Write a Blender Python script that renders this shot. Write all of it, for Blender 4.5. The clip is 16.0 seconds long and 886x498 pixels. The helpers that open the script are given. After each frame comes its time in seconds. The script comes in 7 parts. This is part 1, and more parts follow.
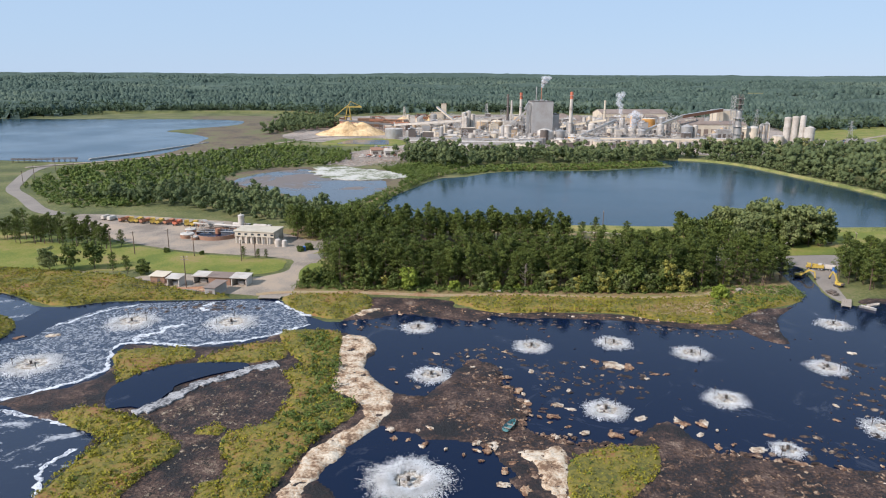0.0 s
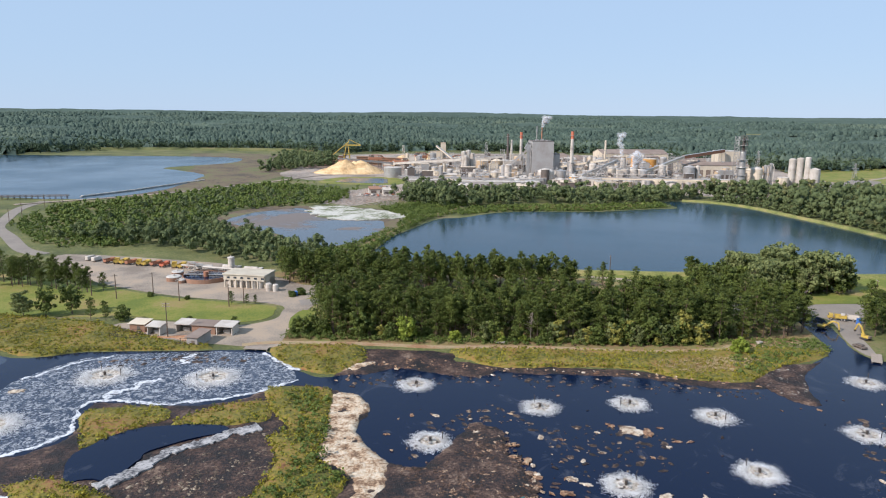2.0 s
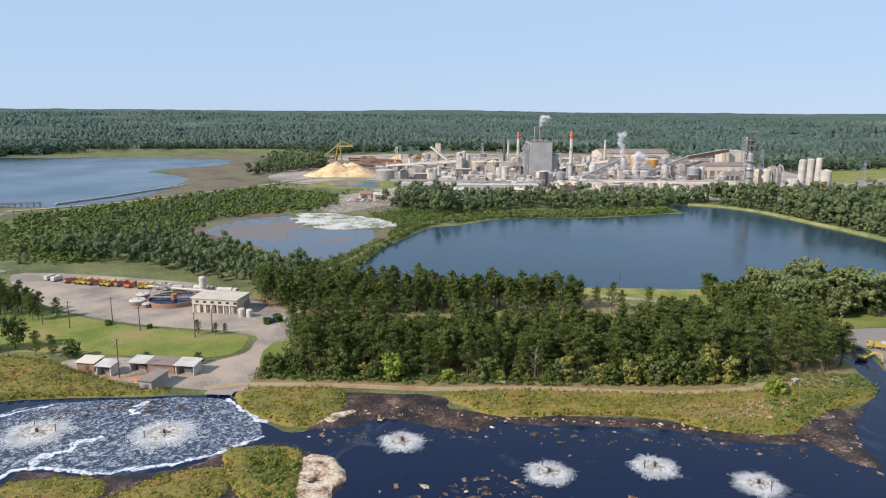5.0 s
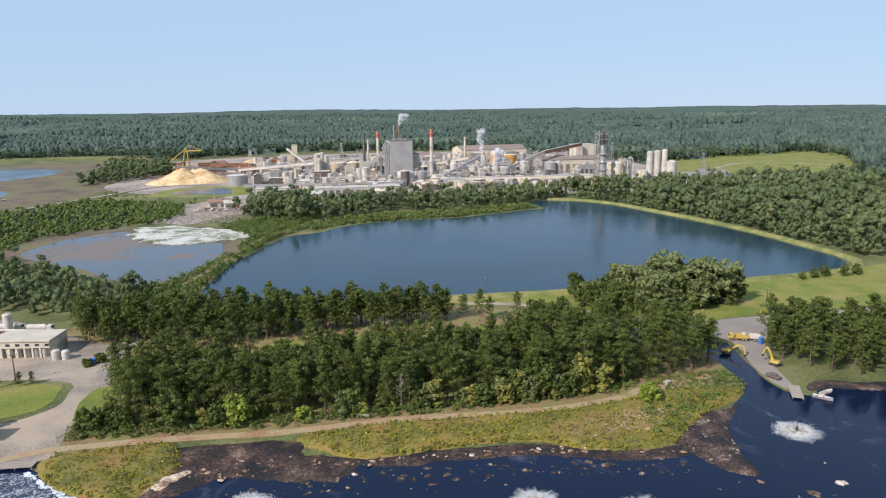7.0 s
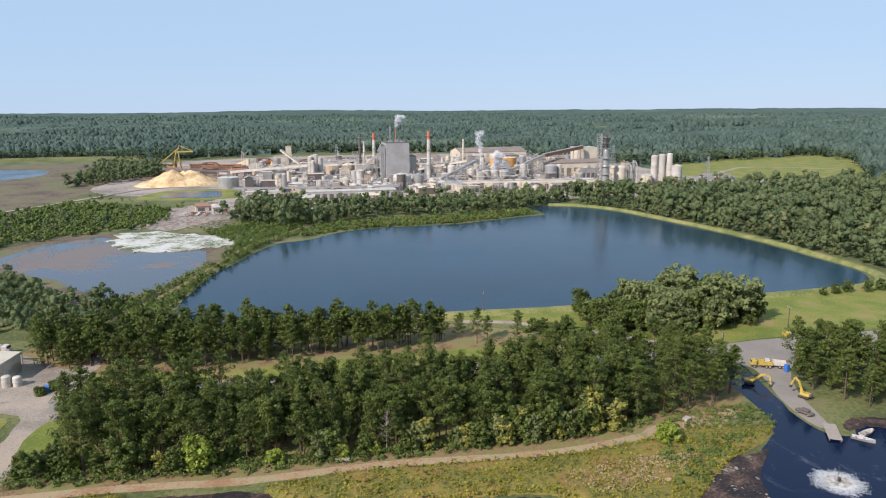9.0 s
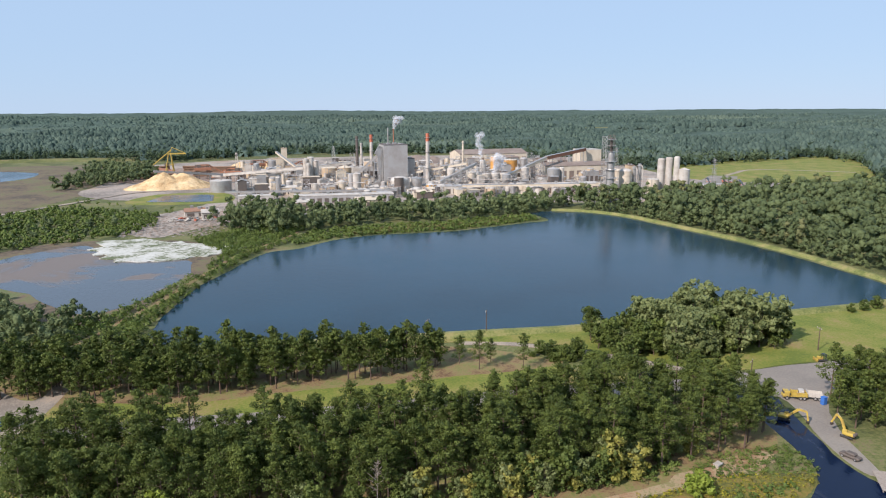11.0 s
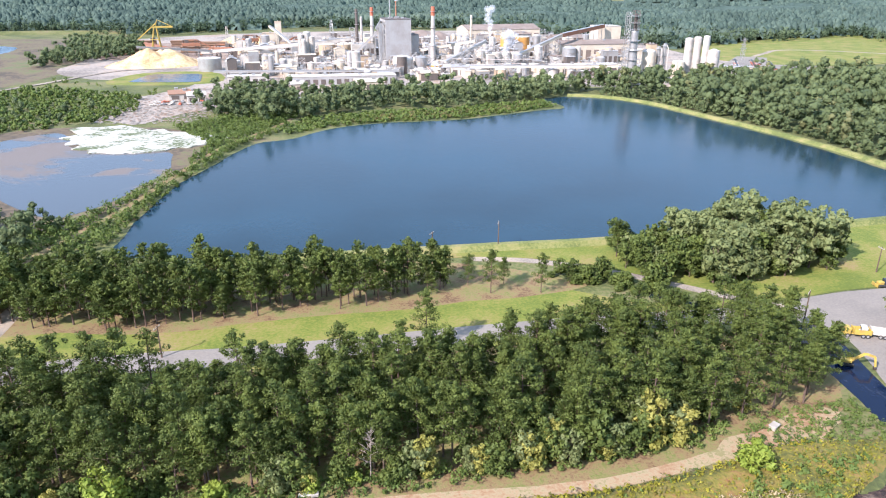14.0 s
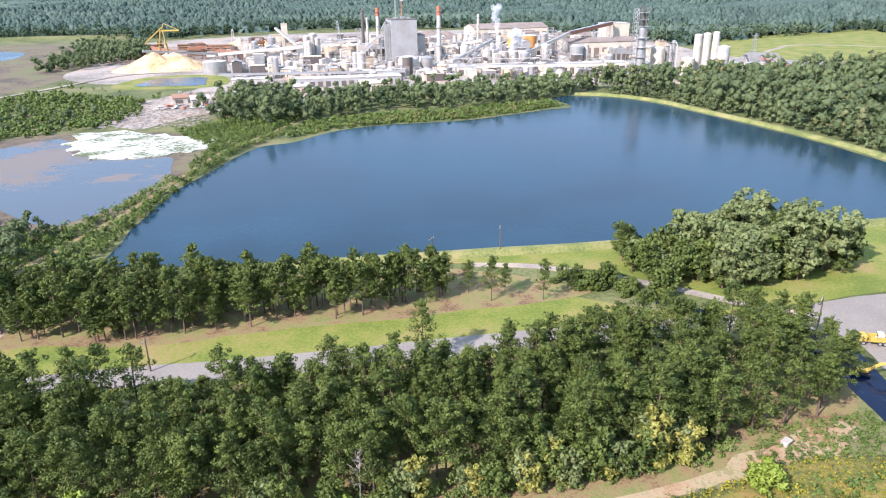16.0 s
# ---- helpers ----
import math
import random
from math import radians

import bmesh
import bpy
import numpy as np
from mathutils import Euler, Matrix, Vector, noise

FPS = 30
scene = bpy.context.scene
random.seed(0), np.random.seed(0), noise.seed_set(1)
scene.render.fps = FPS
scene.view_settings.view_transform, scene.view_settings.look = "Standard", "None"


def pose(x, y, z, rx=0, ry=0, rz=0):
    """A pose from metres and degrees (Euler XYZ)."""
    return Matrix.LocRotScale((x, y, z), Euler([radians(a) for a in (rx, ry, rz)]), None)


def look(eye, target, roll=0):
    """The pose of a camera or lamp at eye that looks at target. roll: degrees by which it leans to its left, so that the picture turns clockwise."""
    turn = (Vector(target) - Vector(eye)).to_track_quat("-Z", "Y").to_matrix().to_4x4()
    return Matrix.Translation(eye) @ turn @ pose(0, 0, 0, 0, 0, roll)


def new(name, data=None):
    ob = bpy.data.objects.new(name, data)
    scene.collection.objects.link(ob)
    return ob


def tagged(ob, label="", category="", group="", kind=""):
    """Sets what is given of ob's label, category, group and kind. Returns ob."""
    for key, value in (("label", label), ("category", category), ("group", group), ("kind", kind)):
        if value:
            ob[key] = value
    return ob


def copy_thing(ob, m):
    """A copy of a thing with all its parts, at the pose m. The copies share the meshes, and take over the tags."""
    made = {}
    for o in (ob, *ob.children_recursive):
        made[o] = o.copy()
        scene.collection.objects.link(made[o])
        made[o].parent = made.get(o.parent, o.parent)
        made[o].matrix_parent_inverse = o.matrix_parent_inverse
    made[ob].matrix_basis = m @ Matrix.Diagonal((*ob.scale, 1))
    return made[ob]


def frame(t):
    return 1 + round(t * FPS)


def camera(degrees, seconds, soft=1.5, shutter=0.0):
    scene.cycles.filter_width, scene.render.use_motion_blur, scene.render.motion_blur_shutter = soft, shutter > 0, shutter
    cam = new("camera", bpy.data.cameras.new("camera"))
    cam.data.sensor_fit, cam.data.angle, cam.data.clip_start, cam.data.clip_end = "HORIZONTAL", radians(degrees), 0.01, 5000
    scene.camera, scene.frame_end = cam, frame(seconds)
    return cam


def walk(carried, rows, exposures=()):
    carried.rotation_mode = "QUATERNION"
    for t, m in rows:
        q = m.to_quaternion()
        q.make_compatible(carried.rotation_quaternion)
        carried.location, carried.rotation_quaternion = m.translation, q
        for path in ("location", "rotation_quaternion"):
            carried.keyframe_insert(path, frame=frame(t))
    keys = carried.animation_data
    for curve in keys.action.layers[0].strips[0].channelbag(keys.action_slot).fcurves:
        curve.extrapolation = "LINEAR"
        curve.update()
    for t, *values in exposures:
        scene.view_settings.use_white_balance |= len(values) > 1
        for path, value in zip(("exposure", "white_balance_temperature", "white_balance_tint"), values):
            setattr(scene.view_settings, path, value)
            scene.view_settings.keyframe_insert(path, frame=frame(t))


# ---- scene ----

cam = camera(65.0, 16.0, soft=1.1)
PATH = [
    (0, (-4.375, 12.68, 76.08), (-4.396, 14.617, 75.583), 0.3),
    (0.5, (-4.54, 15.819, 75.888), (-4.56, 17.756, 75.39), 0.3),
    (1, (-4.986, 19.456, 75.742), (-5.003, 21.393, 75.243), 0.5),
    (1.5, (-5.05, 24.061, 76.158), (-5.067, 26.015, 75.729), 0.5),
    (2, (-5.26, 28.417, 75.639), (-5.277, 30.378, 75.247), 0.7),
    (2.5, (-5.404, 33.507, 75.441), (-5.421, 35.468, 75.048), 0.6),
    (3, (-5.767, 38.845, 75.502), (-5.782, 40.806, 75.109), 0.7),
    (3.2, (-5.774, 40.918, 75.358), (-5.791, 42.879, 74.965), 0.7),
    (4.9, (-4.3, 57.6, 78.0), (-4.315, 59.561, 77.602), 0.5),
    (5.3, (-3.206, 61.914, 78.704), (-3.103, 63.871, 78.301), -0.2),
    (5.5, (-2.577, 64.181, 78.64), (-2.356, 66.127, 78.236), -0.4),
    (6, (-2.149, 69.644, 78.778), (-1.777, 71.567, 78.372), -0.7),
    (6.5, (-0.237, 75.079, 78.773), (0.133, 77.002, 78.367), -0.8),
    (7, (1.387, 80.284, 78.565), (1.756, 82.208, 78.161), -0.6),
    (7.5, (2.952, 85.606, 78.821), (3.321, 87.53, 78.416), -0.5),
    (8, (4.596, 90.957, 78.679), (4.966, 92.881, 78.276), -0.4),
    (8.5, (6.029, 96.5, 78.786), (6.399, 98.423, 78.383), -0.3),
    (9, (7.081, 101.776, 78.706), (7.454, 103.699, 78.305), -0.3),
    (11.5, (12.225, 128.221, 79.587), (12.602, 130.144, 79.187), -0.2),
    (12, (13.196, 133.742, 79.177), (13.572, 135.661, 78.76), 0.0),
    (12.5, (14.067, 139.105, 78.887), (14.433, 140.986, 78.315), 0.1),
    (13, (14.821, 144.352, 79.178), (15.175, 146.184, 78.458), 0.3),
    (13.5, (15.8, 150.074, 79.752), (16.149, 151.903, 79.021), 0.2),
    (14, (16.604, 154.514, 79.89), (16.949, 156.343, 79.159), 0.2),
    (14.5, (17.115, 157.167, 80.041), (17.455, 158.997, 79.31), 0.1),
    (15, (17.491, 158.762, 79.843), (17.816, 160.596, 79.113), -0.0),
    (15.5, (18.685, 159.351, 79.571), (19.001, 161.186, 78.841), -0.3),
    (16, (21.022, 159.632, 79.551), (21.334, 161.467, 78.819), -0.7),
]
walk(cam, [(t, look(eye, target, roll)) for t, eye, target, roll in PATH],
     [(0, 0.24, 6100, 18), (12.4, 0.26, 6100, 19), (13.4, 1.05, 5800, 22), (16, 1.08, 5750, 22)])

# ---- world, sun ----
SUN_EL, SUN_AZ = 37.0, 236.0          # degrees; azimuth clockwise from +y
world = bpy.data.worlds.new("sky")
scene.world = world
world.use_nodes = True
wn = world.node_tree.nodes
sky = wn.new("ShaderNodeTexSky")
sky.sky_type, sky.sun_disc = "NISHITA", False
sky.sun_elevation, sky.sun_rotation = radians(SUN_EL), radians(SUN_AZ)
sky.air_density, sky.dust_density, sky.ozone_density = 1.0, 0.0, 3.0
wn["Background"].inputs[1].default_value = 0.111
haze = wn.new("ShaderNodeMix")
haze.data_type = "RGBA"
haze.inputs[0].default_value, haze.inputs[7].default_value = 0.9, (3.55, 4.9, 6.1, 1.0)
world.node_tree.links.new(sky.outputs[0], haze.inputs[6])
world.node_tree.links.new(haze.outputs[2], wn["Background"].inputs[0])
sun = new("sun", bpy.data.lights.new("sun", "SUN"))
sun.data.energy, sun.data.angle, sun.data.color = 4.8, radians(0.53), (1.0, 0.92, 0.8)
el, az = radians(SUN_EL), radians(SUN_AZ)
to_sun = Vector((math.sin(az) * math.cos(el), math.cos(az) * math.cos(el), math.sin(el)))
sun.matrix_world = look(to_sun * 500, (0, 0, 0))


# ---- materials ----
def rgb(c):
    return (*c, 1.0)


class Mat:
    """A node material with short helpers."""

    def __init__(self, name, rough=0.8, metal=0.0):
        self.m = bpy.data.materials.new(name)
        self.m.use_nodes = True
        self.n, self.l = self.m.node_tree.nodes, self.m.node_tree.links
        self.b = self.n["Principled BSDF"]
        self.b.inputs["Roughness"].default_value = rough
        self.b.inputs["Metallic"].default_value = metal
        self.pos = self.n.new("ShaderNodeNewGeometry").outputs["Position"]

    def noise(self, scale, detail=4.0, rough=0.55, stretch=None, warp=0.0):
        t = self.n.new("ShaderNodeTexNoise")
        t.inputs["Scale"].default_value, t.inputs["Detail"].default_value = scale, detail
        t.inputs["Roughness"].default_value, t.inputs["Distortion"].default_value = rough, warp
        src = self.pos
        if stretch:
            mp = self.n.new("ShaderNodeMapping")
            mp.inputs["Scale"].default_value = stretch
            self.l.new(src, mp.inputs[0])
            src = mp.outputs[0]
        self.l.new(src, t.inputs["Vector"])
        return t.outputs["Fac"]

    def cells(self, scale, feature="F1", out="Distance"):
        t = self.n.new("ShaderNodeTexVoronoi")
        t.feature = feature
        t.inputs["Scale"].default_value = scale
        self.l.new(self.pos, t.inputs["Vector"])
        return t.outputs[out]

    def ramp(self, fac, stops):
        r = self.n.new("ShaderNodeValToRGB")
        e = r.color_ramp.elements
        while len(e) < len(stops):
            e.new(0.5)
        for k, (p, c) in zip(e, stops):
            k.position = p
            k.color = rgb(c) if isinstance(c, tuple) else (c, c, c, 1)
        self.l.new(fac, r.inputs[0])
        return r.outputs[0]

    def mix(self, fac, a, b, mode="MIX"):
        x = self.n.new("ShaderNodeMix")
        x.data_type, x.blend_type = "RGBA", mode
        for sock, v in ((x.inputs[0], fac), (x.inputs[6], a), (x.inputs[7], b)):
            if isinstance(v, (int, float)):
                sock.default_value = v
            elif isinstance(v, tuple):
                sock.default_value = rgb(v)
            else:
                self.l.new(v, sock)
        return x.outputs[2]

    def rand(self):
        return self.n.new("ShaderNodeObjectInfo").outputs["Random"]

    def island(self):
        return self.n.new("ShaderNodeNewGeometry").outputs["Random Per Island"]

    def color(self, c):
        if isinstance(c, tuple):
            self.b.inputs["Base Color"].default_value = rgb(c)
        else:
            self.l.new(c, self.b.inputs["Base Color"])
        return self

    def rough(self, r):
        self.l.new(r, self.b.inputs["Roughness"])
        return self

    def bump(self, h, dist, strength=1.0):
        k = self.n.new("ShaderNodeBump")
        k.inputs["Distance"].default_value, k.inputs["Strength"].default_value = dist, strength
        self.l.new(h, k.inputs["Height"])
        self.l.new(k.outputs[0], self.b.inputs["Normal"])
        return self


def worn(name, base, dirt, rough=0.6, metal=0.0, scale=0.35, amount=0.6):
    """Painted or raw surface with stains at two scales and a slight difference from thing to thing."""
    m = Mat(name, rough, metal)
    big, fine = m.noise(scale, 5), m.noise(scale * 12, 4, stretch=(1, 1, 0.25))
    c = m.mix(m.ramp(big, [(0.42, 0.0), (0.72, amount)]), base, dirt)
    c = m.mix(m.ramp(fine, [(0.5, 0.0), (0.8, amount * 0.6)]), c, dirt)
    c = m.mix(m.ramp(m.rand(), [(0.0, 0.0), (1.0, 0.25)]), c, tuple(v * 0.72 for v in base))
    return m.color(c).bump(fine, 0.02, 0.4)


def foliage(name, dark, light, scale=0.5, translucent=0.15):
    m = Mat(name, 0.65)
    c = m.mix(m.ramp(m.noise(scale, 3), [(0.35, 0.0), (0.65, 1.0)]), dark, light)
    c = m.mix(m.ramp(m.rand(), [(0.0, 0.0), (1.0, 0.55)]), c, tuple(0.62 * a + 0.38 * b for a, b in zip(dark, light)))
    c = m.mix(m.ramp(m.island(), [(0.0, 0.0), (1.0, 0.28)]), c, tuple(v * 1.25 for v in light))
    m.color(c)
    m.b.inputs["Specular IOR Level"].default_value = 0.25
    if translucent:
        tr = m.n.new("ShaderNodeBsdfTranslucent")
        m.l.new(c, tr.inputs[0])
        mx = m.n.new("ShaderNodeMixShader")
        mx.inputs[0].default_value = translucent
        m.l.new(m.b.outputs[0], mx.inputs[1])
        m.l.new(tr.outputs[0], mx.inputs[2])
        m.l.new(mx.outputs[0], m.n["Material Output"].inputs[0])
    return m


def mottled(name, stops, scale, fine=2.0, rough=0.95, bump=0.1, stretch=None):
    """Ground: a colour ramp over large patches, broken up by fine grain."""
    m = Mat(name, rough)
    a, b = m.noise(scale, 8, 0.62, stretch), m.noise(fine, 6, 0.65)
    mixed = m.mix(0.42, a, b)
    return m.color(m.ramp(mixed, [(0.5 + (p - 0.5) * 0.55, c) for p, c in stops])).bump(b, bump)


M = {}
M["ground"] = mottled("meadow", [(0.38, (0.06, 0.072, 0.02)), (0.5, (0.1, 0.112, 0.028)), (0.6, (0.15, 0.15, 0.05)), (0.68, (0.17, 0.13, 0.065))], 0.03, 0.8, bump=0.3)
M["lawn"] = mottled("mown_grass", [(0.34, (0.1, 0.13, 0.013)), (0.46, (0.145, 0.168, 0.019)), (0.58, (0.2, 0.185, 0.038)), (0.7, (0.25, 0.18, 0.07))], 0.06, 1.2, bump=0.1)
M["straw"] = mottled("pine_straw", [(0.34, (0.13, 0.075, 0.035)), (0.45, (0.22, 0.145, 0.065)), (0.55, (0.2, 0.17, 0.06)), (0.66, (0.14, 0.155, 0.035))], 0.15, 1.5, bump=0.15)
M["marsh"] = mottled("marsh_ground", [(0.36, (0.08, 0.08, 0.015)), (0.48, (0.16, 0.14, 0.02)), (0.6, (0.22, 0.15, 0.035)), (0.7, (0.22, 0.1, 0.04))], 0.08, 1.1, bump=0.3)
M["mud"] = mottled("wet_mud", [(0.38, (0.006, 0.005, 0.005)), (0.48, (0.024, 0.013, 0.01)), (0.56, (0.058, 0.03, 0.02)), (0.64, (0.1, 0.06, 0.04)), (0.76, (0.24, 0.17, 0.12))], 0.13, 1.5, rough=0.75, bump=0.5)
M["gravel"] = mottled("gravel_yard", [(0.36, (0.19, 0.155, 0.12)), (0.5, (0.28, 0.235, 0.185)), (0.62, (0.36, 0.28, 0.2))], 0.05, 1.8, bump=0.04)
M["asphalt"] = mottled("worn_asphalt", [(0.34, (0.19, 0.165, 0.14)), (0.5, (0.225, 0.195, 0.163)), (0.66, (0.255, 0.222, 0.183))], 0.05, 1.5, rough=0.85, bump=0.02)
M["dirt"] = mottled("dirt_track", [(0.34, (0.27, 0.15, 0.075)), (0.46, (0.32, 0.21, 0.115)), (0.56, (0.34, 0.26, 0.15)), (0.68, (0.22, 0.19, 0.08))], 0.12, 1.3, bump=0.06)
M["plantground"] = mottled("mill_ground", [(0.36, (0.17, 0.14, 0.115)), (0.48, (0.28, 0.24, 0.2)), (0.58, (0.36, 0.3, 0.245)), (0.68, (0.28, 0.19, 0.13))], 0.02, 0.3, bump=0.1)
M["white_sediment"] = mottled("white_sediment", [(0.38, (0.1, 0.12, 0.05)), (0.45, (0.3, 0.3, 0.23)), (0.52, (0.44, 0.43, 0.37)), (0.66, (0.52, 0.51, 0.46))], 0.07, 0.5, bump=0.05)
M["crust"] = mottled("dried_foam_crust", [(0.36, (0.16, 0.095, 0.055)), (0.45, (0.36, 0.24, 0.145)), (0.53, (0.5, 0.39, 0.27)), (0.68, (0.62, 0.54, 0.42))], 0.3, 1.6, bump=0.3)
M["brownflat"] = mottled("brown_flat", [(0.36, (0.07, 0.055, 0.035)), (0.5, (0.14, 0.1, 0.06)), (0.6, (0.13, 0.125, 0.05)), (0.7, (0.09, 0.12, 0.035))], 0.03, 0.3, bump=0.1)


def water(name, base, rough, wave, dist):
    m = Mat(name, rough)
    m.b.inputs["IOR"].default_value = 1.33
    m.b.inputs["Specular IOR Level"].default_value = 0.26
    big = m.ramp(m.noise(0.012, 3), [(0.4, 0.0), (0.65, 1.0)])
    m.color(m.mix(big, base, tuple(v * 1.5 for v in base)))
    m.rough(m.mix(big, (rough,) * 3, (rough * 1.7,) * 3))
    return m.bump(m.noise(wave, 3, 0.6, stretch=(1, 0.45, 1)), dist)


M["lagoon"] = water("black_water", (0.003, 0.009, 0.03), 0.06, 1.1, 0.03)
LW = M["lagoon"]
film = LW.ramp(LW.noise(0.045, 10, 0.72, warp=2.2), [(0.57, 0.0), (0.66, 0.1), (0.72, 0.3)])
LW.color(LW.mix(film, (0.003, 0.009, 0.03), (0.28, 0.29, 0.32)))
M["pond"] = water("pond_water", (0.011, 0.031, 0.048), 0.13, 0.5, 0.06)
M["shallow"] = water("shallow_water", (0.06, 0.062, 0.065), 0.12, 0.6, 0.05)
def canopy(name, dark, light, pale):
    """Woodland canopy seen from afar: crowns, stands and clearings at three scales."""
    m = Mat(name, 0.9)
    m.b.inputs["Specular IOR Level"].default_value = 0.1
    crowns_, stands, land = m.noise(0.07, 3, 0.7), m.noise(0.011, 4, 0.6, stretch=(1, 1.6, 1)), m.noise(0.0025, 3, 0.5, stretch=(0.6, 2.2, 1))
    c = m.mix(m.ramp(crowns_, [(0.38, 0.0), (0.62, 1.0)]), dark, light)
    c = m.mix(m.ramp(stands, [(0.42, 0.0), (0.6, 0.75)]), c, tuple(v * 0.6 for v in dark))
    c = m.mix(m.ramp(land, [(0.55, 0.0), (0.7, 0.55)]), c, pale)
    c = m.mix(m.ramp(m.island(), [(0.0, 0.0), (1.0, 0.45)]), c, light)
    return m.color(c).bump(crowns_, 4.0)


# far woods: distance haze is painted in as a pale blue-green base colour
M["hazed_foliage_far"] = canopy("far_woods", (0.042, 0.07, 0.058), (0.094, 0.13, 0.1), (0.14, 0.17, 0.115))
# nearer edge of those woods: a weaker haze tint in the colour
M["hazed_foliage_mid"] = canopy("mid_woods", (0.034, 0.058, 0.036), (0.085, 0.12, 0.064), (0.12, 0.15, 0.07))


# ---- building helpers ----
def cat(points, n=6, closed=True):
    """A smooth line through the points."""
    p = [Vector((*q[:2], 0)) for q in points]
    out, k = [], len(p)
    for i in range(k if closed else k - 1):
        a, b, c, d = (p[(i + j) % k] if closed else p[min(max(i + j, 0), k - 1)] for j in (-1, 0, 1, 2))
        for s in range(n):
            t = s / n
            out.append(0.5 * ((2 * b) + (c - a) * t + (2 * a - 5 * b + 4 * c - d) * t * t + (3 * b - a - 3 * c + d) * t ** 3))
    if not closed:
        out.append(p[-1])
    return out


def ragged(line, amount, scale):
    return [q + Vector((noise.noise(q / scale), noise.noise(q / scale + Vector((7, 3, 1))), 0)) * amount for q in line]


def np_mesh(name, verts, tris, mat, smooth=False):
    verts, tris = np.asarray(verts, np.float32), np.asarray(tris, np.int32)
    me = bpy.data.meshes.new(name)
    me.vertices.add(len(verts))
    me.vertices.foreach_set("co", verts.ravel())
    me.loops.add(tris.size)
    me.loops.foreach_set("vertex_index", tris.ravel())
    me.polygons.add(len(tris))
    k = tris.shape[1]
    me.polygons.foreach_set("loop_start", np.arange(0, tris.size, k, dtype=np.int32))
    if smooth:
        me.polygons.foreach_set("use_smooth", np.ones(len(tris), bool))
    me.update(calc_edges=True)
    me.materials.append(mat.m)
    return me


def sheet(name, points, z, mat, label, smooth=6, wild=0.0, scale=6.0, category="ground", depth=0.4):
    """A flat area with a smooth or ragged outline and a skirt down into the ground."""
    line = cat(points, smooth) if smooth > 1 else [Vector((*q, 0)) for q in points]
    if wild:
        line = ragged(line, wild, scale)
    bm = bmesh.new()
    vs = [bm.verts.new((q.x, q.y, z)) for q in line]
    es = [bm.edges.new((vs[i], vs[(i + 1) % len(vs)])) for i in range(len(vs))]
    bmesh.ops.triangle_fill(bm, edges=es, use_beauty=True)
    if bm.faces and sum(f.normal.z * f.calc_area() for f in bm.faces) < 0:
        bmesh.ops.reverse_faces(bm, faces=bm.faces[:])
    low = [bm.verts.new((q.x, q.y, z - depth)) for q in line]
    for i in range(len(vs)):
        j = (i + 1) % len(vs)
        bm.faces.new((vs[i], low[i], low[j], vs[j]))
    me = bpy.data.meshes.new(name)
    bm.to_mesh(me)
    bm.free()
    me.materials.append(mat.m)
    return tagged(new(name, me), label, category, kind="structure")


def ribbon(name, points, width, z, mat, label, category="road", wild=0.0):
    line = cat(points, 16 if wild > 0.6 else 6, closed=False)
    if wild > 0.6:
        line = ragged(line, 1.0, 3.0)
    left, right = [], []
    for i, q in enumerate(line):
        d = (line[min(i + 1, len(line) - 1)] - line[max(i - 1, 0)]).normalized()
        w, v = (width / 2 * max(0.12, 1 + wild * (noise.noise(q / 5 + o) + (noise.noise(q / 1.1 + o) if wild > 0.6 else 0))) for o in (Vector((0, 0, 0)), Vector((9, 4, 2))))
        left.append((q.x - d.y * w, q.y + d.x * w))
        right.append((q.x + d.y * v, q.y - d.x * v))
    return sheet(name, left + right[::-1], z, mat, label, 1, category=category)


def inside(pts, poly):
    """Which of the points lie in the polygon (numpy)."""
    x, y = pts[:, 0], pts[:, 1]
    hit = np.zeros(len(pts), bool)
    for (x0, y0), (x1, y1) in zip(poly, poly[1:] + poly[:1]):
        cross = ((y0 > y) != (y1 > y)) & (x < (x1 - x0) * (y - y0) / ((y1 - y0) or 1e-9) + x0)
        hit ^= cross
    return hit


def scatter(poly, spacing, seed, jitter=0.75):
    """Uneven points in a polygon, about spacing apart."""
    r = np.random.default_rng(seed)
    a = np.array(poly, float)
    lo, hi = a.min(0), a.max(0)
    gx, gy = np.meshgrid(np.arange(lo[0], hi[0], spacing), np.arange(lo[1], hi[1], spacing * 0.9))
    gx[::2] += spacing / 2
    p = np.c_[gx.ravel(), gy.ravel()] + (r.random((gx.size, 2)) - 0.5) * spacing * jitter * 1.6
    return p[inside(p, [tuple(q) for q in poly])]


def part(name, bm, mat, parent, label=""):
    """Links a bmesh, or a mesh, as one object under its thing."""
    if isinstance(bm, bmesh.types.BMesh):
        me = bpy.data.meshes.new(name)
        bm.to_mesh(me)
        bm.free()
        me.materials.append(mat.m)
    else:
        me = bm
    ob = new(name, me)
    ob.parent = parent
    if label:
        ob["label"] = label
    return ob


def thing(name, x, y, z, rz, label, category, group=""):
    ob = new(name)
    ob.empty_display_size = 0.5
    ob.matrix_basis = pose(x, y, z, 0, 0, rz)
    return tagged(ob, label, category, group)


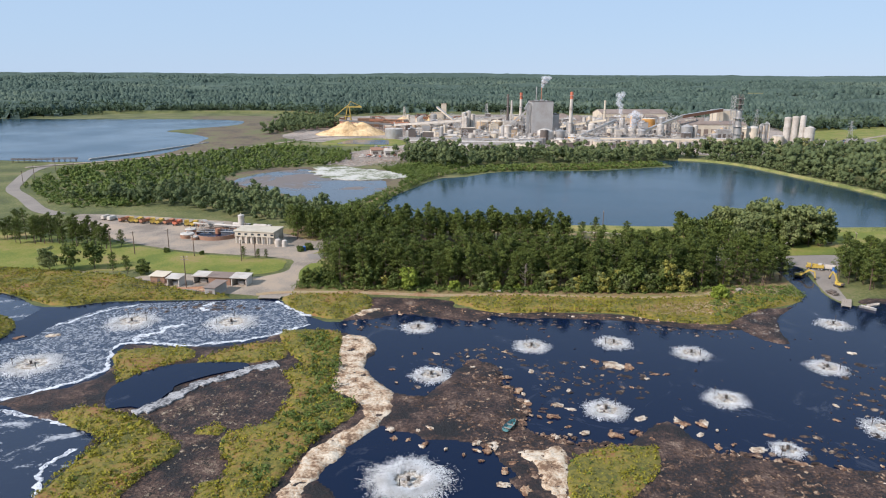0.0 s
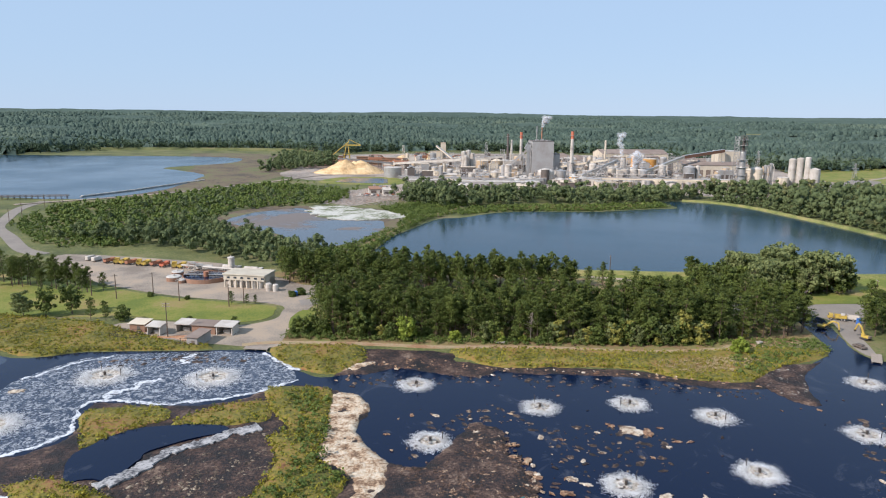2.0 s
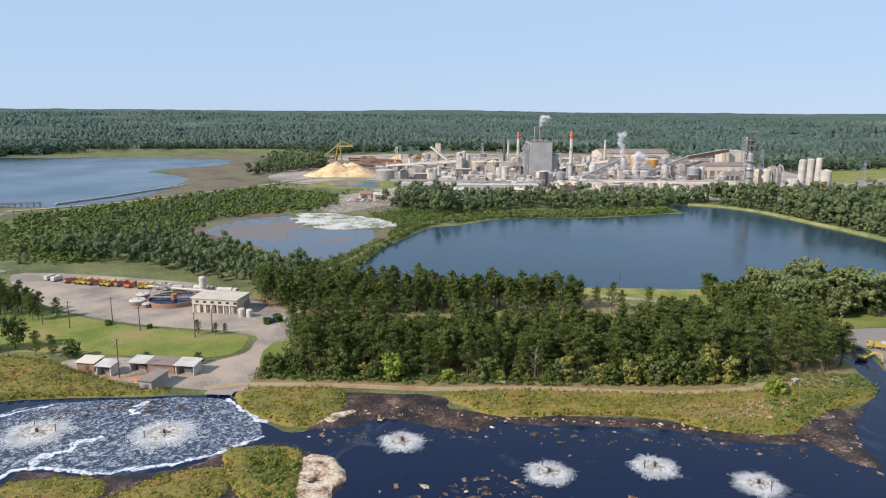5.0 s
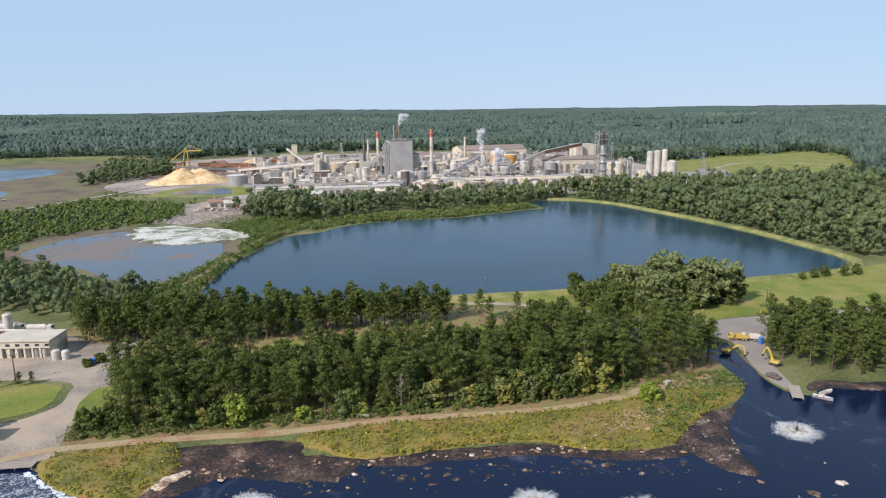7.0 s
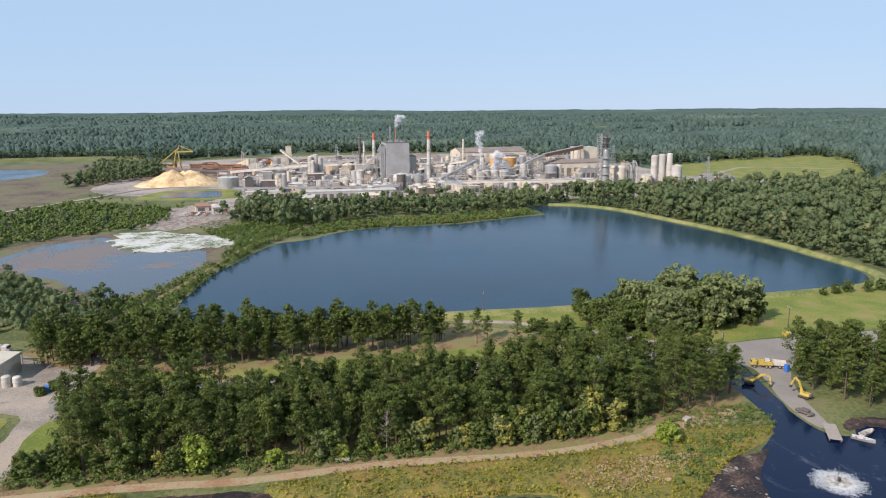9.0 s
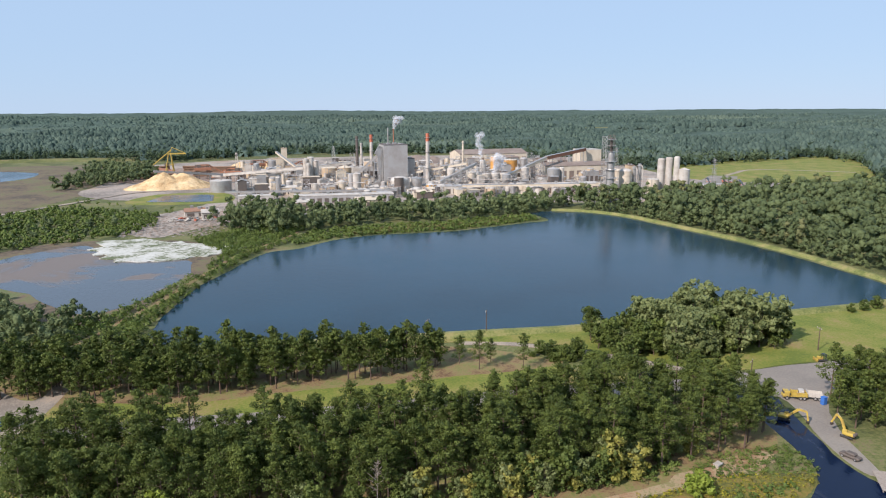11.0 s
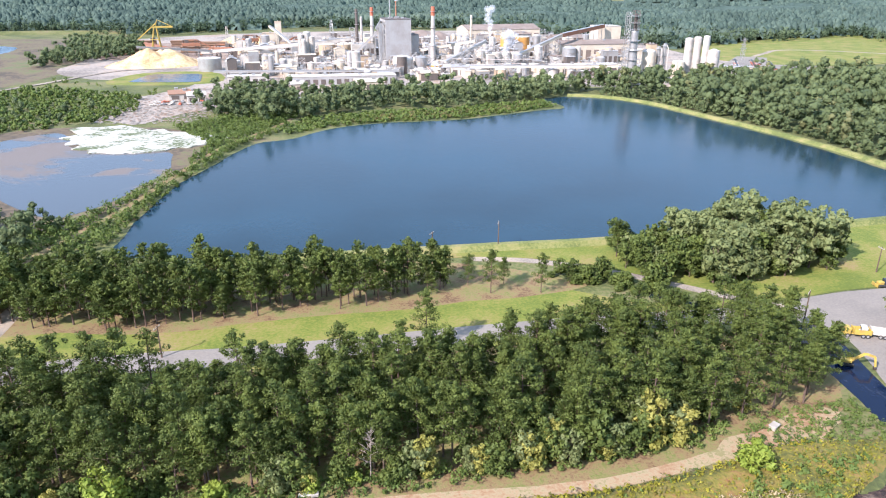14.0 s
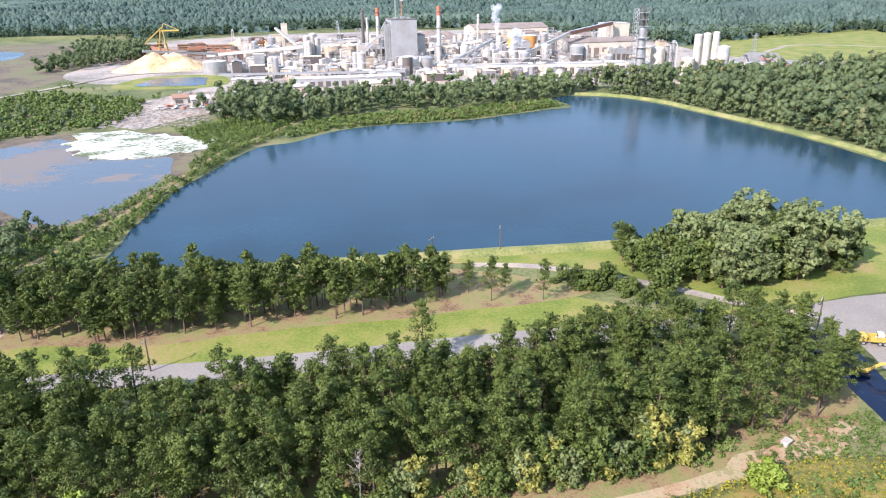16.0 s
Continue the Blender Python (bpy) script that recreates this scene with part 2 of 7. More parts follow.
def box(bm, x, y, z, sx, sy, sz, rz=0.0, bevel=0.0, rx=0.0, ry=0.0):
    """A box whose base centre is x, y, z."""
    r = bmesh.ops.create_cube(bm, size=1.0, matrix=Matrix.Translation((x, y, z)) @ Euler((rx, ry, rz)).to_matrix().to_4x4()
                              @ Matrix.Translation((0, 0, sz / 2)) @ Matrix.Diagonal((sx, sy, sz, 1)))
    if bevel:
        es = list({e for v in r["verts"] for e in v.link_edges})
        bmesh.ops.bevel(bm, geom=es, offset=bevel, segments=1, affect="EDGES")


def cyl(bm, x, y, z, r, h, r2=None, n=20):
    bmesh.ops.create_cone(bm, cap_ends=True, segments=n, radius1=r, radius2=r if r2 is None else r2, depth=h,
                          matrix=Matrix.Translation((x, y, z + h / 2)))


def rod(bm, a, b, r, n=8):
    a, b = Vector(a), Vector(b)
    d = b - a
    if d.length < 1e-4:
        return
    m = Matrix.Translation((a + b) / 2) @ d.to_track_quat("Z", "Y").to_matrix().to_4x4()
    bmesh.ops.create_cone(bm, cap_ends=True, segments=n, radius1=r, radius2=r, depth=d.length, matrix=m)


def beam(bm, a, b, w, h):
    """A straight box from a to b."""
    a, b = Vector(a), Vector(b)
    d = b - a
    m = Matrix.Translation((a + b) / 2) @ d.to_track_quat("Y", "Z").to_matrix().to_4x4() @ Matrix.Diagonal((w, d.length, h, 1))
    bmesh.ops.create_cube(bm, size=1.0, matrix=m)


# ---- ground to the horizon ----
def vnoise(x, y, seed=0):
    """Smooth value noise on numpy arrays, 0 to 1."""
    xi, yi = np.floor(x).astype(np.int64), np.floor(y).astype(np.int64)
    fx, fy = x - xi, y - yi
    fx, fy = fx * fx * (3 - 2 * fx), fy * fy * (3 - 2 * fy)

    def h(a, b):
        n = (a * 374761393 + b * 668265263 + seed * 974634777) & 0x7FFFFFFF
        n = ((n ^ (n >> 13)) * 1274126177) & 0x7FFFFFFF
        return ((n ^ (n >> 16)) & 0xFFFF) / 65535.0

    return (h(xi, yi) * (1 - fx) + h(xi + 1, yi) * fx) * (1 - fy) + (h(xi, yi + 1) * (1 - fx) + h(xi + 1, yi + 1) * fx) * fy


def rise(x, y):
    r = np.hypot(x, y - 100)
    s = np.clip((r - 1700) / 3100, 0, 1)
    return s * s * (3 - 2 * s) * (36 + 14 * vnoise(x / 900, y / 900, 3)) + np.clip((r - 1500) / 800, 0, 1) * 5 * vnoise(x / 350, y / 350, 5)


def polar(a0, a1, na, r0, r1, nr):
    a = np.radians(np.linspace(a0, a1, na))
    r = np.exp(np.linspace(math.log(r0), math.log(r1), nr))
    A, R = np.meshgrid(a, r)
    i = (np.arange(nr - 1)[:, None] * na + np.arange(na - 1)[None, :]).ravel()
    return R * np.sin(A), 100 + R * np.cos(A), np.c_[i, i + 1, i + na + 1, i + na][:, ::-1]


gx, gy, gq = polar(-180, 180, 181, 5, 4780, 70)
tagged(new("ground", np_mesh("ground", np.c_[gx.ravel(), gy.ravel(), (rise(gx, gy) - 0.05).ravel()], gq, M["ground"], True)),
       "flat green and brown land reaching the wooded horizon", "ground", kind="structure")

# ---- lagoon, ponds, land areas ----
LAGOON = [(-320, -90), (320, -90), (300, 236), (158, 237), (142, 243), (134, 236), (128, 241), (130, 256), (136, 282), (132, 291), (127, 291),
          (124, 272), (122, 257), (118, 243), (107, 233), (99, 223), (94, 212), (93, 203), (88, 205), (83, 216), (70, 214), (61, 218), (52, 224),
          (38, 226), (25, 224), (10, 224), (-5, 230), (-22, 232), (-39, 217), (-47, 220), (-57, 228), (-64, 238), (-94, 236), (-118, 234),
          (-138, 228), (-161, 242), (-188, 238), (-300, 240)]
sheet("lagoon_water", LAGOON, 0.05, M["lagoon"], "black still waste water of an aeration lagoon", 4, 0.8, 7, "water")
POND = [(-47, 376), (-42, 364), (8, 358), (52, 357), (112, 355), (192, 356), (258, 369), (266, 420), (262, 478), (250, 535), (236, 590), (217, 618), (195, 630),
        (176, 622), (180, 590), (155, 580), (104, 560), (63, 558), (30, 548), (6, 524), (-12, 515), (-24, 487), (-41, 434)]
sheet("pond_water", POND, 0.08, M["pond"], "wide blue-grey settling pond ringed by a grass dike", 5, 1.2, 15, "water")
POND_L = [(-154, 489), (-150, 529), (-125, 559), (-109, 548), (-99, 517), (-54, 505), (-50, 457), (-65, 416), (-81, 411), (-118, 453)]
SP = M["shallow"]
bank = SP.ramp(SP.noise(0.016, 5, 0.6, warp=0.8), [(0.47, 0.0), (0.53, 1.0)])
SP.color(SP.mix(bank, (0.07, 0.085, 0.1), (0.17, 0.14, 0.12)))
SP.rough(SP.mix(bank, (0.15,) * 3, (0.5,) * 3))
sheet("brown_flat", [(-172, 482), (-165, 540), (-125, 575), (-60, 560), (-36, 520), (-36, 455), (-60, 398), (-88, 398), (-125, 440)], 0.03, M["brownflat"],
      "brown mud and dead reeds round a shallow pond", 6, 4, 20)
sheet("shallow_pond", POND_L, 0.08, M["shallow"], "shallow pond with grey sediment showing through", 6, 3, 15, "water")
sheet("white_sediment_bank", [(-111, 570), (-81, 566), (-35, 540), (-32, 525), (-49, 508), (-82, 506), (-103, 530)], 0.5, M["white_sediment"],
      "white lime sediment bank beside the shallow pond", 9, 9, 9, depth=0.8)
LAKE = [(-520, 590), (-388, 601), (-326, 592), (-294, 605), (-271, 670), (-276, 779), (-306, 846), (-364, 906), (-307, 1005), (-355, 1106), (-599, 1100), (-1000, 1060), (-1100, 700)]
sheet("lake_flat", [(-292, 600), (-225, 700), (-190, 860), (-200, 1000), (-230, 1180), (-420, 1190), (-400, 1100), (-330, 900), (-300, 700)], 0.02, M["brownflat"],
      "brown drawn-down lake bed", 6, 8, 40)
sheet("lake_water", LAKE, 0.08, M["pond"], "pale lake reflecting the sky", 6, 6, 30, "water")
sheet("gravel_yard", [(-203, 379), (-119, 363), (-100, 348), (-83, 336), (-66, 322), (-63, 342), (-58, 345), (-60, 309), (-63, 298), (-58, 293), (-61, 270), (-60, 248),
                      (-62, 241), (-77, 243), (-98, 248), (-123, 262), (-106, 267), (-80, 264), (-70, 270), (-68, 280), (-74, 292), (-118, 302), (-159, 322), (-190, 350)],
      0.06, M["gravel"], "pale gravel service yard with worn tracks", 4, 0.6, 6)
sheet("lawn", [(-225, 337), (-202, 332), (-160, 318), (-117, 299), (-76, 290), (-71, 281), (-73, 271), (-86, 267), (-125, 271), (-160, 272), (-205, 285)],
      0.03, M["lawn"], "mown green lawn beside the yard", 4, 0.8, 8)
sheet("lawn_strip", [(-66, 302), (-59, 318), (-8, 320), (35, 325), (60, 326), (80, 320), (102, 306), (128, 303), (126, 289), (60, 290), (-20, 289), (-58, 291)],
      0.03, M["lawn"], "mown green verge along the access road", 4, 0.8, 8)
sheet("levee_lawn", [(20, 352), (50, 353), (110, 351), (192, 352), (262, 364), (300, 366), (300, 300), (215, 306), (166, 305), (128, 304), (110, 322), (80, 342)],
      0.03, M["lawn"], "mown grass slope below the pond dike", 4, 0.8, 8)
sheet("pine_floor", [(-62, 247), (-35, 246), (-8, 244.5), (20, 245.2), (50, 243.3), (65, 243.3), (86, 246.5), (118, 256), (124, 288), (60, 291), (-20, 290), (-62, 288)], 0.04, M["straw"],
      "rust-brown pine straw under the trees", 4, 1.5, 6)
sheet("pine_floor", [(-80, 321), (-46, 316), (-20, 311.5), (0, 314), (42, 314.5), (84, 318), (84, 326), (50, 345), (0, 350), (-80, 356)], 0.04, M["straw"],
      "rust-brown pine straw under the tree row", 4, 1.5, 6)
ribbon("access_road", [(-64, 294), (-50, 298), (-24, 298.5), (-5, 297.5), (26, 297.5), (46, 298), (74, 298), (102, 297), (130, 295)], 8.5, 0.09, M["asphalt"],
       "grey asphalt access road between grass verges")
ribbon("dirt_road", [(-72, 243), (-61, 246), (-35, 246), (-8, 244), (20, 245), (50, 243), (65, 243), (84, 246), (97, 251), (108, 254)], 2.8, 0.1, M["dirt"],
       "orange-brown dirt track along the lagoon", wild=0.25)
sheet("dirt_clearing", [(84, 246), (88, 250), (97, 252), (108, 256), (115, 254), (107, 247.5), (98, 241.5), (90, 241)], 0.11, M["dirt"], "bare orange dirt clearing at the wood's end", 5, 1.5, 5)
ribbon("gravel_path", [(60, 345), (76, 341), (86, 336), (100, 327), (112, 317), (126, 304), (134, 298)], 3.2, 0.1, M["gravel"], "pale gravel path up to the dike")
ribbon("ditch_water", [(103, 311), (107, 307.5), (113, 301.5)], 2.6, 0.12, M["lagoon"], "dark water in a narrow ditch", "water", 0.3)
ribbon("dike_track", [(-70, 362), (-62, 385), (-53, 410), (-45, 442), (-34, 485), (-26, 510), (-7, 546), (5, 576)], 2.6, 1.0, M["straw"], "dirt track on the pond dike", wild=0.2)
sheet("equipment_yard", [(130, 298), (149, 303), (180, 304), (225, 303), (222, 296), (200, 288), (166, 287), (150, 279), (139, 262), (133, 243), (129, 243), (131, 258), (138, 280), (133, 288)],
      0.07, M["asphalt"], "grey asphalt equipment yard with tyre marks", 4, 0.5, 6)
ribbon("country_road", [(-215, 378), (-233, 390), (-262, 425), (-288, 455), (-305, 490), (-325, 540), (-330, 580)], 8, 0.1, M["asphalt"], "dark asphalt country road curving past the lake")
ribbon("levee_road", [(-340, 556), (-318, 578), (-257, 640), (-190, 754), (-150, 830), (-90, 840)], 5, 0.5, M["gravel"], "pale levee road", "road")
sheet("mill_ground", [(-205, 840), (-200, 960), (-220, 1150), (-60, 1260), (200, 1280), (460, 1180), (430, 900), (470, 800), (420, 690), (300, 660), (170, 690), (98, 700), (14, 660), (-54, 620), (-85, 575), (-120, 640), (-75, 740), (-160, 780)],
      0.05, M["plantground"], "pale dusty ground of the paper mill", 5, 5, 30)
sheet("far_field", [(440, 800), (430, 860), (470, 960), (560, 1060), (700, 1100), (830, 1080), (760, 930), (660, 820), (580, 770), (500, 770)], 0.3, M["lawn"], "light green mown field behind the mill", 5, 8, 40)

ribbon("field_road", [(486, 850), (520, 880), (556, 908), (600, 900), (660, 850)], 6, 0.35, M["gravel"], "pale road across the mown field")
sheet("car_park", [(398, 770), (470, 856), (494, 838), (424, 735), (396, 735)], 0.4, M["asphalt"], "grey asphalt car park beside the field", 1)

# ---- woods out to the horizon ----
EDGE = [(-60, 1300), (-40, 1180), (-27, 1330), (-16, 1290), (-9, 1180), (0, 1290), (12, 1260), (20, 1120), (25, 1020), (28, 980), (32, 1090), (36, 1180), (39, 1290), (41.5, 1180), (43, 850), (44, 720), (60, 640)]


def far_woods():
    """The closed canopy to the horizon, and single crowns standing out of its nearer part."""
    na, nr = 420, 180
    x, y, q = polar(-60, 60, na, 600, 4780, nr)
    ang, rad = np.degrees(np.arctan2(x, y - 100)), np.hypot(x, y - 100)
    start = np.interp(ang, *zip(*EDGE)) * (0.97 + 0.06 * vnoise(ang * 2, ang * 0 + 3, 9))
    step = rad * 0.0116
    h = np.clip((rad - start) / step, 0, 1) * (5 + 5 * vnoise(x / 31, y / 31, 2) + 6 * vnoise(x / 140, y / 140, 4))
    h = np.where(clearing(x, y) & (rad > start + 120), 0.6, h)
    keep = (rad >= start - step).ravel()[q].all(1)
    z = rise(x, y) - 0.2 + h
    me = np_mesh("woods", np.c_[x.ravel(), y.ravel(), z.ravel()], q[keep], M["hazed_foliage_far"])
    tagged(new("far_woods", me), "dense woodland stretching to the horizon, its green tinted blue for haze", "woods", kind="stuff")
    r = np.random.default_rng(6)
    n = 28000
    ang = r.uniform(-44, 56, n)
    rad = np.interp(ang, *zip(*EDGE)) * 1.01 + 2300 * r.random(n) ** 1.25
    x, y = rad * np.sin(np.radians(ang)), 100 + rad * np.cos(np.radians(ang))
    ok = ~clearing(x, y)
    x, y, rad = x[ok], y[ok], rad[ok]
    n = len(x)
    stand_h = 8 + 12 * vnoise(x / 150, y / 110, 4) + 5 * vnoise(x / 420, y / 260, 12)
    top = stand_h * (0.75 + 0.45 * r.random(n))
    w = (3.0 + 3.2 * r.random(n)) * (1 + (rad - 700) / 2600)
    ground = rise(x, y)
    k = np.arange(5) * math.tau / 5
    turn = r.random((n, 1)) * math.tau
    V = np.empty((n, 11, 3))
    for j, (rr, zz) in enumerate(((1.0, 0.35), (0.72, 0.75))):
        wob = w[:, None] * rr * (0.75 + 0.5 * r.random((n, 5)))
        V[:, j * 5:j * 5 + 5, 0] = x[:, None] + np.cos(k + turn + j * 0.6) * wob
        V[:, j * 5:j * 5 + 5, 1] = y[:, None] + np.sin(k + turn + j * 0.6) * wob
        V[:, j * 5:j * 5 + 5, 2] = ground[:, None] + top[:, None] * (zz + 0.14 * (r.random((n, 5)) - 0.5))
    V[:, 10] = np.c_[x + r.normal(size=n), y + r.normal(size=n), ground + top]
    f = []
    for i in range(5):
        j = (i + 1) % 5
        f += [(i, j, 5 + i), (j, 5 + j, 5 + i), (5 + i, 5 + j, 10)]
    F = (np.arange(n)[:, None, None] * 11 + np.array(f)).reshape(-1, 3)
    tagged(new("woods_canopy", np_mesh("woods_canopy", V.reshape(-1, 3), F, M["hazed_foliage_far"])), "uneven tree crowns of the far woods, tinted blue for haze", "woods", kind="stuff")


def clearing(x, y):
    return vnoise(x / 300, y / 120, 21) > 0.83


far_woods()

# ---- trees ----
M["pine"] = foliage("pine_needles", (0.027, 0.045, 0.009), (0.135, 0.168, 0.034), 0.22, 0.22)
M["leaf"] = foliage("broad_leaves", (0.045, 0.07, 0.015), (0.125, 0.155, 0.032), 0.3)
M["leaf_pale"] = foliage("pale_leaves", (0.09, 0.12, 0.04), (0.24, 0.265, 0.1), 0.3, 0.3)
M["leaf_lime"] = foliage("lime_leaves", (0.14, 0.19, 0.02), (0.25, 0.3, 0.045), 0.4)
# mixed woods: greens lightened and greyed to carry some haze in the colour
M["woods"] = foliage("mixed_woods", (0.05, 0.078, 0.033), (0.185, 0.225, 0.09), 0.075, 0.25)
M["woods_yellow"] = foliage("yellowing_woods", (0.09, 0.105, 0.04), (0.24, 0.24, 0.1), 0.12, 0.2)
for k in ("woods", "woods_yellow"):
    M[k].bump(M[k].noise(0.8, 5, 0.7), 0.9)
M["reed"] = foliage("marsh_reeds", (0.15, 0.145, 0.013), (0.3, 0.265, 0.028), 0.12)
M["rust"] = foliage("rusty_weeds", (0.12, 0.105, 0.035), (0.17, 0.145, 0.055), 0.2)
M["weed"] = foliage("green_weeds", (0.055, 0.092, 0.018), (0.145, 0.185, 0.04), 0.1)
M["bark"] = worn("pine_bark", (0.13, 0.085, 0.06), (0.07, 0.05, 0.04), 0.95, scale=1.5)
M["deadwood"] = worn("bleached_wood", (0.33, 0.28, 0.23), (0.2, 0.15, 0.12), 0.9, scale=1.5)


def leaves(centres, radii, per, size, seed, shell=0.75, wild=0.7, slim=0.75):
    """Small leaf faces set round many clump centres. radii: (x, y, z) for each."""
    r = np.random.default_rng(seed)
    c, q = np.repeat(np.asarray(centres, float), per, 0), np.repeat(np.asarray(radii, float), per, 0)
    d = r.normal(size=c.shape)
    d /= np.linalg.norm(d, axis=1, keepdims=True)
    p = c + d * q * (shell + (1 - shell) * 1.6 * r.random((len(c), 1)) - 0.15)
    n = d / q + r.normal(size=c.shape) * wild / q.mean()
    n /= np.linalg.norm(n, axis=1, keepdims=True)
    u = np.cross(n, r.normal(size=c.shape))
    u /= np.linalg.norm(u, axis=1, keepdims=True) + 1e-9
    v = np.cross(n, u)
    s = size * (0.6 + 0.8 * r.random((len(c), 1)))
    tri = np.stack([p + u * s, p - u * s * 0.5 + v * s * slim, p - u * s * 0.5 - v * s * slim], 1).reshape(-1, 3)
    return tri


def tris_mesh(name, tri, mat):
    return np_mesh(name, tri, np.arange(len(tri)).reshape(-1, 3), mat)


def trunk_bm(h, r, lean, seed, limbs=()):
    bm = bmesh.new()
    rnd = random.Random(seed)
    rings, prev = 6, None
    for i in range(rings + 1):
        t = i / rings
        rad = r * (1 - 0.8 * t) * (1.25 if i == 0 else 1)
        ox, oy = lean[0] * t * t, lean[1] * t * t
        ring = [bm.verts.new((ox + rad * math.cos(k * math.tau / 7), oy + rad * math.sin(k * math.tau / 7), h * t - (0.3 if i == 0 else 0))) for k in range(7)]
        if prev:
            for k in range(7):
                bm.faces.new((prev[k], prev[(k + 1) % 7], ring[(k + 1) % 7], ring[k]))
        prev = ring
    for a, b, w in limbs:
        a, b = Vector(a), Vector(b)
        m = Matrix.Translation((a + b) / 2) @ (b - a).to_track_quat("Z", "Y").to_matrix().to_4x4()
        bmesh.ops.create_cone(bm, cap_ends=False, segments=4, radius1=w, radius2=w * 0.35, depth=(b - a).length, matrix=m)
    return bm


STORE = Vector((0, -300, -60))


def pine_kind(i, h, spread, low):
    """A loblolly pine: bare lower trunk, limbs with flat tufts, an uneven pointed crown."""
    r = random.Random(100 + i)
    lean = (r.uniform(-0.5, 0.5), r.uniform(-0.5, 0.5))
    limbs, cs, rs = [], [], []
    n = 25
    for k in range(n):
        t = low + (1 - low) * (k / (n - 1)) ** 0.85
        a = k * 2.4 + r.uniform(-0.6, 0.6)
        u = (t - low) / (1.0 - low)
        prof = (0.62 + 0.38 * min(1, u / 0.22)) * (1.06 - max(0, u - 0.1) ** 1.6 * 0.86)
        ln = spread * prof * r.uniform(0.45, 1.2)
        base = Vector((lean[0] * t * t, lean[1] * t * t, h * t * 0.96))
        tip = base + Vector((math.cos(a) * ln, math.sin(a) * ln, ln * r.uniform(0.05, 0.45)))
        limbs.append((base, tip, 0.07 * (1.3 - t)))
        for s in (0.5, 1.0):
            q = base.lerp(tip, s) + Vector((r.uniform(-.35, .35), r.uniform(-.35, .35), r.uniform(0, .4)))
            cs.append(q)
            w = r.uniform(0.75, 1.2) * (0.55 + 0.5 * prof)
            rs.append((w * 1.1, w * 1.1, w * 0.82))
    for z in (0.93, 1.0):
        cs.append(Vector((lean[0], lean[1], h * z)))
        rs.append((0.55, 0.55, 0.7))
    ob = thing("pine_tree", *STORE, 0, "dark green pine tree with a bare lower trunk", "tree", "pine trees")
    part("trunk", trunk_bm(h, h * 0.0135, lean, i, limbs), M["bark"], ob, "grey-brown trunk and limbs")
    part("crown", tris_mesh("crown", leaves(cs, rs, 50, 0.275, i, 0.66, 0.4, 0.5), M["pine"]), None, ob)
    return ob


def broad_kind(i, h, spread, mat, label, name="broadleaf_tree", per=32, low=0.3, group="broadleaf trees", size=0.31):
    r = random.Random(300 + i)
    lean = (r.uniform(-0.6, 0.6), r.uniform(-0.6, 0.6))
    limbs, cs, rs = [], [], []
    for k in range(46):
        z = r.uniform(low, 1.0)
        w = spread * math.sqrt(max(0.05, 1 - ((z - (low + 0.36)) / 0.72) ** 2))
        a, d = r.uniform(0, math.tau), math.sqrt(r.random()) * w
        q = Vector((math.cos(a) * d + lean[0] * z, math.sin(a) * d + lean[1] * z, z * h * r.uniform(0.9, 1.03)))
        cs.append(q)
        s = r.uniform(0.16, 0.3) * spread + 0.35
        rs.append((s, s, s * 0.8))
        if k % 3 == 0:
            limbs.append((Vector((lean[0] * z * 0.3, lean[1] * z * 0.3, h * z * 0.45)), q, h * 0.007))
    ob = thing(name, *STORE, 0, label, "bush" if name == "bush" else "tree", group)
    part("trunk", trunk_bm(h * 0.85, h * 0.016, lean, i, limbs), M["bark"], ob, "brown trunk and limbs")
    part("crown", tris_mesh("crown", leaves(cs, rs, per, size * spread / 3.0 + 0.12, i, 0.72, 0.36), mat), None, ob)
    return ob


def bare_kind(h, seed):
    r = random.Random(seed)
    limbs = []
    for k in range(26):
        t = r.uniform(0.3, 0.95)
        a, ln = r.uniform(0, math.tau), (1.15 - t) * h * 0.33
        b = Vector((0, 0, h * t))
        q = b + Vector((math.cos(a) * ln, math.sin(a) * ln, ln * r.uniform(0.4, 1.0)))
        limbs.append((b, q, 0.06))
        for _ in range(2):
            m = b.lerp(q, r.uniform(0.4, 0.9))
            limbs.append((m, m + Vector((r.uniform(-.9, .9), r.uniform(-.9, .9), r.uniform(0.2, 1.0))), 0.03))
    ob = thing("dead_tree", *STORE, 0, "bare grey dead tree with thin branches", "tree", "dead trees")
    part("trunk", trunk_bm(h, h * 0.014, (0.4, 0.2), seed, limbs), M["deadwood"], ob)
    return ob


PINES = [pine_kind(i, h, s, lo) for i, (h, s, lo) in enumerate([(15.5, 3.6, .26), (14.0, 3.3, .3), (16.5, 3.8, .3), (13.0, 3.2, .18), (15.0, 3.2, .36), (16.0, 3.9, .22), (12.0, 3.0, .16)])]
LEAFY = [broad_kind(i, h, s, M["leaf"], "full green broadleaf tree", low=lo) for i, (h, s, lo) in enumerate([(11, 3.6, .25), (9, 3.2, .2), (13, 4.2, .25), (7, 2.8, .12)])]
PALE = [broad_kind(20 + i, h, s, M["leaf_pale"], "pale grey-green broadleaf tree", low=lo, group="pale broadleaf trees") for i, (h, s, lo) in enumerate([(12, 4.0, .25), (14, 4.4, .3), (9.5, 3.2, .2)])]
LIME = broad_kind(40, 8.5, 3.4, M["leaf_lime"], "bright lime-green broadleaf tree at the wood's edge", low=.15, group="")
M["leaf_yellow"] = foliage("yellow_leaves", (0.16, 0.165, 0.028), (0.36, 0.33, 0.08), 0.4, 0.25)
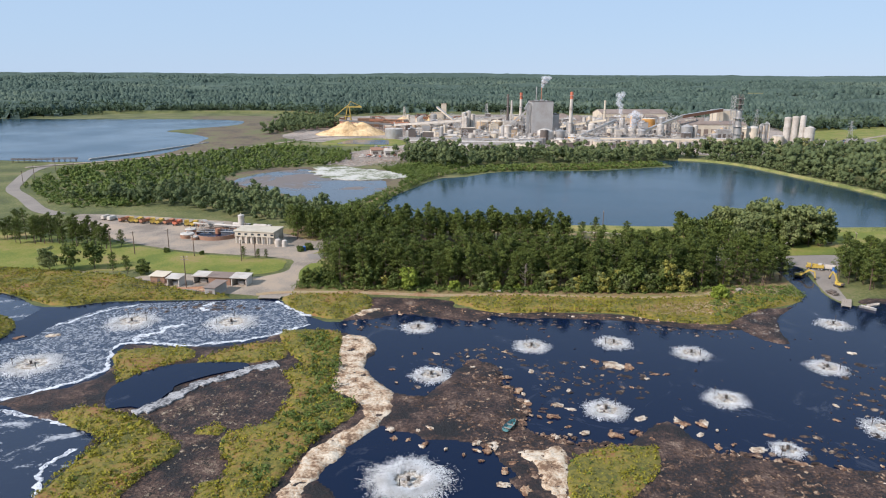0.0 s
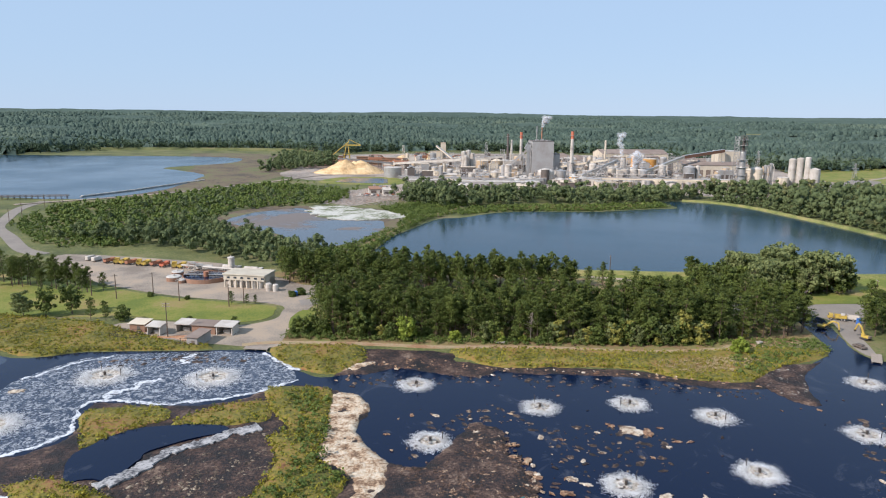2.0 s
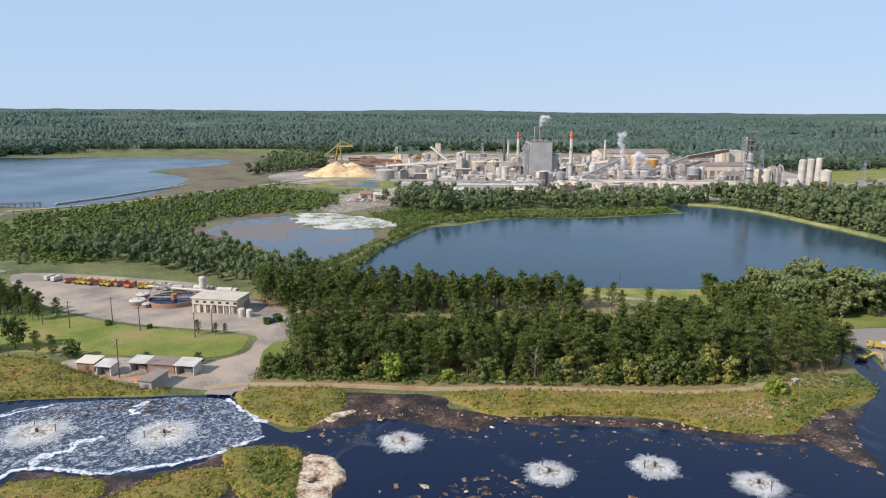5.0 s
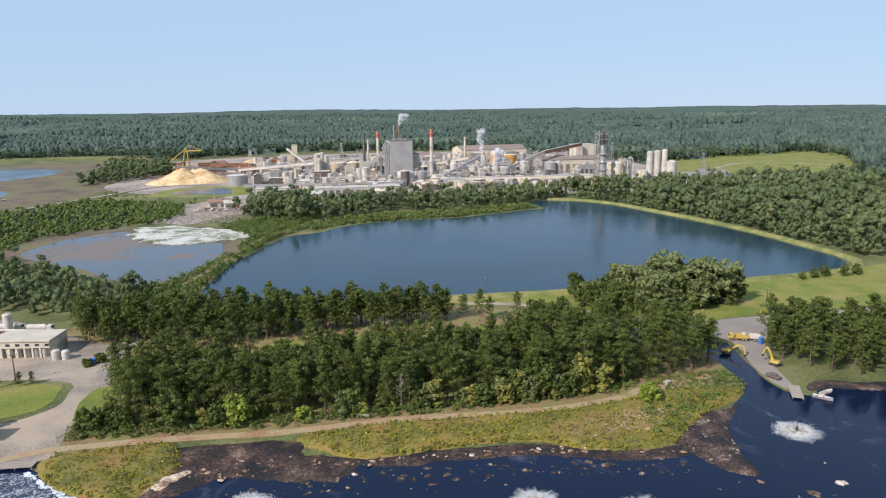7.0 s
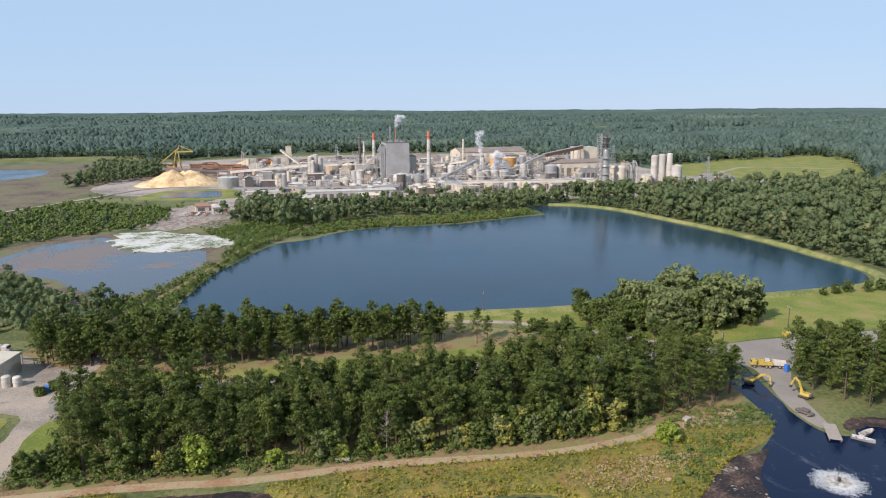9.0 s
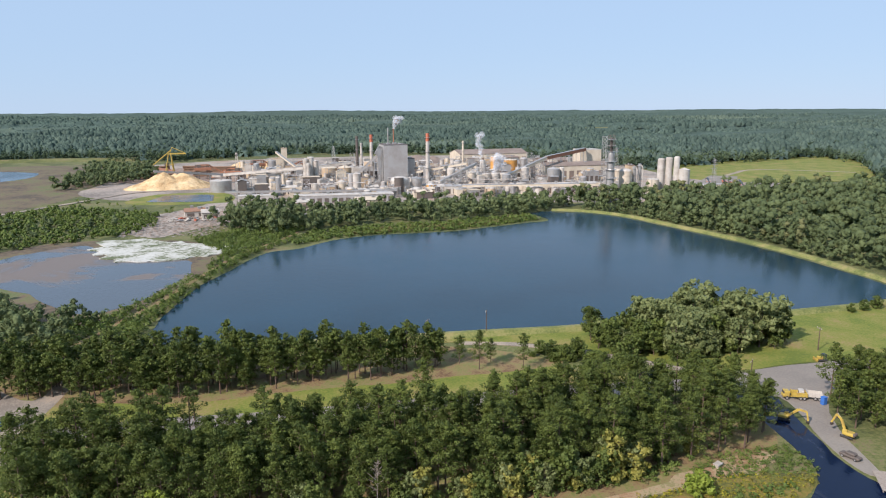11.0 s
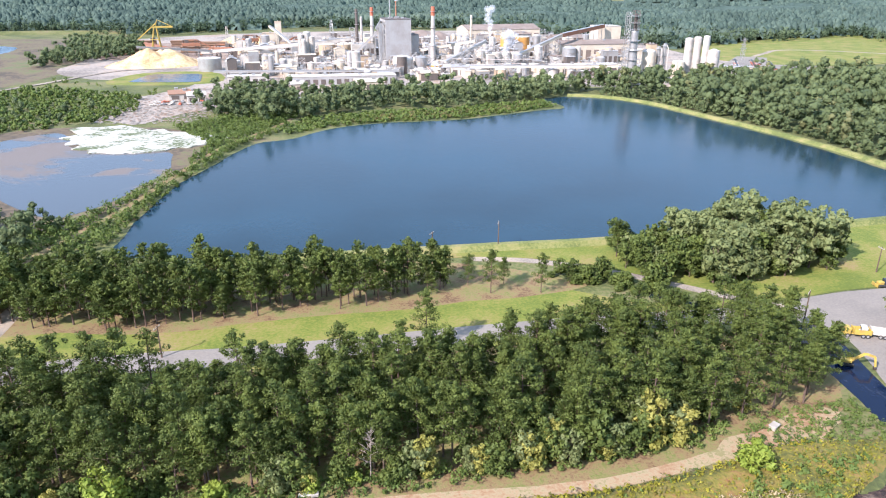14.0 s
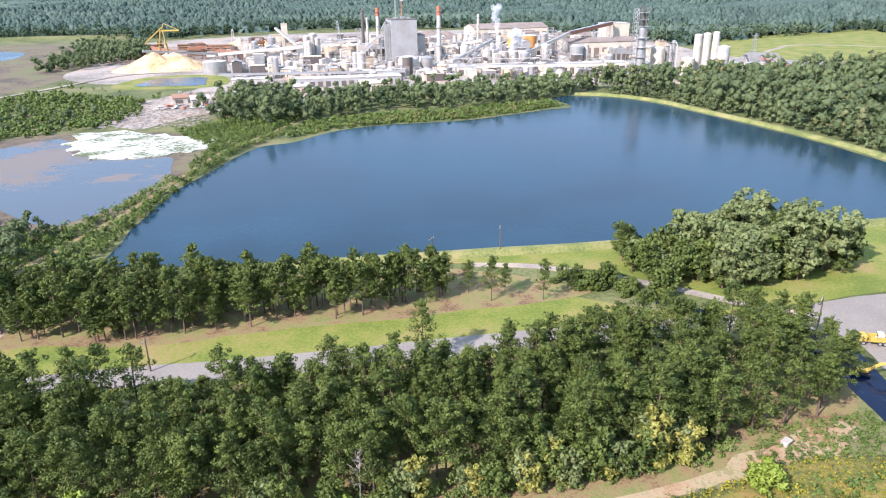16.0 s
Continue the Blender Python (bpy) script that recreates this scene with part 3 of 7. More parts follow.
YELLOW = [broad_kind(45 + i, h, s, M["leaf_yellow"], "yellow-green thin-leaved tree at the wood's edge", low=.12, group="yellowing trees", per=30) for i, (h, s) in enumerate([(9.5, 2.6), (7.5, 2.3)])]
BUSH = [broad_kind(50 + i, h, s, m, t, "bush", low=0.02, group="bushes") for i, (h, s, m, t) in enumerate([(3.2, 2.0, M["leaf"], "rounded dark green bush in grass"), (4.2, 2.3, M["leaf_lime"], "bright green bush beside the dirt track"), (2.4, 1.6, M["leaf"], "small dark green bush in grass")])]
DEAD = bare_kind(9, 77)
used = set()


def plant_tree(kind, x, y, s=1.0, rz=0.0, z=0.0):
    if kind.name in used:
        ob = copy_thing(kind, pose(x, y, z, 0, 0, rz))
    else:
        ob = kind
        used.add(kind.name)
        ob.matrix_basis = pose(x, y, z, 0, 0, rz)
    ob.scale = (s, s, s)
    return ob


def grove(kinds, poly, spacing, seed, lo=0.8, hi=1.12, skip=0.0):
    r = random.Random(seed)
    for x, y in scatter(poly, spacing, seed):
        k = r.choice(kinds)
        if r.random() < skip:
            continue
        plant_tree(k, float(x), float(y), r.uniform(lo, hi), r.uniform(0, 360))


def mesh_tris(me):
    """A mesh's corners as triangles, in numpy."""
    me.calc_loop_triangles()
    co = np.empty(len(me.vertices) * 3, np.float32)
    me.vertices.foreach_get("co", co)
    idx = np.empty(len(me.loop_triangles) * 3, np.int32)
    me.loop_triangles.foreach_get("vertices", idx)
    return co.reshape(-1, 3)[idx]


def stand(name, kinds, poly, spacing, seed, lo, hi, label):
    """Trees too many to count, joined into one mesh of crowns and one of trunks."""
    r = np.random.default_rng(seed)
    trees = [[mesh_tris(c.data) for c in sorted(k.children, key=lambda o: o.name[:1])] for k in kinds]
    sets = ([], [])
    for x, y in scatter(poly, spacing, seed):
        pair, s, a = trees[r.integers(len(trees))], r.uniform(lo, hi), r.uniform(0, math.tau)
        m = np.array([[math.cos(a), math.sin(a), 0], [-math.sin(a), math.cos(a), 0], [0, 0, 1]]) * s
        for tri, out in zip(pair, sets):
            if out is sets[0]:
                tri = tri.reshape(-1, 3, 3)[r.random(len(tri) // 3) < 0.5].reshape(-1, 3, 3)
                tri = (tri.mean(1, keepdims=True) + (tri - tri.mean(1, keepdims=True)) * 1.55).reshape(-1, 3)
            out.append(tri @ m + (x, y, 0))
    ob = tagged(new(name), label, "trees", kind="stuff")
    part("crowns", tris_mesh("crowns", np.concatenate(sets[0]), M["pine"]), None, ob)
    part("trunks", tris_mesh("trunks", np.concatenate(sets[1]), M["bark"]), None, ob)


grove(PINES, [(-47, 255.5), (-15, 251.5), (36, 251.5), (84, 251.5), (84, 289), (62, 281), (48, 277.5), (-10, 277.5), (-30, 280), (-56, 281)], 4.5, 1, 0.8, 1.1, 0.0)
grove(PINES[:3] + PINES[4:6], [(85, 253), (104, 255.5), (117, 257), (124, 270), (123, 283), (112, 290), (85, 289)], 5.5, 71, 0.82, 1.05)
stand("pine_row", PINES, [(-78, 323), (-52, 319), (-28, 315), (0, 316), (22, 317), (50, 321.5), (52, 330), (8, 333), (-45, 340), (-84, 346)], 4.1, 2, 0.72, 0.98, "row of dark green pines on straw ground")
for x, y, s in ((61, 320, 0.8), (66, 325, 0.6), (74.5, 318, 0.72), (56, 326, .7), (39, 293, 0.95), (84, 323, 0.45), (45, 322, 0.62), (50, 327, 0.75)):
    plant_tree(PINES[0 if s > .7 else 3], x, y, s, x * 7)
stand("pine_stand", PINES, [(141, 266), (150, 280), (166, 285), (200, 278), (250, 268), (240, 236), (200, 234), (166, 243), (147, 249)], 5.4, 3, 0.7, 0.98, "stand of dark green pines beside the equipment yard")
grove(LEAFY[:3] + PINES[3:4] + PALE[:1], [(100, 334), (105, 325), (121, 314), (127, 318), (122, 340), (110, 345)], 4.6, 4, 0.6, 0.95)
grove(PALE + PALE[:2] + LEAFY[:1], [(124, 314), (143, 313), (160, 318), (168, 326), (160, 342), (124, 345)], 5.0, 44, 0.85, 1.25)
grove(LEAFY[:3], [(143, 312.5), (160, 317), (172, 322), (170, 330), (158, 324), (142, 318)], 4.6, 45, 0.55, 0.85)
grove(PINES, [(-215, 318), (-185, 308), (-150, 303), (-148, 309), (-180, 317), (-212, 328)], 4.6, 5, 0.6, 0.9)
grove(LEAFY + BUSH, [(-57, 252), (-15, 249.5), (36, 249), (86, 249), (86, 252), (36, 253), (-15, 254), (-57, 257)], 3.3, 6, 0.45, 0.8, 0.25)
grove(LEAFY[:2] + LEAFY[3:] + BUSH[:1], [(-60, 253), (-47, 253), (-46, 262), (-58, 262)], 4.2, 7, 0.4, 0.65)
sheet("wood_end_lawn", [(-61, 262), (-46, 258), (-46, 276), (-61, 284)], 0.14, M["lawn"], "mown grass at the wood's end", 4, 0.8, 6)
grove([BUSH[0], BUSH[2], LEAFY[3]], [(84, 324), (100, 312), (112, 312), (104, 320), (90, 330), (78, 330)], 2.9, 8, 0.6, 1.1)
for x, y, s in ((-40, 281, 1.05), (-34, 279, 1.1), (-29, 282, 1.0), (-23, 279.5, 1.08), (-18, 281.5, 1.0), (-36, 272, 1.05), (-26, 270, 1.0)):
    plant_tree(PINES[2 if x % 2 else 5], x, y, s, x * 17 % 360)
plant_tree(LIME, -19, 250.5, 0.95)
plant_tree(BUSH[1], 88, 241.5, 1.15)
for k, x, y, s in ((0, 32, 250.5, .8), (1, 50, 248.5, .95), (0, 55, 251, .8), (0, 73, 251, 1.1), (1, 79, 250.5, 1.0), (1, 64, 249, .7), (1, -28, 252, .6), (1, 12, 250, .6), (1, 41, 249.5, .75), (0, 96, 258, .7)):
    plant_tree(YELLOW[k], x, y, s, x * 31 % 360)
plant_tree(DEAD, 22.5, 251.5, 1.1)
plant_tree(DEAD, 8, 255, 0.9, 120)
plant_tree(DEAD, -5, 264, 1.15, 200)
for k, x, y, s in ((PALE[2], 57, 249, .7), (PALE[0], 66, 250, .6), (PALE[2], 70, 257, .8), (PALE[1], 79, 252, .55), (PALE[0], 53, 254, .65), (LEAFY[3], 44, 249, .8), (PALE[2], 92, 258, .6), (PALE[2], 40, 250, .5), (PALE[2], 49, 250, .75), (PALE[0], 73, 254, .75), (LEAFY[1], 63, 252, .9), (PALE[2], 7, 250, .7), (PALE[1], 30, 250, .5), (PINES[6], -6, 253, 0.55), (LEAFY[3], 88, 256, .7),
                   (LEAFY[0], -152, 271, .95), (LEAFY[2], -144, 274, .85), (PALE[0], -159, 269, .8), (PINES[3], -134, 268, .62), (PINES[6], -128, 267, .6), (LEAFY[3], -122, 267, .8),
                   (PINES[6], -165, 275, .5), (PINES[3], -90, 290, .42), (PINES[6], -84, 290, .36), (PINES[3], -81, 291, .3), (LEAFY[3], -96, 262, .5), (LEAFY[3], -80, 262, .5), (BUSH[2], -89, 261, .7),
                   (BUSH[2], -126, 300, .7), (BUSH[2], -110, 297, .6), (LEAFY[3], 225, 350, .6), (LEAFY[3], 232, 352, .7), (LEAFY[1], 240, 350, .6), (LEAFY[3], 248, 351, .7), (LEAFY[3], 218, 349, .5),
                   (BUSH[0], -66, 306, .9), (BUSH[2], -69, 303, .9), (LEAFY[3], 150, 276, .5), (PINES[3], -250, 352, .6), (PINES[6], -240, 340, .6)):
    plant_tree(k, x, y, s, x * 13 % 360)


# ---- joined vegetation that nobody could count ----
def crowns(name, poly, spacing, seed, h, w, per, size, mat, label, category="woods", extra=None, low=0.35, lobes=5, solid=False):
    """One mesh of many tree or shrub crowns, each of several leafy lobes, standing in a polygon."""
    r = np.random.default_rng(seed)
    p = scatter(poly, spacing, seed)
    if extra is not None:
        p = p[~inside(p, extra)]
    n = len(p)
    if not n:
        return
    grow = r.random(n) ** 1.3
    hh, ww = h * (0.55 + 0.75 * grow), w * (0.6 + 0.6 * grow) * (0.85 + 0.3 * r.random(n))
    base = np.repeat(np.c_[p, hh * (low + 1) / 2], lobes, 0)
    H, W = np.repeat(hh, lobes), np.repeat(ww, lobes)
    a, d = r.random(n * lobes) * math.tau, np.sqrt(r.random(n * lobes))
    off = np.c_[np.cos(a) * d * W * 0.6, np.sin(a) * d * W * 0.6, (r.random(n * lobes) - 0.45) * H * (1 - low) * 0.75]
    c = base + off
    q = np.c_[W * 0.62, W * 0.62, np.minimum(W * 0.55, H * 0.4)] * (0.75 + 0.5 * r.random((n * lobes, 1))) * (0.8 if solid else 1)
    tri = leaves(c, q, per, size, seed, 0.78 if solid else 0.85, 0.62 if solid else 0.26)
    if not solid:
        tagged(new(name, tris_mesh(name, tri, mat)), label, category, kind="stuff")
        return
    # a lumpy leafy mass inside each lobe
    m, sides = len(c), 7
    V = np.empty((m, 3 * sides + 1, 3))
    k = np.arange(sides) * math.tau / sides + r.random((m, 1)) * math.tau
    for j, (rr, zz) in enumerate(((0.8, -0.6), (1.0, 0.1), (0.66, 0.72))):
        wob = 0.64 * rr * (0.65 + 0.6 * r.random((m, sides)))
        V[:, j * sides:(j + 1) * sides] = np.stack([np.cos(k + j * 0.45) * wob * q[:, :1], np.sin(k + j * 0.45) * wob * q[:, 1:2],
                                                    (zz * 0.66 + 0.45 * (r.random((m, sides)) - 0.5)) * q[:, 2:]], 2) + c[:, None]
    V[:, -1] = c + q * (0, 0, 0.66)
    f = []
    for i in range(sides):
        j = (i + 1) % sides
        for b in (0, sides):
            f += [(b + i, b + j, b + sides + i), (b + j, b + sides + j, b + sides + i)]
        f.append((2 * sides + i, 2 * sides + j, 3 * sides))
    F = (np.arange(m)[:, None, None] * (3 * sides + 1) + np.array(f)).reshape(-1, 3)
    V = V.reshape(-1, 3)
    F = np.concatenate([F, len(V) + np.arange(len(tri)).reshape(-1, 3)])
    tagged(new(name, np_mesh(name, np.concatenate([V, tri]), F, mat)), label, category, kind="stuff")


POND_WOODS = [(206, 660), (240, 668), (330, 655), (430, 668), (500, 680), (560, 620), (520, 520), (420, 410), (300, 372), (280, 380), (276, 430), (272, 500), (256, 560), (240, 615)]
crowns("pond_woods", POND_WOODS, 9.4, 11, 18, 5.6, 13, 1.0, M["woods"], "dense broadleaf wood behind the pond dike", lobes=8, low=0.2, solid=True)
crowns("pond_woods", POND_WOODS, 24, 111, 17, 4.8, 20, 0.8, M["woods_yellow"], "yellowing trees scattered in the broadleaf wood", lobes=6, low=0.15, solid=True)
crowns("pond_wood_edge", [(222, 632), (246, 594), (262, 540), (274, 480), (279, 425), (283, 383), (289, 383), (286, 430), (280, 500), (268, 556), (250, 606), (230, 645)], 4.8, 112, 7, 3.0, 18, 0.65, M["woods"],
       "lower trees along the pond dike", lobes=4, low=0.0, solid=True)
crowns("dike_thicket", [(-76, 360), (-51, 368), (-44, 410), (-37, 450), (-21, 505), (0, 545), (10, 590), (-30, 600), (-60, 560), (-36, 520), (-40, 470), (-62, 410), (-80, 385)], 2.9, 12, 3.3, 1.9, 12, 0.4,
       M["weed"], "shrubs and weeds along the pond dike", "shrubs", low=0.1,
       extra=[(-71.6, 362), (-63.6, 385), (-54.6, 410), (-46.6, 442), (-35.6, 485), (-27.6, 511), (-8.6, 547), (4, 577), (7, 575), (-5.4, 545), (-24.4, 509), (-32.4, 485), (-43.4, 442), (-51.4, 410), (-60.4, 385), (-68.4, 362)])
crowns("mill_belt", [(-55, 610), (10, 575), (60, 600), (110, 600), (170, 615), (205, 640), (200, 672), (150, 660), (90, 668), (30, 640), (-30, 650)], 6.6, 13, 12, 4.4, 24, 0.75, M["woods"],
       "belt of trees between the mill and the pond", low=0.1, solid=True)
crowns("gap_trees", [(168, 628), (200, 642), (226, 652), (222, 674), (176, 664)], 6.0, 113, 10, 3.8, 24, 0.75, M["woods"], "trees where the tree belt meets the dike wood", low=0.1, solid=True)
crowns("brown_reeds", [(30, 556), (63, 565), (104, 567), (155, 588), (172, 600), (110, 586), (60, 580)], 3.0, 114, 1.8, 1.8, 8, 0.6, M["rust"], "brown dead reeds among the green", "reeds", low=0.0, lobes=2)
crowns("pond_reeds", [(-2, 530), (30, 552), (63, 561), (104, 563), (155, 584), (176, 592), (172, 615), (110, 598), (60, 592), (12, 580)], 3.2, 14, 2.2, 2.2, 8, 0.7, M["weed"],
       "green reeds at the pond's far edge", "reeds", low=0.0, lobes=3)
crowns("shrubland", [(-305, 540), (-257, 620), (-185, 730), (-100, 680), (-95, 600), (-120, 575), (-165, 545), (-182, 480), (-178, 430), (-193, 395), (-245, 440)], 5.4, 15, 3.8, 3.0, 12, 0.68, M["weed"],
       "bright green shrubland beside the lake levee", "shrubs", low=0.05, lobes=3, solid=True)
crowns("shrubland_trees", [(-250, 560), (-200, 640), (-150, 660), (-110, 610), (-165, 550), (-190, 480), (-230, 470)], 15, 115, 7.5, 3.4, 30, 0.55, M["woods"], "darker small trees standing in the shrubland", low=0.05, lobes=4, solid=True)
crowns("yard_woods", [(-240, 420), (-166, 400), (-118, 372), (-90, 352), (-66, 354), (-70, 378), (-66, 395), (-90, 398), (-125, 432), (-160, 470), (-185, 470), (-200, 440)], 6.0, 16, 10, 3.6, 34, 0.5, M["woods"],
       "wood edge behind the service yard", low=0.1, solid=True)
crowns("scrub", [(-300, 520), (-250, 450), (-200, 470), (-182, 478), (-178, 400), (-215, 395), (-240, 410), (-290, 470)], 4.4, 101, 2.6, 2.2, 11, 0.6, M["weed"], "green scrub beside the country road", "shrubs", low=0.0, lobes=3)
crowns("pond_scrub", [(-190, 478), (-160, 440), (-120, 405), (-85, 385), (-62, 395), (-60, 402), (-88, 402), (-124, 442), (-168, 486), (-168, 540), (-185, 530)], 4.2, 102, 3.0, 2.2, 12, 0.55, M["weed"], "green scrub round the shallow pond", "shrubs", low=0.0, lobes=3)
crowns("mill_scrub", [(-190, 770), (-100, 700), (-92, 620), (-112, 600), (-118, 650), (-90, 690), (-170, 760)], 5, 103, 3.4, 2.4, 12, 0.6, M["weed"], "shrubs at the mill's edge", "shrubs", low=0.0, lobes=3)
crowns("back_trees", [(-45, 590), (-10, 560), (10, 580), (5, 640), (-30, 660), (-45, 640)], 7.5, 104, 16, 4.6, 26, 0.75, M["woods"], "tall dark trees beside the mill's back lot", low=0.1, solid=True)
crowns("lake_wood", [(-205, 880), (-150, 960), (-190, 1100), (-260, 1120), (-245, 960), (-235, 860)], 8.5, 17, 13, 5, 16, 1.0, M["woods"], "tree belt between the lake and the mill", low=0.1, solid=True)
crowns("wood_edge_brush", [(-60, 250), (-15, 247.2), (36, 246.8), (84, 248), (96, 256), (86, 254), (36, 252), (-15, 253), (-60, 256)], 1.7, 95, 1.7, 1.3, 18, 0.24, M["weed"], "green brush along the wood's edge", "shrubs", low=0.0, lobes=3)
crowns("wood_edge_rust", [(-60, 249.5), (-15, 247), (36, 246.5), (84, 247.5), (84, 250), (36, 249), (-15, 250), (-60, 253)], 3.4, 96, 1.0, 1.0, 9, 0.3, M["rust"], "rust-brown weeds along the wood's edge", "weeds", low=0.0, lobes=2)
crowns("wood_floor_brush", [(-58, 256), (36, 254), (86, 254), (118, 264), (120, 284), (60, 288), (-20, 286), (-58, 284)], 4.2, 97, 1.8, 1.5, 10, 0.42, M["weed"], "low brush under the pines", "shrubs", low=0.0, lobes=2)
crowns("verge_weeds", [(98, 256), (122, 258), (120, 245), (104, 236), (90, 240), (86, 246)], 1.5, 18, 0.9, 1.2, 14, 0.2, M["weed"], "low green weeds beside the channel", "weeds", low=0.0, lobes=3)
crowns("marsh_weeds", [(-205, 277), (-130, 266), (-118, 258), (-97, 246), (-94, 238), (-118, 236), (-138, 230), (-161, 243), (-205, 245)], 2.6, 19, 0.8, 1.5, 8, 0.42, M["reed"], "yellow-green marsh weeds on the bank", "weeds", low=0.0, lobes=2)


def front_trees(n, reach, seed, bias, per, size, name, label, mat):
    """Tree crowns standing out of the far woods, denser towards their near edge."""
    r = np.random.default_rng(seed)
    ang = np.radians(r.uniform(-42, 56, n))
    start = np.interp(np.degrees(ang), *zip(*EDGE))
    rad = start * 0.97 + r.random(n) ** bias * reach
    x, y = rad * np.sin(ang), 100 + rad * np.cos(ang)
    h = 9 + 9 * r.random(n)
    c = np.c_[x, y, h * 0.62 + rise(x, y)]
    c = np.repeat(c, 3, 0) + r.normal(size=(3 * n, 3)) * (1.9, 1.9, 2.2)
    q = np.repeat(np.c_[h * 0.25, h * 0.25, h * 0.34], 3, 0)
    tagged(new(name, tris_mesh(name, leaves(c, q, per, size, seed, 0.85, 0.5), mat)), label, "woods", kind="stuff")


front_trees(4000, 300, 5, 1.4, 10, 1.5, "woods_edge", "ragged edge of the far woods behind mill and lake, faintly tinted for haze", M["hazed_foliage_mid"])

# ---- the lagoon: mud, islands, foam, aerators ----
def foam_water(name, lo, hi, scale):
    """Black water with streaky white foam lying on it in parts."""
    m = Mat(name, 0.1)
    a = m.noise(scale, 9, 0.68, warp=1.6)
    b = m.noise(scale * 6, 6, 0.7, warp=0.8)
    f = m.ramp(m.mix(0.35, a, b), [(lo, 0.0), (hi, 1.0)])
    m.color(m.mix(f, (0.008, 0.014, 0.035), (0.62, 0.64, 0.66)))
    m.rough(m.mix(f, (0.07,) * 3, (0.9,) * 3))
    return m.bump(b, 0.05)


M["foam_basin"] = foam_water("foamy_water", 0.485, 0.67, 0.5)
M["foam_thin"] = foam_water("streaked_water", 0.53, 0.68, 0.1)
M["foam_grey"] = mottled("grey_foam", [(0.36, (0.06, 0.06, 0.065)), (0.5, (0.24, 0.235, 0.23)), (0.64, (0.4, 0.39, 0.38))], 0.3, 1.2, 0.8, 0.05)
M["foam_edge"] = foam_water("foam_edge", 0.4, 0.52, 0.5)
M["foam"] = mottled("white_foam", [(0.34, (0.4, 0.38, 0.36)), (0.45, (0.72, 0.71, 0.69)), (0.6, (0.85, 0.85, 0.84))], 0.25, 1.6, 0.8, 0.1)
M["spray"] = mottled("white_spray", [(0.35, (0.5, 0.49, 0.47)), (0.65, (0.78, 0.78, 0.77))], 0.3, 2.0, 0.6, 0.02)
M["brown_froth"] = mottled("brown_froth", [(0.36, (0.17, 0.135, 0.1)), (0.46, (0.34, 0.29, 0.23)), (0.56, (0.52, 0.48, 0.41)), (0.66, (0.68, 0.66, 0.62))], 1.2, 5.0, 0.8, 0.05)
M["metal_dark"] = worn("dark_steel", (0.06, 0.055, 0.05), (0.12, 0.07, 0.04), 0.55, 0.4, 1.5)
M["float_grey"] = worn("grey_fibreglass", (0.35, 0.34, 0.32), (0.15, 0.12, 0.1), 0.6, 0.0, 1.5)
M["rock_brown"] = mottled("tan_scum_slab", [(0.36, (0.07, 0.035, 0.02)), (0.47, (0.19, 0.1, 0.055)), (0.56, (0.3, 0.18, 0.1)), (0.66, (0.42, 0.31, 0.2))], 0.5, 2.5, 0.85, 0.1)
M["rock_pale"] = mottled("pale_scum_slab", [(0.36, (0.16, 0.1, 0.065)), (0.46, (0.34, 0.26, 0.18)), (0.56, (0.5, 0.42, 0.32)), (0.66, (0.6, 0.54, 0.45))], 0.5, 2.5, 0.85, 0.1)

sheet("foam_basin", [(-185, 190), (-132, 196), (-125, 212), (-118, 225), (-108, 232), (-77, 236), (-61, 234), (-48, 216), (-54, 207), (-64, 200), (-79, 196), (-94, 198), (-99, 195),
                     (-94, 178), (-101, 169), (-110, 162), (-135, 152), (-185, 150)], 0.07, M["foam_basin"], "foam-covered aeration basin water", 5, 1.0, 5, "water")
sheet("streaked_water", [(-180, 148), (-131, 152), (-108, 157), (-93, 152), (-81, 146), (-79, 135), (-80, 124), (-93, 100), (-180, 90)], 0.07, M["foam_thin"], "dark water with swirling white foam streaks", 5, 1, 5, "water")
sheet("streaked_water", [(-220, 238), (-181, 240), (-159, 238), (-140, 228), (-138, 219), (-142, 213), (-170, 208), (-220, 212)], 0.07, M["foam_thin"], "dark side basin with thin foam streaks", 5, 1, 5, "water")


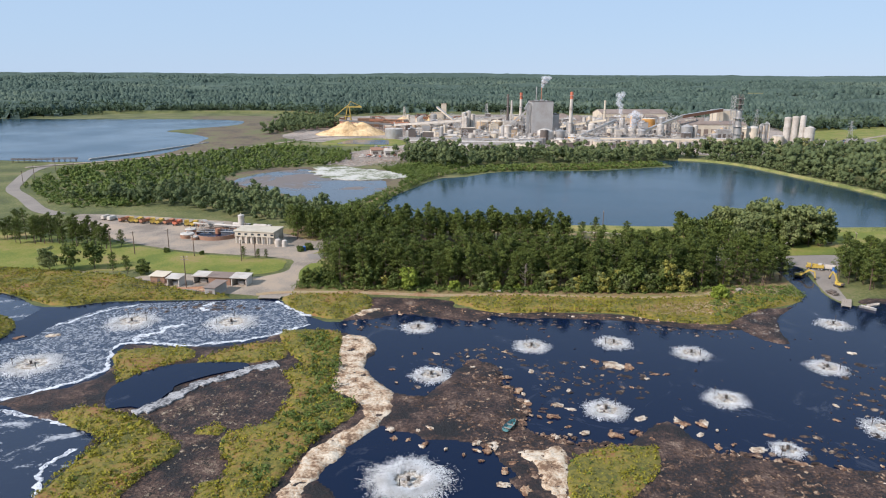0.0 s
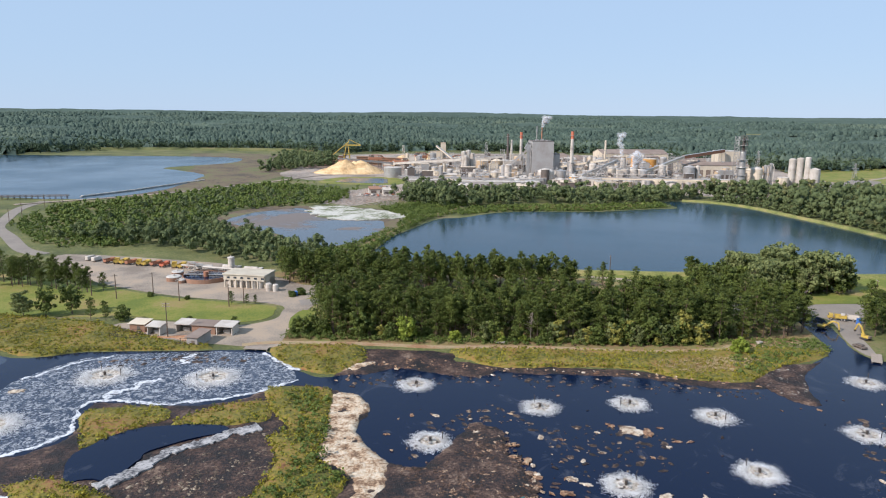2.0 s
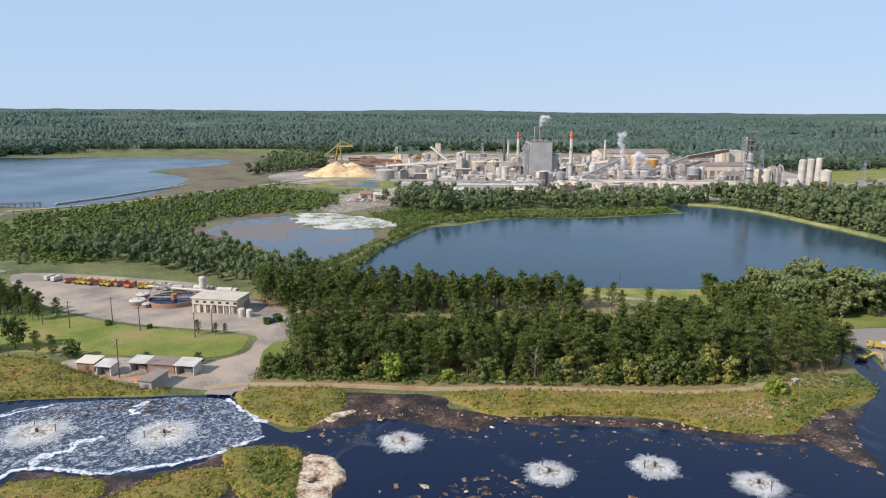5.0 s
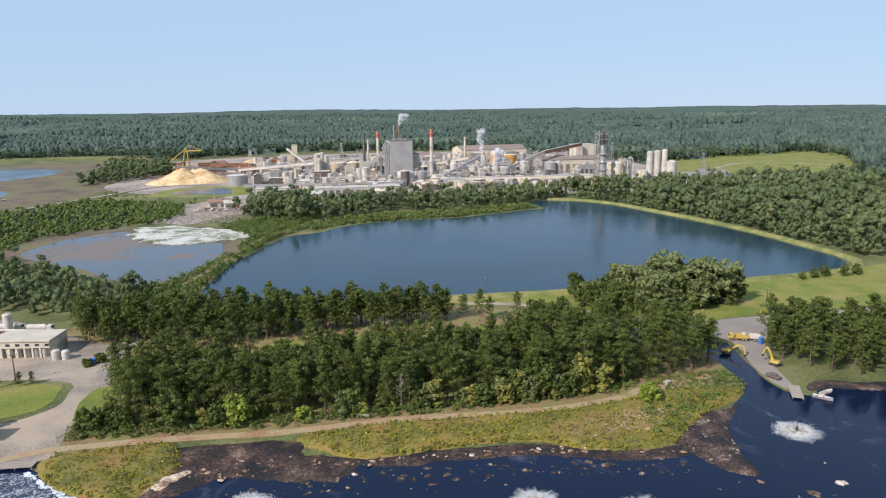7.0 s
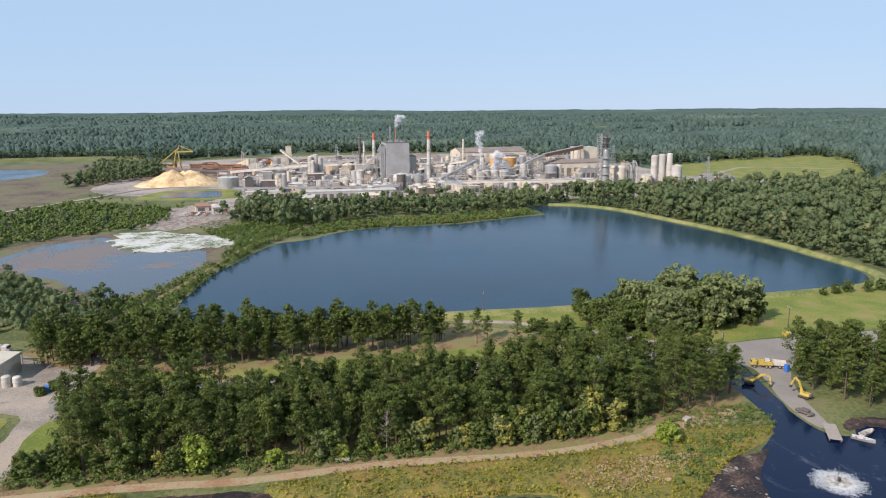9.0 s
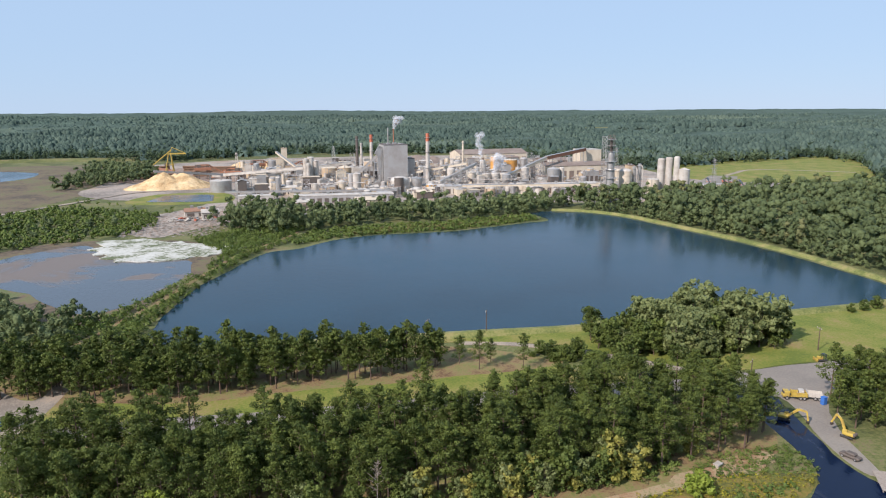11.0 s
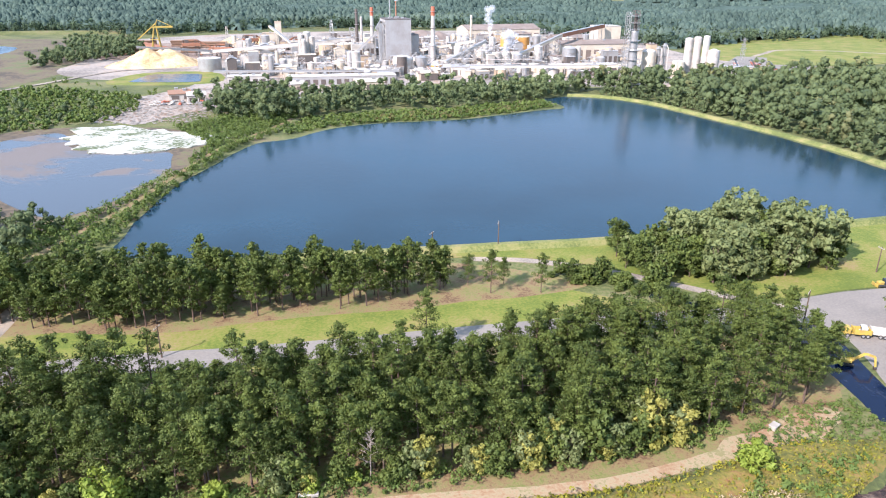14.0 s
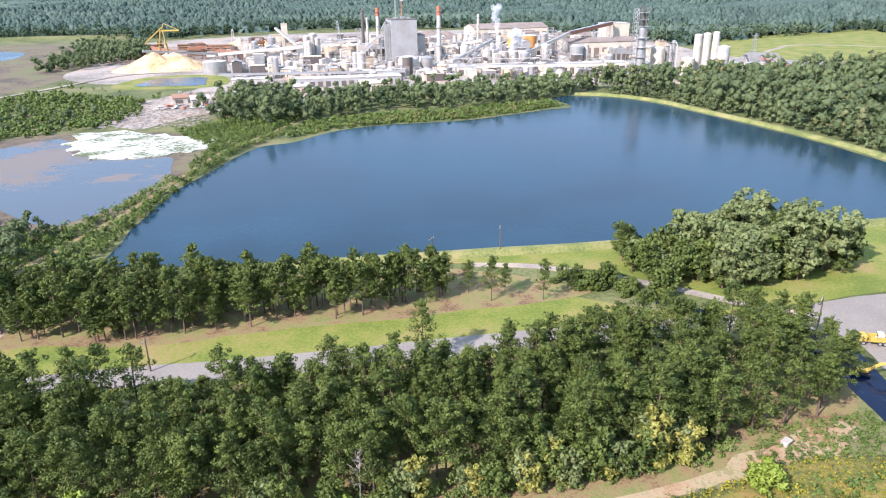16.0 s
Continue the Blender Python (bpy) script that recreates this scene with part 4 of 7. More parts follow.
def bumpy(name, poly, height, cell, seed, mat, label, category, rag=0.6, kind="structure", fine=0.35, base=0.0):
    """A mound sheet: a grid cut to a ragged outline, rising from its edges with uneven bumps."""
    poly = [tuple(q[:2]) for q in ragged(cat(poly, 5), rag, 4.0)]
    a = np.array(poly)
    lo, hi = a.min(0) - cell, a.max(0) + cell
    xs, ys = np.arange(lo[0], hi[0], cell), np.arange(lo[1], hi[1], cell)
    X, Y = np.meshgrid(xs, ys)
    X = X + (vnoise(X * 3.1, Y * 3.3, seed) - 0.5) * cell * 0.7
    Y = Y + (vnoise(X * 2.7, Y * 3.7, seed + 1) - 0.5) * cell * 0.7
    p = np.c_[X.ravel(), Y.ravel()]
    ins = inside(p, poly)
    seg = np.roll(a, -1, 0) - a
    d = np.full(len(p), 9.0)
    for s, e in zip(a, seg):
        t = np.clip(((p - s) @ e) / max(e @ e, 1e-9), 0, 1)
        d = np.minimum(d, np.linalg.norm(p - s - t[:, None] * e, axis=1))
    n1, n2 = vnoise(p[:, 0] / 4.0, p[:, 1] / 4.0, seed), vnoise(p[:, 0] / 0.9, p[:, 1] / 0.9, seed + 2)
    z = np.where(ins, base + 0.1 + np.clip(d / 1.6, 0, 1) * height * ((1 - fine) * (0.35 + 0.9 * n1) + fine * n2), -0.25 - np.clip(d, 0, 1) * 0.3)
    nx, ny = len(xs), len(ys)
    i = (np.arange(ny - 1)[:, None] * nx + np.arange(nx - 1)[None, :]).ravel()
    q = np.c_[i, i + 1, i + nx + 1, i + nx]
    q = q[(ins | (d < cell * 1.5))[q].all(1) & ins[q].any(1)]
    return tagged(new(name, np_mesh(name, np.c_[p, z], q, mat, True)), label, category, kind=kind)


bumpy("mud_flat", [(-110, 160), (-101, 168), (-93, 177), (-97, 193), (-94, 197), (-78, 195), (-63, 199), (-54, 207), (-47, 211), (-37, 208), (-30, 203), (-25, 192), (-27, 183), (-20, 167), (-20, 161), (-18, 155),
                   (-27, 143), (-30, 132), (-24, 122), (-28, 100), (-60, 90), (-88, 100), (-80, 124), (-79, 135), (-81, 146), (-93, 152)], 0.5, 0.8, 31, M["mud"], "dark cracked mud flat with scum and debris", "mud", 1.6)
bumpy("mud_bar", [(-20, 167), (-9, 168), (0, 188), (8, 185), (10, 171), (15, 162), (12, 152), (20, 145), (32, 145), (45, 155), (51, 143), (69, 137), (95, 134), (110, 112), (60, 100), (15, 112), (9, 125),
                  (7, 135), (3, 143), (-16, 149), (-20, 154)], 0.5, 0.8, 33, M["mud"], "dark brown mud bar in the lagoon", "mud", 3.0)
bumpy("mud_shore", [(-34, 240), (-5, 239), (-2, 232), (10, 225), (5, 219), (-7, 220), (-19, 224), (-30, 219), (-38, 219), (-33, 229)], 0.4, 0.8, 35, M["mud"], "dark muddy shore with washed-up debris", "mud", 1.8)
bumpy("mud_point", [(84, 220), (92, 231), (106, 233), (111, 235), (101, 224), (96, 212), (94, 202), (88, 204), (84, 214)], 0.6, 0.7, 36, M["mud"], "grey rubble and mud point by the channel", "mud")
bumpy("mud_beach", [(135, 239), (142, 245), (160, 240), (200, 240), (250, 240), (250, 234), (200, 233), (158, 234), (142, 239)], 0.4, 0.9, 38, M["mud"], "dark mud beach below the pine stand", "mud", 1.2)
bumpy("mud_rim", [(-5, 230), (9, 223), (25, 221), (49, 220), (65, 214), (82, 212), (86, 217), (67, 219), (51, 225), (26, 227), (9, 227)], 0.3, 0.7, 37, M["mud"], "dark mud rim below the marsh bank", "mud", 1.6)
sheet("dark_pool", [(-83, 157), (-87, 168), (-80, 180), (-64, 184), (-57, 181), (-70, 172), (-72, 165), (-73, 158), (-78, 158)], 0.75, M["lagoon"], "still black pool in the mud flat", 5, 0.8, 3, "water", 0.8)
ribbon("foam_strip", [(-76, 155.5), (-71, 160), (-68, 168), (-62, 174), (-55, 180), (-50, 183)], 3.0, 0.8, M["foam_grey"], "grey-white foam along the black pool", "foam", 0.8)
CRUSTS = [
    [(-37, 204), (-30, 205), (-25, 195), (-27, 187), (-25, 178), (-19, 169), (-17, 163), (-18, 155), (-25, 143), (-29, 132), (-33, 112), (-41, 112), (-36, 126), (-33, 141), (-26, 152), (-25, 160), (-31, 165), (-35, 174), (-35, 187)],
    [(7, 143), (13, 142), (20, 143), (18, 124), (14, 126), (12, 135)],
    [(-34, 226), (-29, 229), (-27, 227), (-33, 221), (-37, 220)],
]
for i, c in enumerate(CRUSTS):
    bumpy("foam_crust", c, 0.7, 0.5, 40 + i, M["crust"], "dried cream and tan foam crust on mud", "crust", 1.5, fine=0.65, base=0.15)
for pts, w in (([(-48, 214), (-54, 207.5), (-64, 200.5), (-79, 196.5), (-94, 198), (-98.5, 195), (-96, 185), (-94, 178.5), (-101, 169), (-110, 162), (-135, 152)], 0.9),
               ([(-63, 236), (-57, 229), (-52, 224), (-49, 221)], 0.8), ([(-84, 234), (-86, 229), (-83, 226), (-88, 222)], 1.2), ([(-86, 213), (-91, 210), (-90, 206), (-95, 203), (-94, 199)], 1.2),
               ([(-125, 211), (-121, 216), (-116, 225), (-108, 231)], 0.7), ([(-108, 157), (-95, 153), (-88, 150)], 0.9), ([(-82, 140), (-84, 133), (-80, 124)], 1.0)):
    ribbon("foam_line", pts, w * 1.3, 0.16, M["foam_edge"], "thick white foam line at the water's edge", "foam", 1.3)

# marsh grass islands and banks
ISLES = [
    ([(-96, 191), (-78, 194), (-73, 187), (-78, 182), (-83, 176), (-87, 171), (-91, 178)], 0.9),
    ([(-72, 186), (-64, 195), (-52, 199), (-49, 187), (-58, 184), (-70, 183)], 0.9),
    ([(-54, 207), (-37, 207), (-34, 188), (-33, 168), (-25, 159), (-29, 150), (-33, 142), (-37, 127), (-41, 112), (-48, 116), (-48, 134), (-52, 140), (-52, 147), (-44, 152), (-43, 160), (-43, 169), (-47, 177), (-44, 184), (-51, 194)], 1.1),
    ([(-94, 154), (-86, 158), (-73, 153), (-60, 142), (-60, 137), (-63, 130), (-66, 118), (-82, 112), (-80, 124), (-79, 135), (-78, 144)], 1.1),
    ([(-60, 147), (-56, 151), (-52, 148), (-54, 145)], 0.8),
    ([(-52, 127), (-49, 129.5), (-45, 126), (-49, 118)], 0.8),
    ([(20, 138), (29, 143), (39, 143), (36, 132), (28, 124), (18, 124)], 0.9),
    ([(-60, 242), (-35, 243.6), (-32, 240), (-30, 231), (-34, 223), (-39, 219), (-49, 223), (-58, 231)], 0.9),
    ([(-5, 240), (8, 242.3), (20, 242.6), (50, 241), (65, 241), (84, 243.5), (98, 247), (118, 243), (97, 230), (84, 219), (71, 217), (61, 220), (53, 226), (38, 228), (17, 226), (8, 227)], 0.9),
    ([(-206, 277), (-181, 273), (-132, 264), (-118, 257), (-97, 245), (-80, 240), (-94, 237), (-118, 235), (-128, 230), (-139, 231), (-161, 243), (-206, 246)], 0.8),
    ([(-150, 220), (-140, 215), (-135, 206), (-135, 200), (-148, 204), (-162, 218)], 0.8),
]
for i, (poly, h) in enumerate(ISLES):
    bumpy("marsh_bank", poly, h, 0.9, 60 + i, M["marsh"], "yellow-green marsh bank above the water", "marsh", 0.8, base=0.2)
    for j, (mat, gap, hh, word) in enumerate(((M["reed"], 0.95, 0.6, "yellow-green marsh grass tufts"), (M["weed"], 2.3, 0.68, "darker green weed clumps"), (M["rust"], 2.1, 0.55, "rust-brown dying weeds"))):
        crowns("marsh_grass", poly, gap, 200 + 10 * i + j, hh + h * 0.7, 0.75, 6, 0.24, mat, word + " on the marsh bank", "grass", low=0.35, lobes=2)
crowns("marsh_clumps", [(-50, 205), (-37, 206), (-34, 188), (-33, 168), (-26, 159), (-30, 150), (-34, 142), (-37, 127), (-43, 126), (-44, 150), (-38, 165), (-40, 185), (-46, 195)], 2.3, 291, 2.0, 1.5, 14, 0.34, M["weed"], "bright green weed mounds on the marsh bank", "weeds", low=0.2, lobes=3)
crowns("marsh_clumps", [(-92, 155), (-84, 156), (-70, 150), (-61, 141), (-64, 130), (-68, 120), (-78, 118), (-77, 138), (-78, 148)], 3.0, 292, 1.8, 1.5, 14, 0.34, M["reed"], "yellow-green weed mounds on the marsh bank", "weeds", low=0.2, lobes=3)
crowns("marsh_clumps", [(84, 238), (100, 243), (112, 240), (96, 230), (86, 222), (80, 222)], 2.2, 293, 1.7, 1.4, 14, 0.34, M["weed"], "green weed mounds by the mud point", "weeds", low=0.2, lobes=3)
crowns("straw_patch", [(58, 232), (84, 236), (92, 234), (80, 224), (66, 222), (58, 227)], 0.75, 290, 1.35, 0.7, 7, 0.2, foliage("straw_grass", (0.27, 0.2, 0.1), (0.42, 0.33, 0.19), 0.3), "straw-coloured dead grass on the marsh bank", "grass", low=0.3, lobes=2)


M["concrete"] = worn("pale_concrete", (0.5, 0.47, 0.42), (0.3, 0.27, 0.23), 0.85, scale=0.3)
M["litter"] = worn("grey_litter", (0.27, 0.24, 0.2), (0.13, 0.1, 0.08), 0.9, scale=0.3)
M["rusty_litter"] = worn("rusty_litter", (0.24, 0.17, 0.12), (0.15, 0.1, 0.07), 0.9, scale=0.3)

# floating slabs and debris
def slab_mesh(seed, mat, n=17):
    r = random.Random(seed)
    bm = bmesh.new()
    top, rim, low = [], [], []
    for k in range(n):
        a = k * math.tau / n
        d = r.uniform(0.5, 1.15) * (1 + 0.2 * math.sin(2 * a + seed))
        x, y = math.cos(a) * d, math.sin(a) * d * 0.6
        rim.append(bm.verts.new((x, y, 0.12 + r.uniform(0, .08))))
        low.append(bm.verts.new((x * 1.03, y * 1.03, -0.15)))
        top.append(bm.verts.new((x * 0.6, y * 0.6, r.uniform(0.14, 0.3))))
    c = bm.verts.new((0, 0, 0.3))
    for k in range(n):
        j = (k + 1) % n
        bm.faces.new((low[k], low[j], rim[j], rim[k]))
        bm.faces.new((rim[k], rim[j], top[j], top[k]))
        bm.faces.new((top[k], top[j], c))
    me = bpy.data.meshes.new("scum_slab")
    bm.to_mesh(me)
    bm.free()
    me.materials.append(mat.m)
    return me


SLABS = [slab_mesh(i, M["rock_brown"] if i % 2 else M["rock_pale"]) for i in range(8)]
DARKSLAB = [slab_mesh(20 + i, M["mud"]) for i in range(3)]


def slab(x, y, s, rz, me, label, z=0.05):
    ob = tagged(new("scum_slab", me), label, "scum", "floating scum slabs")
    ob.matrix_basis = pose(x, y, z, 0, 0, rz) @ Matrix.Diagonal((s, s, 0.5 + s * 0.25, 1))


for i, (x, y, s) in enumerate(((-121, 203, 2.2), (-130, 201, 2.0), (47, 155, 1.6), (35, 188, 1.6), (39, 185, 3.6), (43, 184, 2.6), (7, 173, 1.9), (1, 147, 1.6), (39, 156, 1.8), (37, 149, 1.4), (66, 133, 1.3),
                               (69, 129, 1.6), (21, 162, 1.7), (-16, 146, 1.2), (-10, 143, 1.0), (48, 154, 1.8), (50, 149, 1.2), (52, 144, 1.5), (55, 141, 1.0), (65, 149, 1.4), (108, 195, 1.6), (92, 199, 0.9), (31, 184, 0.9), (49, 180, 1.3), (25, 170, 1.0),
                               (-14, 192, 1.1), (-8, 192, 1.3), (47, 187, 1.0), (46, 177, 1.0), (41, 172, 0.8), (30, 174, 0.9), (52, 180, 1.1), (17, 181, 1.3), (14, 163, 2.0), (24, 160, 1.3))):
    slab(x, y, s, i * 47, SLABS[i % 8], "pale cream scum slab floating on black water" if i % 2 == 0 else "tan-brown scum slab floating on black water")
rs = random.Random(8)
AERATORS = [(-103, 215, 1), (-72, 215, 1), (-115, 182, 1), (-14, 212, 0), (-9, 178, 0), (19, 198, 0), (43, 201, 0), (63, 194, 0), (32, 160, 0), (62, 166, 0), (66, 143, 0), (96, 185, 0), (115, 218, 0), (92, 152, 0), (-12, 130, 0)]


def free_spot(x, y, gap=8):
    return all((x - a) ** 2 + (y - b) ** 2 > gap * gap for a, b, _ in AERATORS)


made = 0
while made < 150:
    pick = rs.random()
    if pick < 0.35:
        x, y = rs.gauss(12, 16), rs.gauss(172, 20)
    elif pick < 0.55:
        x, y = rs.uniform(-38, 90), rs.uniform(208, 226)
    elif pick < 0.7:
        x, y = rs.gauss(62, 14), rs.gauss(143, 7)
    elif pick < 0.8:
        x, y = rs.gauss(98, 10), rs.gauss(165, 12)
    else:
        x, y = rs.uniform(-20, 120), rs.uniform(135, 212)
    if x < -22 and y < 205 or not free_spot(x, y):
        continue
    s = 0.25 + 0.9 * rs.random() ** 2.5
    slab(x, y, s, rs.uniform(0, 360), rs.choice(SLABS[1::2] * 2 + SLABS[:2] + DARKSLAB * 3), "small scum slab drifting in the lagoon")
    made += 1


made = 0
EDGES = [((0, 188), (9, 176)), ((9, 176), (14, 160)), ((13, 160), (22, 146)), ((22, 146), (46, 153)), ((48, 154), (66, 138)), ((66, 138), (95, 134)), ((3, 146), (12, 128)), ((-18, 166), (2, 186)), ((10, 140), (24, 122)), ((-16, 150), (4, 142))]
while made < 95:
    (ax, ay), (bx, by) = rs.choice(EDGES)
    t = rs.random()
    x, y = ax + (bx - ax) * t + rs.gauss(0, 2.2), ay + (by - ay) * t + rs.gauss(0, 2.2)
    if free_spot(x, y, 6):
        slab(x, y, 0.5 + 1.5 * rs.random() ** 2, rs.uniform(0, 360), rs.choice(SLABS + SLABS[1::2]), "tan scum slab stranded on the mud bar", 0.3)
        made += 1


def debris(name, poly, gap, seed, mat, label, size=0.5, rest=0.3):
    """Many small flat chips lying about, as one heap of stuff."""
    r = np.random.default_rng(seed)
    p = scatter(poly, gap, seed, 1.2)
    n = len(p)
    s = size * (0.3 + r.random((n, 1)) ** 2 * 1.7)
    a = r.random(n) * math.tau
    u, v = np.c_[np.cos(a), np.sin(a)], np.c_[-np.sin(a), np.cos(a)]
    el = 0.35 + 0.5 * r.random((n, 1))
    pts = []
    for ku, kv, kz in ((1, 0.3, 0), (0.2, 1, 0), (-1, 0.4, 0), (-0.5, -1, 0), (0.6, -0.8, 0), (0, 0, 1)):
        z = np.full((n, 1), rest) if kz == 0 else rest + 0.2 + s * 0.16
        pts.append(np.c_[p + u * s * ku + v * s * el * kv, z])
    V = np.stack(pts, 1).reshape(-1, 3)
    f = np.array([(0, 1, 5), (1, 2, 5), (2, 3, 5), (3, 4, 5), (4, 0, 5)])
    tagged(new(name, np_mesh(name, V, (np.arange(n)[:, None, None] * 6 + f).reshape(-1, 3), mat)), label, "debris", kind="stuff")


debris("mud_debris", [(-100, 166), (-70, 156), (-50, 182), (-36, 180), (-46, 150), (-40, 122), (-62, 120), (-58, 146), (-90, 156)], 0.95, 91, mottled("grey_scum_chips", [(0.4, (0.015, 0.012, 0.009)), (0.5, (0.07, 0.05, 0.037)), (0.58, (0.17, 0.13, 0.09)), (0.68, (0.32, 0.27, 0.2))], 0.5, 1.6), "grey-brown scum chips over the mud flat", 0.5)
debris("bar_debris", [(-18, 165), (-6, 166), (2, 186), (9, 180), (14, 160), (12, 150), (34, 144), (50, 143), (90, 132), (60, 110), (18, 124), (2, 145)], 0.95, 92, mottled("brown_scum_chips", [(0.42, (0.02, 0.012, 0.008)), (0.52, (0.075, 0.042, 0.027)), (0.6, (0.18, 0.11, 0.07)), (0.7, (0.36, 0.27, 0.18))], 0.4, 1.4), "brown scum chips over the mud bar", 0.6)
DRIFT = mottled("drifting_mats", [(0.4, (0.015, 0.011, 0.01)), (0.52, (0.05, 0.032, 0.024)), (0.62, (0.12, 0.08, 0.055)), (0.72, (0.3, 0.23, 0.16))], 0.3, 1.2)
debris("drifting_scum", [(84, 150), (100, 148), (114, 168), (108, 190), (96, 196), (90, 176)], 3.0, 191, DRIFT, "dark broken scum mats drifting on the lagoon", 0.9, 0.0)
debris("drifting_scum", [(-16, 166), (2, 188), (12, 188), (22, 164), (30, 158), (44, 168), (50, 182), (36, 190), (20, 186), (6, 200), (-12, 186)], 2.4, 192, DRIFT, "dark broken scum mats drifting off the mud bar", 0.8, 0.0)
debris("drifting_scum", [(-36, 217), (-8, 219), (10, 221), (50, 217), (84, 209), (80, 204), (44, 212), (10, 215), (-30, 210)], 2.2, 193, DRIFT, "brown scum drifting along the shore", 0.7, 0.0)
debris("drifting_scum", [(-110, 226), (-84, 233), (-64, 231), (-70, 226), (-90, 227), (-104, 220)], 2.0, 194, DRIFT, "dark scum caught in the foam", 0.9, 0.0)
debris("drifting_scum", [(56, 136), (70, 150), (96, 142), (98, 136), (74, 140)], 1.8, 195, DRIFT, "brown scum drifting off the mud bar", 0.8, 0.0)
debris("rubble", [(86, 220), (92, 230), (103, 231), (98, 221), (95, 211), (93, 204), (88, 206), (85, 214)], 1.0, 98, M["litter"], "grey rubble and slabs on the mud point", 0.45)
debris("log_yard_litter", [(-110, 580), (-60, 575), (-30, 600), (-50, 640), (-100, 650), (-112, 610)], 3.0, 99, M["litter"], "grey timber litter on the mill's back lot", 0.9)
debris("log_yard_scrap", [(-110, 590), (-60, 580), (-20, 640), (-40, 720), (-80, 720), (-105, 640)], 3.4, 100, M["rusty_litter"], "rusty scrap and logs on the mill's back lot", 0.8)
debris("shore_debris", [(-32, 232), (-8, 232), (8, 225.5), (50, 223), (85, 216), (83, 213), (50, 220.5), (10, 223), (-8, 223), (-34, 223)], 1.9, 93, M["rock_brown"], "brown sticks and scum along the shore", 0.5)
debris("shore_scum", [(8, 226), (50, 223.5), (84, 216.5), (84, 215.2), (50, 222), (8, 224)], 2.2, 94, M["rock_pale"], "pale scum line along the shore", 0.6)


def aerator(x, y, foamy, i):
    """A floating surface aerator throwing water out in a ring."""
    r = np.random.default_rng(500 + i)
    big = 1.6 if i == 14 else 1.5 if foamy else 0.66 if i == 10 else 0.98
    ob = thing("aerator", x, y, 0.05, i * 37, "floating aerator throwing a white ring of spray", "aerator", "lagoon aerators")
    bm = bmesh.new()
    for k in range(3):
        a = k * math.tau / 3
        cyl(bm, 1.1 * math.cos(a), 1.1 * math.sin(a), -0.1, 0.42, 0.5, n=10)
        beam(bm, (0, 0, 0.35), (1.1 * math.cos(a), 1.1 * math.sin(a), 0.35), 0.18, 0.14)
    part("float", bm, M["float_grey"], ob, "grey floats and braces")
    bm = bmesh.new()
    cyl(bm, 0, 0, 0.3, 0.34, 0.75, 0.3, 14)
    cyl(bm, 0, 0, 1.05, 0.38, 0.12, n=14)
    part("motor", bm, M["metal_dark"], ob, "dark motor housing")
    for k in range(2 if foamy else 1):
        a = k * 2.2 + i
        bm = bmesh.new()
        d = (3.0 if not foamy else 4.6)
        cyl(bm, d * math.cos(a), d * math.sin(a), -0.4, 0.11, 2.6, 0.09, 8)
        cyl(bm, d * math.cos(a), d * math.sin(a), 2.0, 0.17, 0.25, n=8)
        part("mooring_post", bm, M["metal_dark"], ob, "dark mooring post")
    # froth on the water round the motor
    R = 5.6 * big
    bm = bmesh.new()
    n = 90
    rim = [bm.verts.new((rr * math.cos(a), rr * math.sin(a), 0.07)) for a, rr in ((k * math.tau / n, (0.64 + 0.04 * math.sin(k * 1.7 + i) + 0.05 * math.sin(k * 4.1)) * R) for k in range(n))]
    bm.faces.new(rim)
    part("froth", bm, M["brown_froth"], ob, "brown froth round the motor")
    # spray: low arcs thrown outward in uneven fans, thinning with distance
    m = 9000 if i != 14 else 15000
    a = r.random(m) * math.tau
    fan = 1 + 0.06 * np.sin(a * 5 + i) + 0.05 * np.sin(a * 9 + 2 * i) + 0.05 * np.sin(a * 21 + i)
    t = 1.04 - np.sqrt(r.random(m)) * (0.5 if i != 14 else 0.66)
    t = np.clip(t + 0.1 * r.normal(size=m), 0.44 + 0.1 * r.random(m) - (0.12 if i == 14 else 0), 1.25 if i == 14 else 1.1)
    reach = R * t * fan
    z = 0.1 + 0.9 * np.clip(1 - np.abs(t - 0.55) / 0.45, 0, 1) * r.random(m) * (0.5 if i != 14 else 1.6)
    c = np.c_[np.cos(a) * reach, np.sin(a) * reach, z]
    ln = (0.05 + 0.07 * r.random(m)) * big
    wd = (0.035 + 0.04 * r.random(m)) * big * (1.25 - 0.5 * t)
    u, v = np.c_[np.cos(a), np.sin(a), (0.5 - t) * 0.3], np.c_[-np.sin(a), np.cos(a), np.zeros(m)]
    tri = np.stack([c + u * ln[:, None], c - u * ln[:, None] + v * wd[:, None], c - u * ln[:, None] - v * wd[:, None]], 1).reshape(-1, 3)
    part("spray", tris_mesh("spray", tri, M["spray"]), None, ob, "white spray ring")


for i, (x, y, f) in enumerate(AERATORS):
    aerator(x, y, f, i)

# ---- paints and metals of the works ----
M["white"] = worn("white_paint", (0.54, 0.5, 0.44), (0.26, 0.2, 0.15), 0.6, scale=0.2, amount=0.7)
M["cream"] = worn("cream_cladding", (0.6, 0.52, 0.4), (0.36, 0.27, 0.18), 0.7, scale=0.12, amount=0.5)
M["grey"] = worn("grey_cladding", (0.36, 0.35, 0.335), (0.22, 0.18, 0.15), 0.6, scale=0.12, amount=0.5)
M["dark"] = worn("dark_cladding", (0.1, 0.085, 0.075), (0.2, 0.14, 0.1), 0.7, scale=0.12, amount=0.5)
M["steel"] = worn("galvanised_steel", (0.43, 0.42, 0.4), (0.24, 0.18, 0.14), 0.45, 0.5, scale=0.2, amount=0.5)
